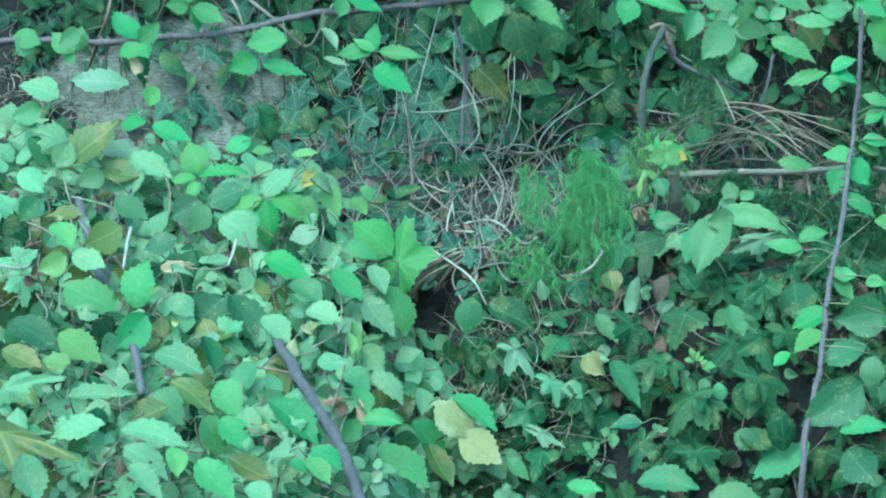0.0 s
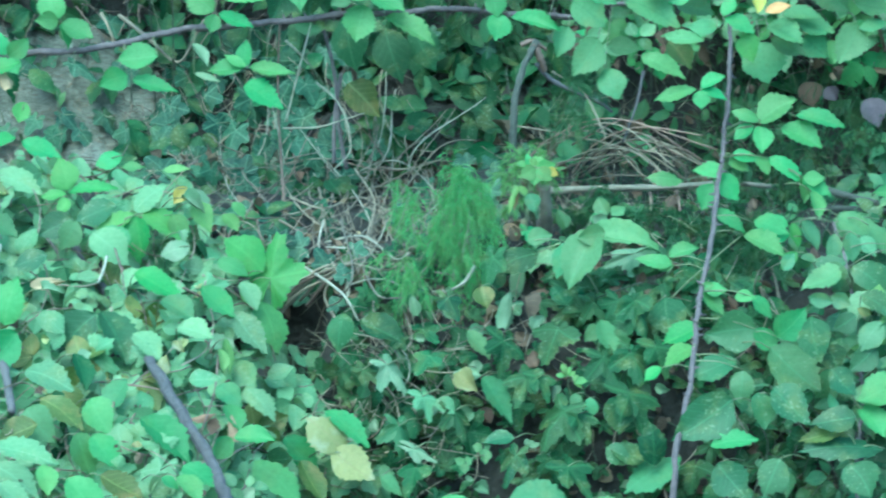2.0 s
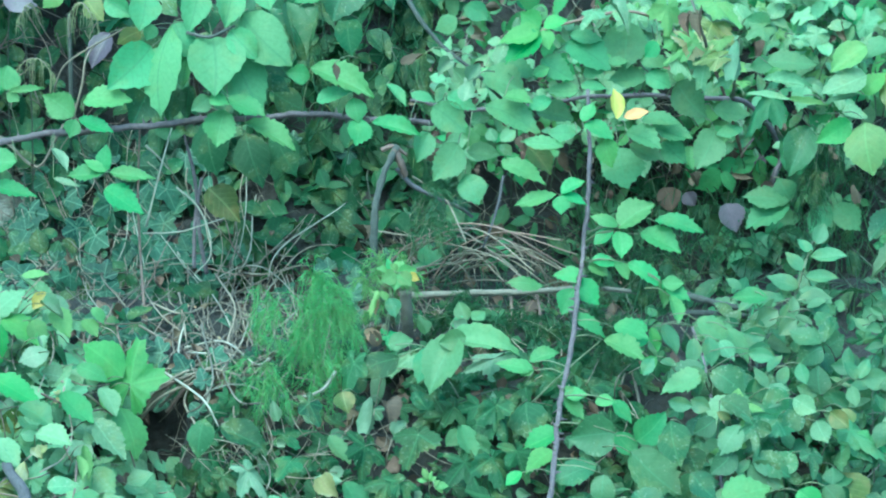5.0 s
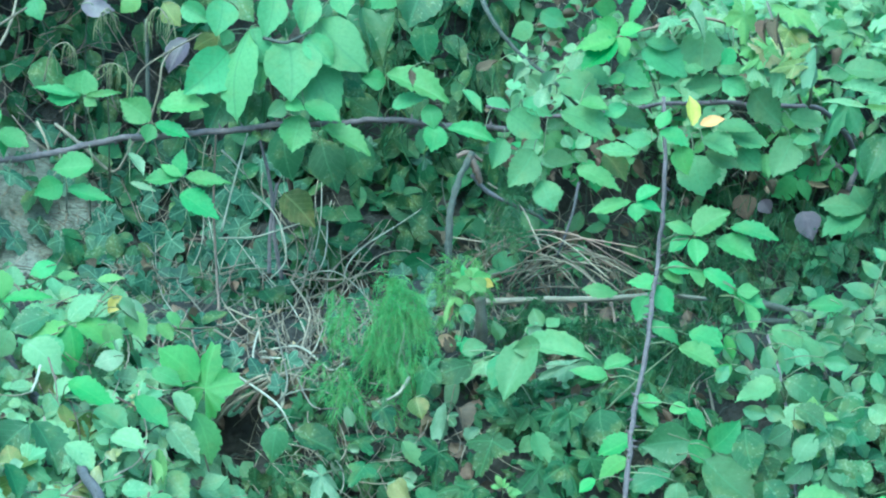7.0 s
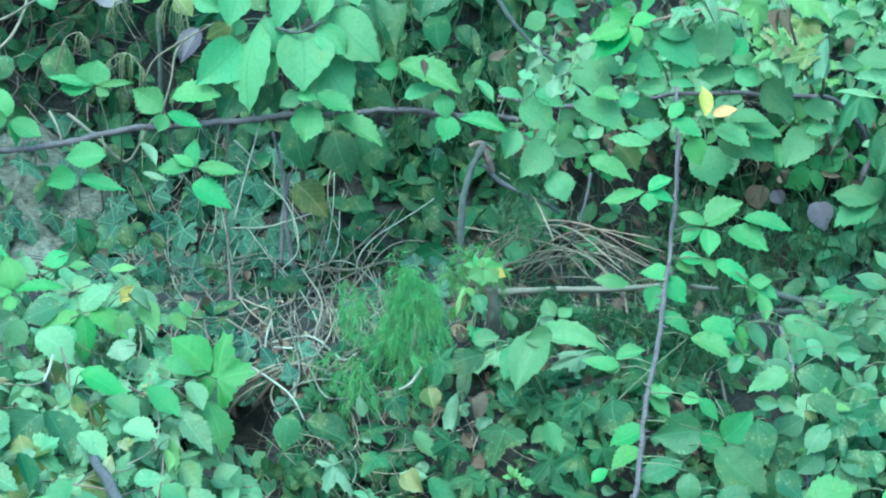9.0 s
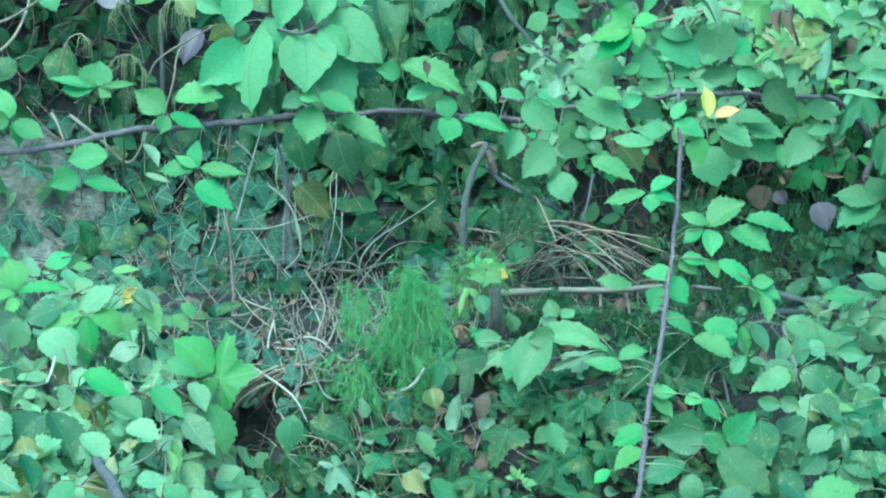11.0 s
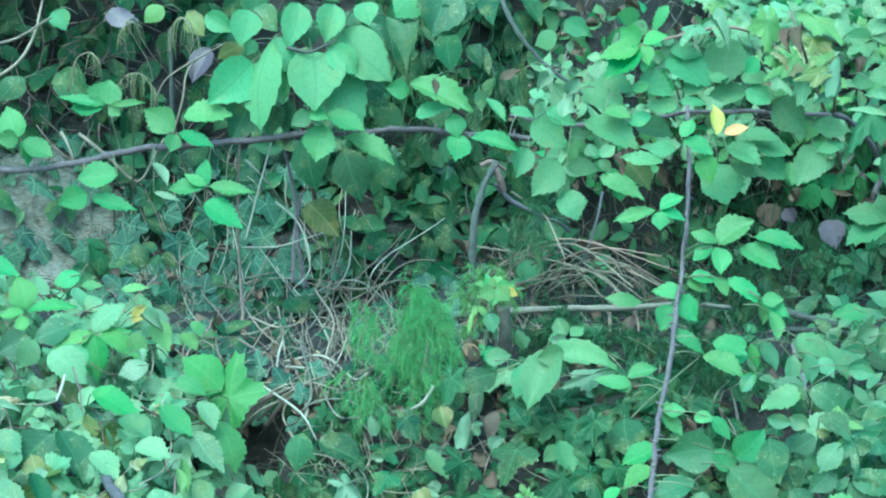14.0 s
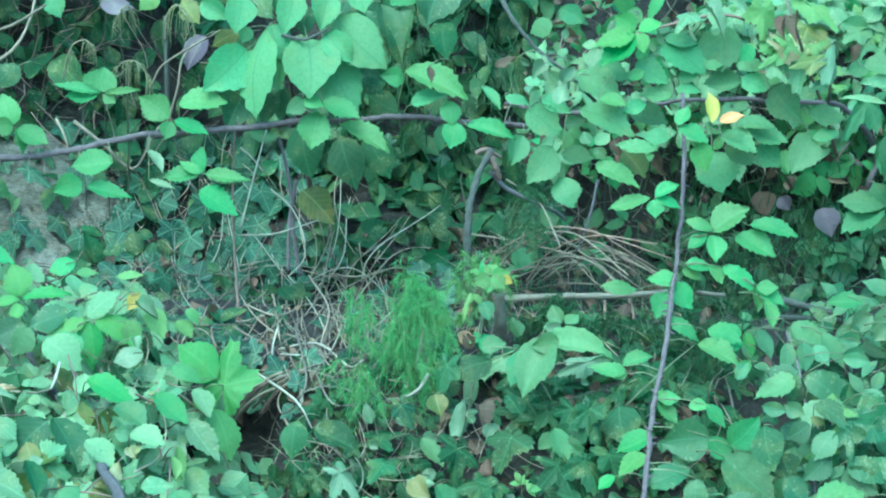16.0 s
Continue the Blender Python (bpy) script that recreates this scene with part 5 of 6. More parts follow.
for u, v, tu, tv, w in ((1400, 412, 1462, 436, 30), (1376, 430, 1276, 428, 22), (1350, 470, 1300, 470, 26), (1362, 460, 1420, 476, 28), (1340, 500, 1390, 522, 28), (1335, 510, 1290, 516, 26)):
    rose.leaf(u, v, (tu, tv, w), d=0.32)
rose.leaf(1210, 468, (1292, 512, 50), form="bramble", kind="bramble")
rose.leaf(1226, 560, (1152, 596, 46), form="bramble", kind="bramble")
rose.leaf(1290, 500, (1342, 536, 26))
rose.leaf(1216, 500, (1202, 545, 28))
rose.leaf(1240, 500, (1234, 550, 26))
rose.leaf(1150, 475, (1146, 530, 24))
rose.leaf(1122, 560, (1142, 528, 26))
rose.leaf(1470, 738, (1502, 818, 78), form="broad", kind="olive")
rose.leaf(1490, 662, (1556, 716, 60), form="hop", kind="bramble")
rose.leaf(1300, 800, (1380, 880, 80), form="bramble", kind="shaded_undergrowth")
rose.leaf(1240, 786, (1328, 790, 36), form="bramble", kind="bush")
rose.leaf(1246, 800, (1282, 862, 32), form="bramble", kind="bush")
rose.leaf(1330, 600, (1390, 650, 50), form="bramble", kind="shaded_undergrowth")
rose.leaf(1280, 600, (1240, 660, 40), form="bramble", kind="bush")

rose.leaf(1132, 500, (1054, 502, 42), form="bramble", kind="lit_green")
rose.leaf(1130, 482, (1070, 470, 30), form="bramble", kind="lit_green")
rose.leaf(1215, 470, (1300, 512, 46), form="bramble", kind="bramble")
rose.leaf(1290, 488, (1354, 536, 42), form="bramble", kind="bramble")
rose.leaf(1250, 560, (1322, 592, 38), form="bramble", kind="shaded_undergrowth")
rose.leaf(1240, 556, (1214, 606, 38), form="bramble", kind="shaded_undergrowth")
rose.leaf(1505, 690, (1455, 664, 26), (1560, 702, 28), (1522, 660, 26), (1488, 716, 26), (1540, 672, 24), form="bramble", kind="lit_green")
rose.leaf(1502, 572, (1480, 536, 22), kind="rose")
rose.leaf(1506, 570, (1526, 534, 24), kind="rose")
rose.leaf(1512, 572, (1562, 566, 40), kind="rose")
rose.leaf(1494, 582, (1502, 620, 26), kind="rose")
rose.leaf(1478, 622, (1486, 660, 38), kind="olive")
# Default leaf colour is the darkened copy of bramble, shade included.
low_right = Plant("bramble", "mid-green bramble shoots crowding the foot of the bank", "bramble", "bramble", "shaded_undergrowth", front(0.37), "bramble canes")
low_right.stem([(1440, 1010, 0.9), (1452, 880, 0.8), (1440, 760, 0.72), (1425, 650, 0.6), (1400, 570, 0.5)], 0.003, 0.0018, CANE, 0.2, "cane")
low_right.leaf(1346, 564, (1372, 622, 30), kind="rose", form="oval")
low_right.leaf(1402, 590, (1400, 638, 28), kind="rose", form="oval")
low_right.leaf(1428, 588, (1434, 642, 30), kind="rose", form="oval")
low_right.leaf(1326, 570, (1338, 616, 22), kind="fresh", form="oval")
low_right.leaf(1422, 640, (1354, 678, 50))
low_right.leaf(1400, 640, (1412, 692, 44))
low_right.leaf(1434, 648, (1494, 694, 54))
low_right.leaf(1490, 566, (1530, 598, 42))
low_right.leaf(1500, 610, (1548, 624, 36))
low_right.leaf(1336, 622, (1306, 653, 26), kind="fresh", form="oval")
low_right.leaf(1342, 632, (1374, 640, 15))
low_right.leaf(1356, 702, (1402, 712, 28), kind="rose", form="oval")
low_right.leaf(1396, 700, (1432, 718, 32), kind="rose", form="oval")
low_right.leaf(1448, 700, (1506, 738, 38))
low_right.leaf(1550, 738, (1492, 800, 64), form="hop")
low_right.leaf(1484, 744, (1448, 800, 46), kind="rose")
low_right.leaf(1474, 790, (1428, 834, 48))
low_right.leaf(1500, 815, (1562, 858, 62))
low_right.leaf(1450, 890, (1540, 858, 60), kind="lit_green")
low_right.leaf(1440, 735, (1400, 760, 40))
low_right.leaf(1360, 735, (1378, 820, 60), kind="hop", form="broad")
low_right.leaf(1540, 680, (1570, 740, 50))
low_right.leaf(1395, 830, (1440, 878, 44))
low_right.leaf(1294, 864, (1360, 931, 56))
low_right.leaf(1264, 872, (1278, 938, 46))
low_right.leaf(1220, 883, (1113, 956, 82), form="broad")
low_right.leaf(1183, 967, (1270, 956, 32), kind="lit_green")
low_right.leaf(1439, 916, (1358, 929, 46))
low_right.leaf(1441, 888, (1537, 894, 36), kind="lit_green")
low_right.leaf(1446, 898, (1490, 953, 42), kind="lit_green")
low_right.leaf(1531, 887, (1540, 990, 92), form="broad")
low_right.leaf(1490, 971, (1336, 979, 42))
low_right.leaf(1419, 943, (1338, 959, 30), kind="olive")
low_right.leaf(1615, 924, (1582, 932, 36), kind="rose", form="oval")
low_right.leaf(1583, 962, (1621, 969, 26), kind="bush", form="oval")
low_right.leaf(1610, 797, (1616, 847, 44), form="hop")
low_right.leaf(1587, 863, (1628, 902, 46), kind="fresh")
low_right.leaf(1634, 854, (1668, 893, 42))
low_right.leaf(1507, 798, (1573, 841, 52))
low_right.leaf(1509, 746, (1515, 806, 54), form="hop")
low_right.leaf(1553, 541, (1510, 569, 38), kind="rose", form="oval")
low_right.leaf(1585, 559, (1553, 587, 32), kind="rose", form="oval")
low_right.leaf(1532, 589, (1488, 581, 28), kind="rose", form="oval")
low_right.leaf(1589, 527, (1652, 522, 28), kind="rose", form="oval")
low_right.leaf(1620, 546, (1656, 606, 36))
low_right.leaf(1610, 527, (1640, 570, 34))
low_right.leaf(1498, 617, (1548, 627, 28), kind="rose", form="oval")
low_right.leaf(1570, 642, (1554, 680, 24), kind="rose", form="oval")
low_right.leaf(1591, 636, (1603, 675, 26), kind="rose", form="oval")
low_right.leaf(1645, 723, (1679, 752, 36), kind="olive", form="oval")
low_right.leaf(1560, 688, (1530, 718, 34), kind="rose")
low_right.leaf(1580, 698, (1621, 724, 40), kind="bush")
low_right.leaf(1590, 718, (1560, 758, 44))
low_right.leaf(1620, 739, (1641, 779, 40), kind="bush")
low_right.leaf(1539, 758, (1499, 738, 34))
low_right.leaf(1388, 787, (1408, 837, 50), kind="hop", form="broad")
low_right.leaf(1195, 996, (1245, 1057, 70))
low_right.leaf(1306, 987, (1275, 1057, 60))
low_right.leaf(1427, 999, (1467, 1060, 70))
lone_stem("bare_twig", "grey-purple old cane leaning low on the bank", [(1446, 1000, 0.86), (1448, 950, 0.82), (1458, 900, 0.78)], 0.006, 0.005, OLD_CANE, category="twig")
sprig = Plant("wild_rose", "young rose sprig with small yellow-green leaflets", "rose", "oval", "lime", front(0.34), offset=(190, 95))
sprig.stem([(1272, 790, 0.75), (1280, 720, 0.66), (1290, 650, 0.58), (1286, 612, 0.54)], 0.002, 0.001, GREEN_STEM, name="shoot")
for k in range(13):
    v = 622 + 13 * k + rng.uniform(-8, 8)
    side = rng.choice((-1, 1)) * rng.uniform(0.6, 1.3)
    u = 1286 - k + side * rng.uniform(2, 14)
    reach = rng.uniform(18, 40)
    sprig.leaf(u, v, (u + side * reach, v + rng.uniform(-30, 16), rng.uniform(12, 26)), kind=rng.choice(("lime", "rose", "bramble", "rose", "olive")))
sprig.leaf(1286, 616, (1292, 584, 22))
lone_stem("dry_stem", "olive green stalk behind the rose shoots", [(1722, 790, 0.5), (1738, 720, 0.48), (1750, 650, 0.42)], 0.0038, 0.003, GREEN_STEM)
lone_stem("dry_stem", "brown stalk behind the rose shoots", [(1586, 640, 0.4), (1600, 590, 0.38), (1606, 560, 0.34)], 0.003, 0.002, TAN_BARK)

# ---- feathery weeds ----
def feathery(label, base, tips, branchlets, length, kind="fern", thickness=0.0005):
    """A soft plant with thread-like leaves: each frond is a stem (a part) with drooping side shoots of needles."""
    root = new("feathery_weed")
    start = spot(*base)
    root.location = start
    tagged(root, label, "weed", "feathery weeds")
    for u, v, d in tips:
        if rng.random() < 0.22:
            continue
        tip = spot(u + rng.uniform(-16, 16), v + rng.uniform(-22, 30), d)
        crown = (start + tip) / 2 + Vector((rng.uniform(-0.015, 0.015), -0.02, 0.02 + 0.25 * abs(tip.x - start.x)))
        line = smooth_line([start, crown, tip], 12)
        verts, faces = [], []
        add_tube(verts, faces, line, 0.0012, 0.0005, 4)
        frond = raw_object("frond", verts, faces, GREEN_STEM)
        frond.parent = root
        frond.matrix_parent_inverse = Matrix.Translation(-start)
        verts, faces = [], []
        for _ in range(rng.randint(branchlets // 4, branchlets)):
            s = rng.uniform(0.2, 1) ** 0.7
            i = min(len(line) - 2, int(len(line) * s))
            along = (line[i + 1] - line[i]).normalized()
            p = line[i].lerp(line[i + 1], rng.random())
            out = along.cross(Vector((rng.uniform(-1, 1), rng.uniform(-1, 1), rng.uniform(-1, 1)))).normalized()
            reach = length * rng.uniform(0.45, 1.5) * (1.3 - 0.7 * s)
            shoot = smooth_line([p, p + (along + out) * reach * 0.4, p + (along * 0.9 + out * 0.9) * reach * 0.75 + Vector((0, 0, -reach * rng.uniform(0.2, 0.9)))], 4)
            add_tube(verts, faces, shoot, 0.0005, 0.0003, 3)
            for k in range(len(shoot) - 1):
                for _ in range(3):
                    q = shoot[k].lerp(shoot[k + 1], rng.random())
                    way = ((shoot[k + 1] - shoot[k]).normalized() * 1.1 + Vector((rng.uniform(-1, 1), rng.uniform(-1, 1), rng.uniform(-1, 1)))).normalized()
                    side = way.cross(Vector((rng.uniform(-1, 1), -1, rng.uniform(-1, 1)))).normalized() * thickness
                    far = rng.uniform(0.008, 0.024)
                    n = len(verts)
                    verts.extend((q - side, q + side, q + way * far + Vector((0, 0, -far * 0.25))))
                    faces.append((n, n + 1, n + 2))
        leaves = tagged(raw_object("needles", verts, faces, MASS[kind]), kind="stuff")
        leaves.parent = frond
    return root


feathery("bright green feathery weed spilling over the ledge's edge", (742, 508, 0.32),
         [(712, 600, 0.47), (728, 585, 0.47), (752, 610, 0.48), (768, 575, 0.46), (776, 600, 0.47), (764, 632, 0.49), (742, 660, 0.5),
          (726, 650, 0.49), (730, 715, 0.49), (718, 486, 0.38), (752, 478, 0.38), (735, 474, 0.38), (776, 552, 0.44), (716, 702, 0.5), (752, 690, 0.5),
          (745, 640, 0.52), (726, 560, 0.48), (762, 540, 0.46), (708, 530, 0.42), (738, 600, 0.46), (710, 568, 0.46), (776, 508, 0.4), (790, 560, 0.45), (788, 598, 0.47), (692, 575, 0.46), (700, 610, 0.47), (784, 530, 0.44)], 19, 0.04, "fern", 0.0005)
feathery("small feathery weed beside the larger one on the ledge", (650, 505, 0.3),
         [(636, 545, 0.38), (642, 600, 0.42), (634, 580, 0.42), (652, 590, 0.45), (646, 498, 0.36), (656, 560, 0.44), (632, 560, 0.4), (648, 620, 0.44), (662, 604, 0.44)], 15, 0.032, "fern", 0.0005)
feathery("low feathery weed tumbling over the lip of the ledge", (640, 640, 0.46),
         [(600, 668, 0.52), (616, 690, 0.54), (636, 700, 0.55), (656, 690, 0.55), (668, 712, 0.56), (628, 668, 0.53), (650, 664, 0.53), (606, 706, 0.54), (680, 700, 0.56)], 15, 0.033, "fern", 0.0005)
feathery("feathery weed with yellowing tips beside the dead stick", (868, 560, 0.2),
         [(832, 440, 0.3), (850, 470, 0.36), (890, 470, 0.36), (905, 450, 0.3), (835, 530, 0.38), (870, 420, 0.26), (880, 540, 0.38), (850, 452, 0.4), (900, 480, 0.4), (870, 460, 0.42), (812, 470, 0.4), (818, 480, 0.41), (922, 466, 0.41)], 9, 0.03, "lime", 0.0008)
feathery("wispy green weed behind the dead stick", (900, 440, 0.05),
         [(880, 320, 0.1), (930, 345, 0.14), (960, 390, 0.16), (900, 375, 0.14), (860, 350, 0.1), (985, 320, 0.08), (940, 300, 0.1)], 30, 0.05, "shaded_undergrowth", 0.0006)
feathery("wispy dark weed under the fallen branch", (1010, 620, 0.2),
         [(940, 560, 0.3), (985, 530, 0.3), (1020, 545, 0.32), (1060, 560, 0.34), (1040, 600, 0.36), (1100, 570, 0.34), (1150, 560, 0.3), (1180, 620, 0.36)], 34, 0.045, "hop", 0.0007)
feathery("wispy dark weed behind the thorny cane", (1260, 660, 0.3),
         [(1215, 560, 0.34), (1250, 580, 0.36), (1290, 560, 0.34), (1220, 640, 0.42), (1262, 620, 0.42), (1230, 690, 0.46)], 34, 0.045, "shaded_undergrowth", 0.0006)


def hanging_fern(label, arc, count, length, mat):
    """A dead frond: an arched stalk with narrow blades that hang from it."""
    line = smooth_line([spot(*p) for p in arc], 10)
    root = new("dead_fern")
    root.location = line[0]
    tagged(root, label, "fern", "dead ferns")
    home = Matrix.Translation(-line[0])
    verts, faces = [], []
    add_tube(verts, faces, line, 0.0016, 0.0008, 5)
    stalk = raw_object("stalk", verts, faces, STRAW)
    stalk.parent, stalk.matrix_parent_inverse = root, home
    for _ in range(count):
        p = line[rng.randrange(len(line) // 5, len(line))]
        far = length * rng.uniform(0.5, 1.2)
        aside = Vector((rng.uniform(-0.5, 0.5), rng.uniform(-0.4, 0.2), 0))
        verts, faces = [], []
        add_tube(verts, faces, smooth_line([p, p + aside * far * 0.5 + Vector((0, 0, -far * 0.2)), p + aside * far * 0.8 + Vector((0, 0, -far))], 4), 0.0011, 0.0004, 4)
        blade = raw_object("blade", verts, faces, mat)
        blade.parent, blade.matrix_parent_inverse = root, home


DRY_BLADE = stem_material("dry_blade", (0.06, 0.07, 0.026), (0.15, 0.15, 0.062), 0.7)
hanging_fern("withered fern frond drooping in the shaded corner", [(198, 176, -0.06), (206, 120, -0.02), (226, 92, 0.0), (252, 92, 0.01), (276, 126, 0.01)], 34, 0.048, DRY_BLADE)
hanging_fern("withered fern frond drooping in the shaded corner", [(120, 120, -0.08), (134, 66, -0.04), (160, 52, -0.02), (176, 72, -0.02)], 16, 0.036, DRY_BLADE)
hanging_fern("dry fern frond hanging from the shrub", [(300, 60, -0.06), (304, 10, -0.02), (322, -10, 0.0), (344, 18, 0.02)], 22, 0.05, DRY_BLADE)
hanging_fern("dry fern frond hanging from the shrub", [(250, 20, -0.08), (236, -8, -0.04), (222, 0, -0.03), (212, 24, -0.03)], 18, 0.045, DRY_BLADE)
feathery("dark ferny weed hanging in the thicket", (1640, 220, 0.05),
         [(1610, 330, 0.16), (1640, 345, 0.18), (1660, 300, 0.18), (1625, 280, 0.16)], 34, 0.045, "hop")
feathery("faint grassy weed in the shaded hollow", (1390, 520, -0.1),
         [(1330, 420, 0.0), (1400, 400, 0.0), (1450, 420, 0.0), (1500, 450, 0.0), (1360, 470, 0.02)], 30, 0.05, "hop")

tips = Plant("yellow_weed", "weed with lime and yellow leaf tips by the dead stick", "weed", "hop", "lime", 0.42)
tips.stem([(872, 560, 0.3), (868, 500, 0.38), (866, 480, 0.4)], 0.0015, 0.001, GREEN_STEM)
tips.leaf(876, 470, (846, 486, 30), (860, 456, 26), (888, 452, 26), (912, 464, 26), (902, 494, 28), (872, 502, 30), form="bramble")
tips.leaf(892, 474, (916, 484, 18), (898, 494, 14), kind="yellow", form="bramble")
tips.leaf(846, 500, (834, 528, 12), (828, 556, 10), (860, 524, 14), kind="lime", form="bramble")
tips.leaf(842, 506, (838, 546, 13), kind="tan", form="oval")
tips.leaf(862, 470, (858, 444, 14), (838, 462, 12), kind="fern", form="bramble")
tips.leaf(862, 516, (874, 552, 30), kind="shaded_undergrowth", form="bramble")
tips.leaf(858, 582, (898, 596, 36), kind="lit_green", form="hop")
tips.leaf(850, 590, (816, 574, 26), kind="tan", form="curled")
tips.leaf(842, 600, (828, 570, 24), kind="brown", form="curled")
tips.leaf(862, 612, (836, 650, 34), kind="bramble", form="vine")
tips.leaf(900, 618, (862, 656, 44), kind="bush", form="vine")
tips.leaf(800, 596, (782, 640, 46), kind="hop", form="oval")
tips.leaf(812, 640, (786, 690, 50), kind="hop", form="oval")

# ---- dead wood and dry stems ----
lone_stem("dead_stick", "dark grey dead stick standing upright on the ledge", [(862, 575, 0.18), (842, 500, 0.22), (836, 420, 0.24), (838, 360, 0.24), (852, 300, 0.22), (878, 246, 0.2)], 0.0072, 0.0052, GREY_BARK, category="stick", sides=9, rough=0.3)
lone_stem("dead_stump", "short brown dead stump beside the yellow weed", [(894, 590, 0.3), (893, 548, 0.33), (891, 504, 0.34)], 0.0102, 0.0092, TAN_BARK, category="stump", sides=10, rough=0.14)
lone_stem("dead_twig", "short dark twig under the shrub's leaves", [(508, 44, 0.17), (545, 52, 0.18), (568, 44, 0.18), (592, 32, 0.17)], 0.0035, 0.002, GREY_BARK, category="twig", rough=0.2)
lone_stem("dry_stem", "thick dark stalk in the shaded corner", [(304, 170, -0.08), (303, 90, -0.06), (300, 10, -0.05)], 0.0045, 0.0035, GREY_BARK)
lone_stem("dead_twig", "short dark broken twig on the dead stick's top", [(850, 254, 0.2), (870, 247, 0.2), (895, 262, 0.19)], 0.005, 0.003, BROWN_STEM, category="twig", rough=0.2)
lone_stem("dead_branch", "brown dead side branch reaching from the dead stick", [(876, 286, 0.17), (905, 316, 0.16), (948, 338, 0.14), (988, 356, 0.12), (1010, 372, 0.1)], 0.0042, 0.003, OLD_CANE, category="branch", rough=0.2)
lone_stem("dead_twig", "flaking red-brown bark on the dead stick's top", [(872, 252, 0.2), (884, 276, 0.2), (892, 300, 0.19)], 0.008, 0.005, BROWN_STEM, category="twig", rough=0.35)
lone_stem("bare_twig", "thin brown twig leaning behind the cane's leaves", [(1066, 300, 0.12), (1056, 350, 0.13), (1040, 400, 0.13), (1028, 428, 0.12)], 0.003, 0.0018, OLD_CANE, category="twig")
lone_stem("fallen_branch", "weathered tan branch lying along the ledge", [(895, 512, 0.2), (1000, 507, 0.24), (1100, 506, 0.26), (1210, 500, 0.24), (1290, 506, 0.2)], 0.006, 0.004, TAN_BARK, category="branch", sides=8, rough=0.15)
lone_stem("fallen_branch", "grey weathered branch lying in the shaded hollow", [(1385, 512, 0.1), (1440, 528, 0.12), (1500, 540, 0.12), (1590, 548, 0.05)], 0.007, 0.005, GREY_BARK, category="branch", sides=8, rough=0.15)
lone_stem("fallen_branch", "grey weathered branch lying in the shaded hollow", [(1380, 545, 0.12), (1450, 548, 0.14), (1530, 556, 0.12), (1640, 575, 0.05)], 0.006, 0.004, GREY_BARK, category="branch", sides=8, rough=0.15)
lone_stem("bare_twig", "grey leafless twig in the thicket", [(880, -60, 0.1), (912, 10, 0.14), (960, 70, 0.14), (1012, 112, 0.14), (1065, 165, 0.1)], 0.0045, 0.003, GREY_BARK, category="twig")
lone_stem("bare_twig", "pale leafless twig under the arching cane", [(140, 196, 0.06), (190, 236, 0.1), (243, 280, 0.1), (275, 232, 0.1), (290, 205, 0.08)], 0.0035, 0.002, STRAW, category="twig")
lone_stem("bare_twig", "pale leafless twig under the arching cane", [(108, 192, 0.06), (120, 215, 0.08), (130, 246, 0.08)], 0.0025, 0.002, STRAW, category="twig")
lone_stem("bare_twig", "thin pale twig reaching up into the shrub", [(270, 170, 0.0), (280, 125, 0.05), (305, 90, 0.06), (400, 35, 0.1)], 0.002, 0.0015, STRAW, category="twig")
lone_stem("bare_twig", "thin pale twig reaching up into the shrub", [(300, 215, 0.05), (322, 140, 0.08), (330, 90, 0.08), (350, 60, 0.06)], 0.0025, 0.0015, STRAW, category="twig")
lone_stem("bare_twig", "grey twig in the dark corner of the thicket", [(-30, 110, 0.0), (30, 70, 0.02), (60, 20, 0.0), (75, -40, -0.05)], 0.0035, 0.002, STRAW, category="twig")
lone_stem("bare_twig", "grey twig in the dark corner of the thicket", [(-60, 40, 0.0), (20, 30, 0.02), (90, -10, 0.0)], 0.004, 0.002, STRAW, category="twig")
lone_stem("bare_twig", "brown leafless twig by the bare earth", [(-150, 320, 0.0), (-132, 270, 0.08), (-112, 215, 0.12), (-100, 150, 0.1)], 0.0035, 0.0025, BROWN_STEM, category="twig")

STANDING = "dry stems standing on the ledge"
lone_stem("dry_stem", "brown dry stem standing in the ivy", [(432, 560, 0.15), (424, 440, 0.06), (420, 330, 0.06), (424, 215, 0.08)], 0.003, 0.002, BROWN_STEM, STANDING)
lone_stem("dry_stem", "bleached thin stem standing in the ivy", [(434, 386, 0.02), (448, 330, 0.04), (464, 270, 0.06), (480, 212, 0.06)], 0.0022, 0.0015, BLEACHED, STANDING)
lone_stem("dry_stem", "bleached bent stem in the ivy", [(488, 317, 0.0), (524, 350, 0.04), (544, 395, 0.06), (546, 440, 0.06), (520, 470, 0.05)], 0.0018, 0.0014, BLEACHED, STANDING)
lone_stem("dry_stem", "pale crossing twig in the ivy", [(428, 398, 0.04), (490, 396, 0.05), (530, 385, 0.05), (572, 372, 0.04)], 0.002, 0.0012, BLEACHED, STANDING)
lone_stem("dry_stem", "short pale twig in the ivy", [(434, 243, 0.05), (455, 262, 0.06), (474, 285, 0.05)], 0.0022, 0.0015, BLEACHED, STANDING)
lone_stem("dry_stem", "dark woody stem behind the ivy", [(540, 470, 0.0), (528, 400, 0.02), (520, 300, 0.03), (502, 225, 0.03)], 0.0045, 0.003, CANE, STANDING)
lone_stem("dry_stem", "dark woody stem behind the ivy", [(518, 460, 0.0), (520, 380, 0.01), (532, 300, 0.01)], 0.004, 0.003, CANE, STANDING)
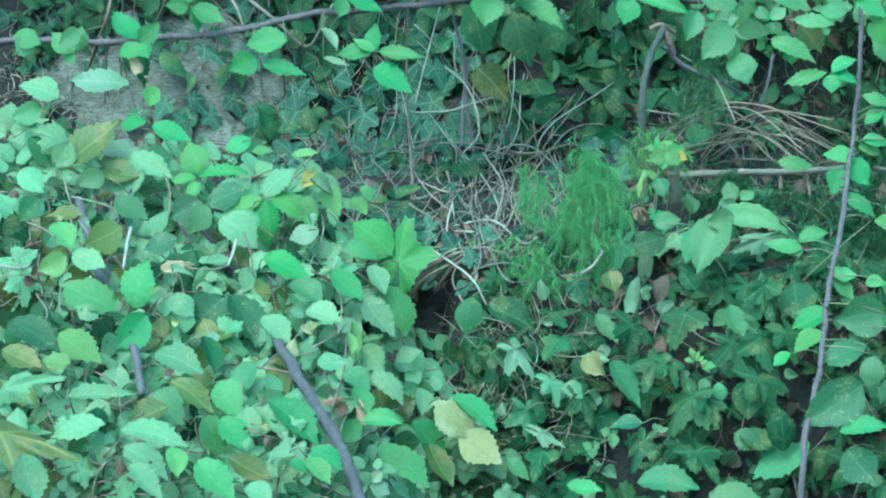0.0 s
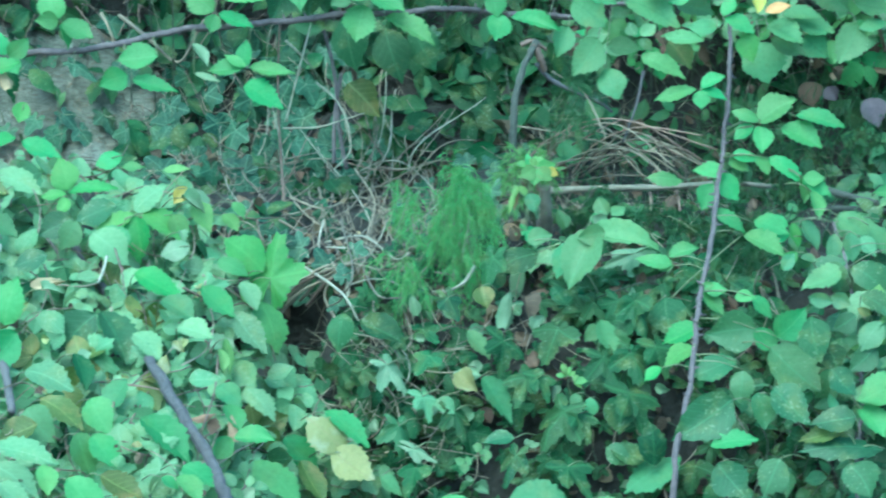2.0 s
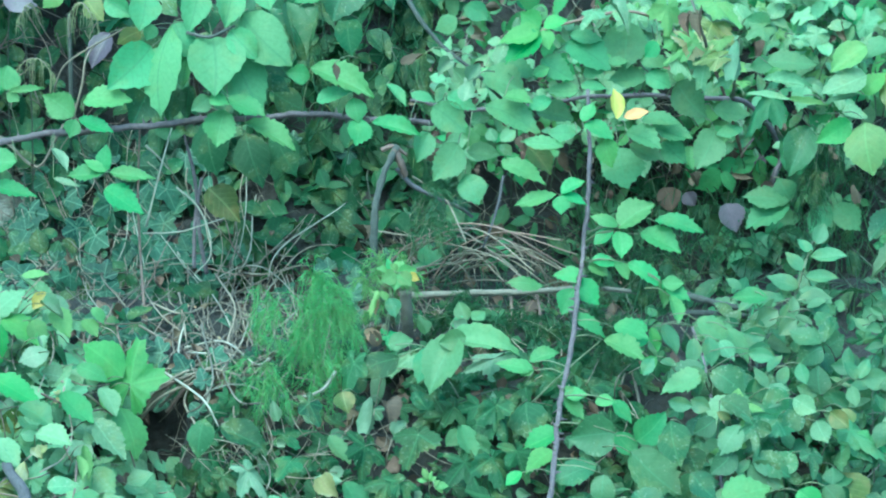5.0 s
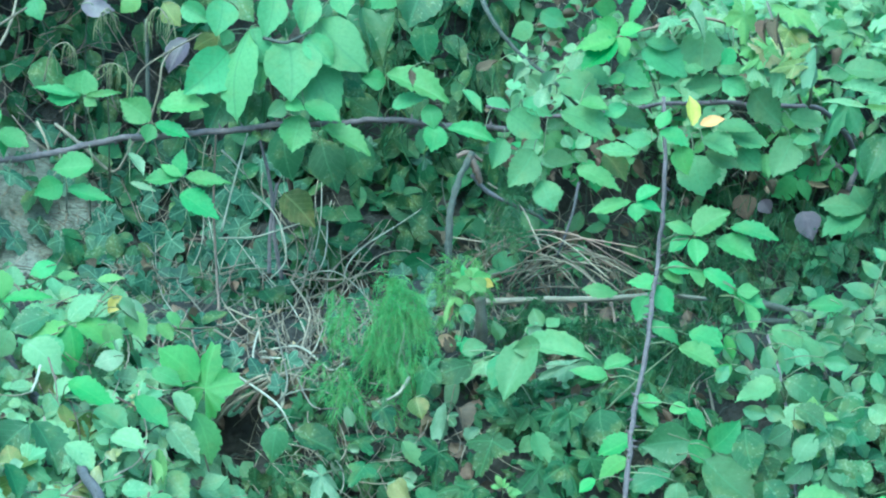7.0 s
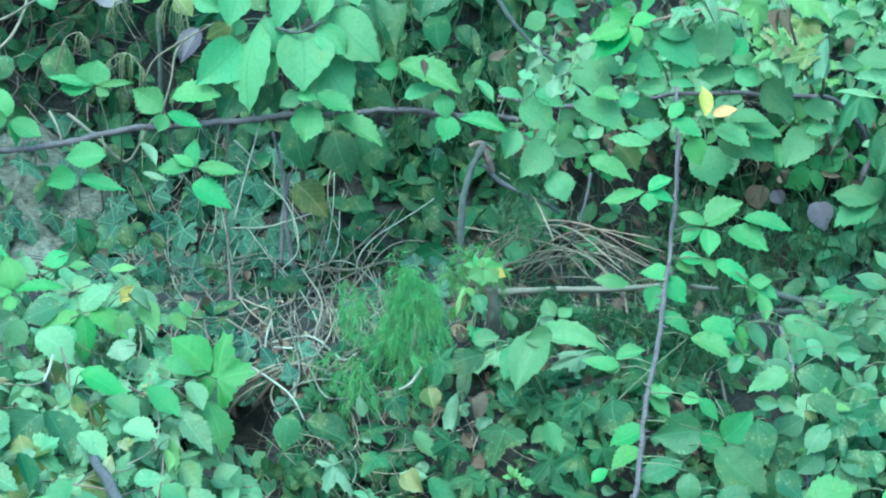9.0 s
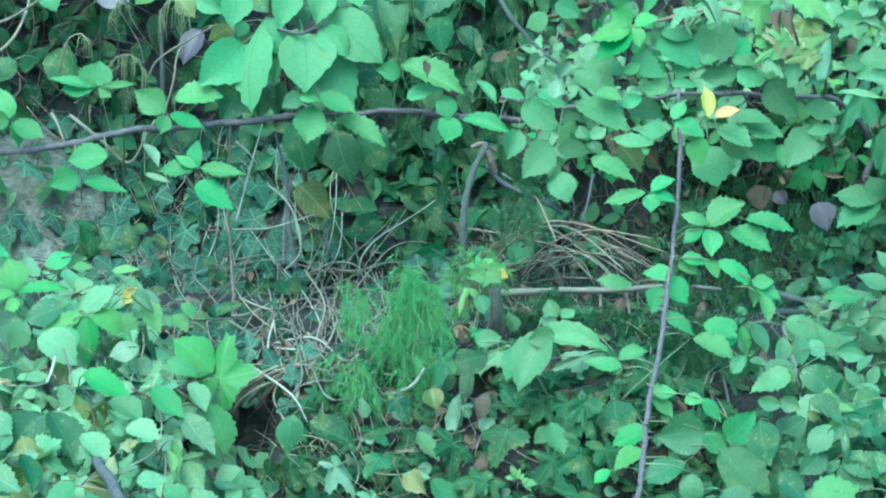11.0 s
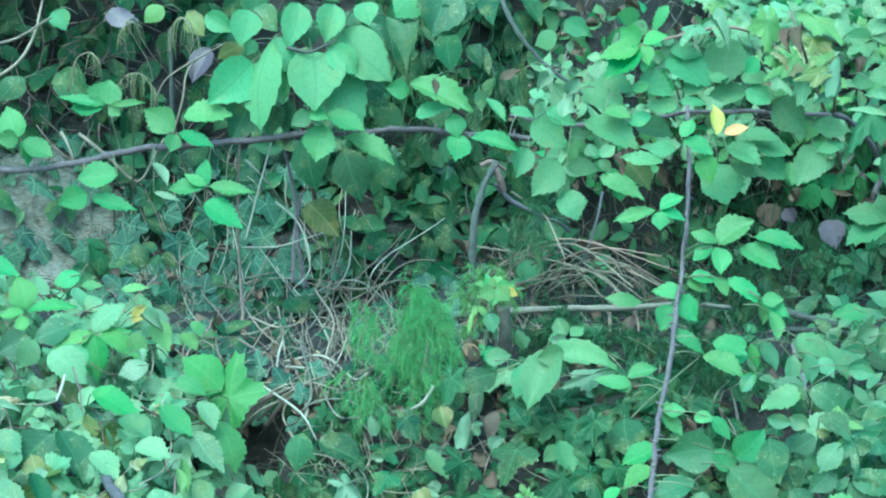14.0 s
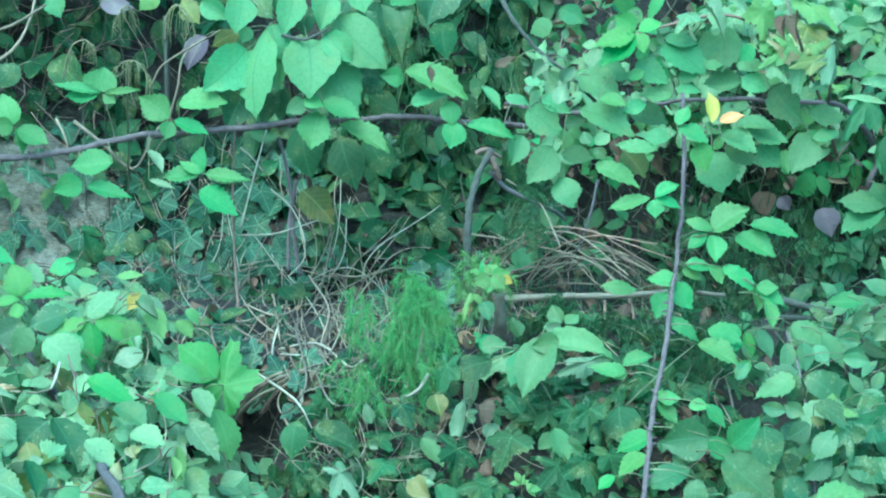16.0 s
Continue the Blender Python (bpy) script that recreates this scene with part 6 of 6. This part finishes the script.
lone_stem("dry_stem", "bleached broken stalk standing in the litter", [(546, 730, 0.46), (542, 690, 0.46), (540, 648, 0.45)], 0.0042, 0.0038, BLEACHED, STANDING)
lone_stem("dry_stem", "bleached hooked stalk in the litter", [(528, 790, 0.5), (526, 775, 0.5), (545, 768, 0.51), (572, 764, 0.5)], 0.003, 0.002, BLEACHED, STANDING)
lone_stem("dry_stem", "bleached curved twig at the ledge's edge", [(766, 645, 0.5), (748, 672, 0.52), (722, 686, 0.52), (692, 690, 0.5)], 0.0032, 0.002, BLEACHED, STANDING)
lone_stem("dry_stem", "thin green stalk crossing the thorny cane", [(1110, 706, 0.52), (1175, 645, 0.53), (1236, 594, 0.5)], 0.0016, 0.001, GREEN_STEM, STANDING)
lone_stem("dry_stem", "reddish brown stalk under the fallen branch", [(1082, 600, 0.3), (1080, 560, 0.28), (1078, 515, 0.24)], 0.0035, 0.003, BROWN_STEM, STANDING)
lone_stem("dry_stem", "reddish brown stalk under the fallen branch", [(1128, 590, 0.3), (1130, 550, 0.28), (1124, 510, 0.24)], 0.0028, 0.002, BROWN_STEM, STANDING)
lone_stem("dry_stem", "brown stalk behind the rose shoots", [(1508, 720, 0.5), (1502, 640, 0.4), (1500, 560, 0.3)], 0.004, 0.003, BROWN_STEM, STANDING)
lone_stem("dry_stem", "pale stalk leaning behind the cane", [(1305, 720, 0.5), (1302, 690, 0.46), (1290, 640, 0.4)], 0.0028, 0.002, STRAW, STANDING)

ARCHING = "arching dry stems on the ledge"
for a, b, c, e in (((850, 470), (900, 420), (1010, 384), (1195, 440)), ((838, 396), (920, 410), (1040, 440), (1105, 486)), ((870, 480), (930, 415), (1020, 395), (1120, 470)),
                   ((905, 300), (960, 338), (985, 385), (1000, 420)), ((940, 480), (980, 430), (1060, 400), (1170, 415))):
    places = [(p[0], p[1], ground_d(784, 520) + 0.1 + 0.05 * k) for k, p in enumerate((a, b, c, e))]
    lone_stem("dry_stem", "long dry straw-coloured stem arching over the ledge", places, 0.0018, 0.0012, rng.choice((STRAW, BROWN_STEM)), ARCHING)
for k in range(16):
    u, v = rng.uniform(840, 1000), rng.uniform(400, 500)
    far = rng.uniform(120, 260)
    places = [(u, v, -0.05), (u + far * 0.4, v - rng.uniform(10, 60), 0.05), (u + far * 0.8, v + rng.uniform(-50, 10), 0.08), (u + far, v + rng.uniform(-10, 60), 0.05)]
    lone_stem("dry_stem", "long dry straw-coloured stem arching over the ledge", places, rng.uniform(0.0014, 0.0026), 0.0012, rng.choice((STRAW, STRAW, BROWN_STEM)), ARCHING)

LITTER = "dry stems tangled on the bank"
for k in range(80):
    u, v = rng.uniform(300, 660), rng.uniform(440, 700)
    if not off_burrow(u, v):
        continue
    turn, far, bend, wave = rng.uniform(-2.6, 0.3), rng.uniform(90, 230), rng.gauss(0, 0.4), rng.uniform(-14, 14)
    places = []
    for i in range(6):
        s = i / 5
        pu = u + far * s * math.cos(turn + bend * s) + wave * math.sin(5.5 * s)
        pv = v + far * s * math.sin(turn + bend * s) + 0.7 * wave * math.cos(4.5 * s)
        places.append((pu, pv, ground_d(pu, pv) + 0.02 + 0.06 * math.sin(math.pi * s) + 0.02 * rng.random()))
    lone_stem("dry_stem", "dry tangled stem lying on the trodden bank", places, rng.uniform(0.001, 0.0019), 0.0008, rng.choice((STRAW, STRAW, STRAW, BLEACHED, BROWN_STEM, TAN_BARK)), LITTER)


def litter(count, area, inside, length, radius, mat, name, label, rise=0.03, turns=(0, 6.28), surface=ground_d):
    """Many thin dry stems lying on the ground, joined."""
    verts, faces = [], []
    for _ in range(count):
        u, v = rng.uniform(area[0], area[2]), rng.uniform(area[1], area[3])
        if inside and not inside(u, v):
            continue
        far, turn, bend, wave = rng.uniform(*length), rng.uniform(*turns), rng.gauss(0, 0.6), rng.uniform(-11, 11)
        line = []
        for i in range(5):
            s = i / 4
            pu = u + far * s * math.cos(turn + bend * s) + wave * math.sin(s * 5)
            pv = v + far * s * math.sin(turn + bend * s) + wave * math.cos(s * 4)
            line.append(spot(pu, pv, surface(pu, pv) + rng.uniform(0.004, rise)))
        add_tube(verts, faces, smooth_line(line, 3), rng.uniform(*radius), radius[0], 4)
    return tagged(raw_object(name, verts, faces, mat), label, "litter", kind="stuff")


BROWN_MASS = stem_material("brown_twigs", (0.06, 0.04, 0.032), (0.20, 0.14, 0.10), 0.8, island=True)
STRAW_MASS = stem_material("straw_litter", (0.085, 0.066, 0.047), (0.27, 0.22, 0.158), 0.8, island=True)
litter(190, (230, 430, 900, 740), off_burrow, (90, 240), (0.0005, 0.0013), STRAW_MASS, "stem_litter", "tangle of thin dry stems on the trodden ledge")
litter(46, (480, 420, 700, 560), off_burrow, (90, 200), (0.0007, 0.0015), STRAW_MASS, "stem_litter", "thin winding stalks hanging down the ledge", 0.12, (1.2, 1.9))
litter(170, (820, 360, 1300, 620), None, (60, 200), (0.0006, 0.0014), STRAW_MASS, "stem_litter", "dry grass stems on the ledge under the brambles", 0.06)
litter(520, (-300, 260, 250, 480), out_of_bush, (20, 80), (0.0007, 0.0018), STRAW_MASS, "stem_litter", "dry bits of stem on the bare earth", 0.06)
litter(30, (500, 600, 760, 1000), off_burrow, (60, 150), (0.0008, 0.0016), STRAW_MASS, "stem_litter", "dry stems hanging between the hop leaves", 0.14)
mass("ivy_foliage", "small ivy leaves between the straw on the ledge", "foliage", "ivy",
     scattered(45, off_burrow, (460, 430, 860, 720), "ivy", (22, 46), (0.03, 0.08), ground_d, (0.1, 0.7), 1.2))
mass("dead_leaves", "brown dead leaves lying on the ledge", "leaves", "brown",
     scattered(520, off_burrow, (180, 400, 1300, 760), "curled", (16, 40), (0.0, 0.045), ground_d, (-0.2, 0.5), 2.0))
mass("dead_leaves", "brown dead leaves caught in the thicket", "leaves", "brown",
     scattered(130, None, (900, -50, 1700, 330), "curled", (14, 36), (0.14, 0.36), ground_d, (0.1, 0.8), 1.5))
mass("hop_foliage", "small shaded hop leaves close to the soil of the bank", "foliage", "hop",
     scattered(240, off_burrow, (380, 600, 1760, 1150), "hop", (22, 44), (0.0, 0.03), ground_d, (0.1, 0.6), 1.2))
mass("dead_leaves", "dark brown dead leaves lodged on the front of the bank", "leaves", "brown",
     scattered(320, off_burrow, (380, 600, 1700, 1150), "curled", (18, 40), (0.0, 0.04), ground_d, (0.0, 0.7), 1.8))
grown("hop", "small hop shoots below the burrow", "hop", "hop",
      scattered(90, off_burrow, (440, 790, 760, 1090), "hop", (24, 44), (0.02, 0.1), ground_d, (0.1, 0.8), 1.0)
      + scattered(60, off_burrow, (440, 790, 760, 1090), "bramble", (20, 36), (0.02, 0.1), ground_d, (0.1, 0.8), 1.0), "hops on the bank")
grown("hop", "shaded hop shoots hanging from the lip of the bank", "hop", "hop",
      scattered(46, None, (900, 620, 1210, 740), "hop", (30, 60), (0.03, 0.1), ground_d, (0.1, 0.7), 1.0), "hops on the bank")
litter(90, (430, 770, 740, 1090), off_burrow, (60, 170), (0.0006, 0.0013), STRAW_MASS, "stem_litter", "thin dry stems among the small hops", 0.12)
litter(80, (380, 600, 700, 1100), off_burrow, (50, 160), (0.0007, 0.0016), STRAW_MASS, "stem_litter", "dry stems hanging down the front of the bank", 0.1, (0.9, 2.3))
litter(24, (700, 600, 1300, 1100), None, (50, 150), (0.0007, 0.0015), STRAW_MASS, "stem_litter", "thin stalks between the hop leaves", 0.12, (0.9, 2.3))
litter(80, (200, 200, 620, 480), out_of_bush, (40, 150), (0.0007, 0.0015), STRAW_MASS, "stem_litter", "thin dry stalks standing in the ivy", 0.09, (1.0, 2.2))
litter(240, (-600, 420, 640, 1250), in_bush, (40, 140), (0.0008, 0.002), BROWN_MASS, "stem_litter", "thin brown twigs among the leaves of the bush", 0.1, (0, 6.28), bush_d)
litter(420, (1180, 270, 1780, 600), None, (60, 170), (0.0006, 0.0014), MASS["shaded_undergrowth"], "grass", "thin dark grass blades in the shaded hollow", 0.16, (-2.0, -1.1))
litter(26, (1180, 560, 1750, 1000), None, (50, 130), (0.0007, 0.0015), STRAW_MASS, "stem_litter", "thin stalks between the leaves", 0.2, (0.9, 2.3))
for k in range(9):
    u, v = 400 + 9 * k + rng.uniform(-8, 8), 694 - 3 * k + rng.uniform(-10, 14)
    reach = rng.uniform(90, 150)
    places = [(u, v + 30, 0.42), (u + reach * 0.3, v - 12, 0.44), (u + reach * 0.7, v - 36, 0.44), (u + reach, v - rng.uniform(20, 50), 0.4)]
    lone_stem("dry_stem", "stout brown dry stem bent over the ledge's lip", places, rng.uniform(0.002, 0.0035), 0.0016, rng.choice((STRAW, BROWN_STEM, STRAW)), "dry stems bent over the lip")
for k in range(12):
    u, v = rng.uniform(420, 700), rng.uniform(740, 960)
    if not off_burrow(u, v):
        continue
    turn, far, curl = rng.uniform(-3.1, 0.0), rng.uniform(80, 170), rng.choice((-1, 1)) * rng.uniform(0.8, 2.0)
    places = []
    for i in range(5):
        s = i / 4
        pu, pv = u + far * s * math.cos(turn + curl * s), v + far * s * math.sin(turn + curl * s)
        places.append((pu, pv, ground_d(pu, pv) + 0.05 + 0.06 * math.sin(math.pi * s)))
    lone_stem("tendril", "thin curling tendril hanging on the front of the bank", places, 0.0014, 0.0009, rng.choice((STRAW, GREEN_STEM, BLEACHED)), "tendrils on the bank", category="tendril")
litter(160, (620, -60, 960, 200), None, (60, 170), (0.0007, 0.0018), MASS["hop"], "grass", "long grass blades hanging at the back of the thicket", 0.16, (1.1, 2.0))
litter(120, (-300, -80, 330, 240), None, (60, 200), (0.0008, 0.002), BROWN_MASS, "twig_litter", "brown twigs in the dark corner of the thicket", 0.16)

# ---- dead and bleached bits in the thicket ----
litter(170, (980, -60, 1760, 300), None, (20, 90), (0.0006, 0.0015), STRAW_MASS, "stem_litter", "dry stalks caught among the thicket's leaves", 0.34)
mass("dead_leaves", "bleached crumpled leaf scraps caught in the thicket", "leaves", "pale",
     scattered(60, None, (940, -40, 1700, 250), "curled", (14, 34), (0.22, 0.4), ground_d, (0.1, 0.8), 1.5))
mass("dead_leaves", "yellowing leaf scraps at the thicket's top", "leaves", "lime",
     scattered(46, None, (1270, -60, 1560, 150), "vine", (14, 26), (0.3, 0.44), ground_d, (0.1, 0.8), 1.2))
scraps = Plant("vine", "withered brown vine stalk with bleached leaf strips", "vine", "curled", "brown", 0.24)
scraps.stem([(1434, 110, 0.1), (1428, 70, 0.2), (1416, 30, 0.24), (1400, -20, 0.2)], 0.003, 0.002, TAN_BARK, grounded=False)
scraps.stem([(1475, 160, 0.1), (1482, 110, 0.22), (1486, 60, 0.22)], 0.003, 0.002, TAN_BARK, grounded=False)
scraps.leaf(1424, 10, (1420, 62, 26))
scraps.leaf(1402, 16, (1398, 54, 16))
scraps.leaf(1484, 60, (1478, 132, 26), kind="pale")
scraps.leaf(1258, -6, (1290, 50, 22), kind="pale")
scraps.leaf(972, 96, (950, 124, 26), kind="pale")
scraps.leaf(1012, 128, (994, 168, 30), kind="pale")
scraps.leaf(925, 84, (884, 100, 16))
scraps.leaf(768, 98, (774, 132, 14))
scraps.leaf(1450, 92, (1404, 104, 36), kind="olive", form="vine")

# ---- long bent stems over the trodden litter ----
BENT = "long bent dry stems in the litter"
for line in (((500, 560), (490, 600), (495, 640), (515, 650)), ((530, 560), (550, 650), (530, 700), (505, 715)), ((460, 640), (530, 690), (560, 740)),
             ((500, 600), (570, 590), (625, 630), (650, 620)), ((555, 470), (590, 530), (575, 600), (600, 640)), ((440, 520), (500, 540), (560, 520), (620, 548)),
             ((600, 560), (560, 600), (590, 690), (640, 700)), ((420, 560), (470, 585), (520, 575), (585, 610)), ((520, 740), (500, 690), (540, 640), (600, 650))):
    places = [(u, v, ground_d(u, v) + 0.085 + 0.02 * (k % 2)) for k, (u, v) in enumerate(line)]
    lone_stem("dry_stem", "long pale dry stem bent over the litter", places, rng.uniform(0.0018, 0.0026), 0.0014, rng.choice((STRAW, STRAW, TAN_BARK, BLEACHED)), BENT)
litter(150, (880, 480, 1330, 610), None, (50, 130), (0.0006, 0.0014), MASS["shaded_undergrowth"], "grass", "thin green grass blades under the fallen branch", 0.12, (-2.2, -0.9))
litter(170, (-600, 420, 640, 1250), in_bush, (40, 160), (0.0008, 0.0018), STRAW_MASS, "stem_litter", "dry straw-coloured stalks among the leaves of the bush", 0.13, (0, 6.28), bush_d)
mass("dead_leaves", "withered brown leaf scraps caught in the bush", "leaves", "brown",
     scattered(110, in_bush, (-600, 420, 640, 1250), "curled", (14, 36), (0.04, 0.12), bush_d, (0.0, 1.0), 1.5))
mass("dead_leaves", "cream and yellow leaf scraps caught in the bush", "leaves", "autumn",
     scattered(50, in_bush, (-600, 420, 640, 1250), "curled", (14, 30), (0.05, 0.12), bush_d, (0.0, 1.0), 1.5))
mass("dead_leaves", "spotted withered leaves hanging between the hops", "leaves", "pale",
     scattered(46, None, (560, 640, 1100, 1100), "curled", (20, 44), (0.06, 0.14), ground_d, (0.1, 0.8), 0.8))
mass("leaf_crumbs", "crumbs of brown leaf and bark strewn on the ledge", "litter", "brown",
     scattered(420, out_of_bush, (560, 400, 1320, 640), "curled", (6, 18), (0.0, 0.015), ground_d, (-0.2, 0.5), 2.0))
mass("leaf_crumbs", "crumbs of tan leaf strewn on the ledge", "litter", "tan",
     scattered(140, out_of_bush, (380, 420, 1320, 720), "curled", (5, 16), (0.0, 0.02), ground_d, (-0.2, 0.5), 2.0))
withered = Plant("shade_plant", "withered stalk with hanging purple-brown dead leaves", "plant", "broad", "brown", front(0.14))
withered.stem([(1512, 236, 0.06), (1500, 250, 0.08), (1488, 270, 0.08)], 0.002, 0.0015, BROWN_STEM, grounded=False)
withered.leaf(1468, 250, (1500, 306, 56))
withered.leaf(1506, 262, (1526, 310, 44), kind="purple")
withered.leaf(1470, 300, (1512, 306, 14), kind="tan", form="curled")
withered.leaf(1462, 352, (1480, 404, 48), kind="purple")
withered.leaf(1352, 322, (1366, 368, 44))
withered.leaf(1390, 330, (1406, 356, 30), kind="purple")
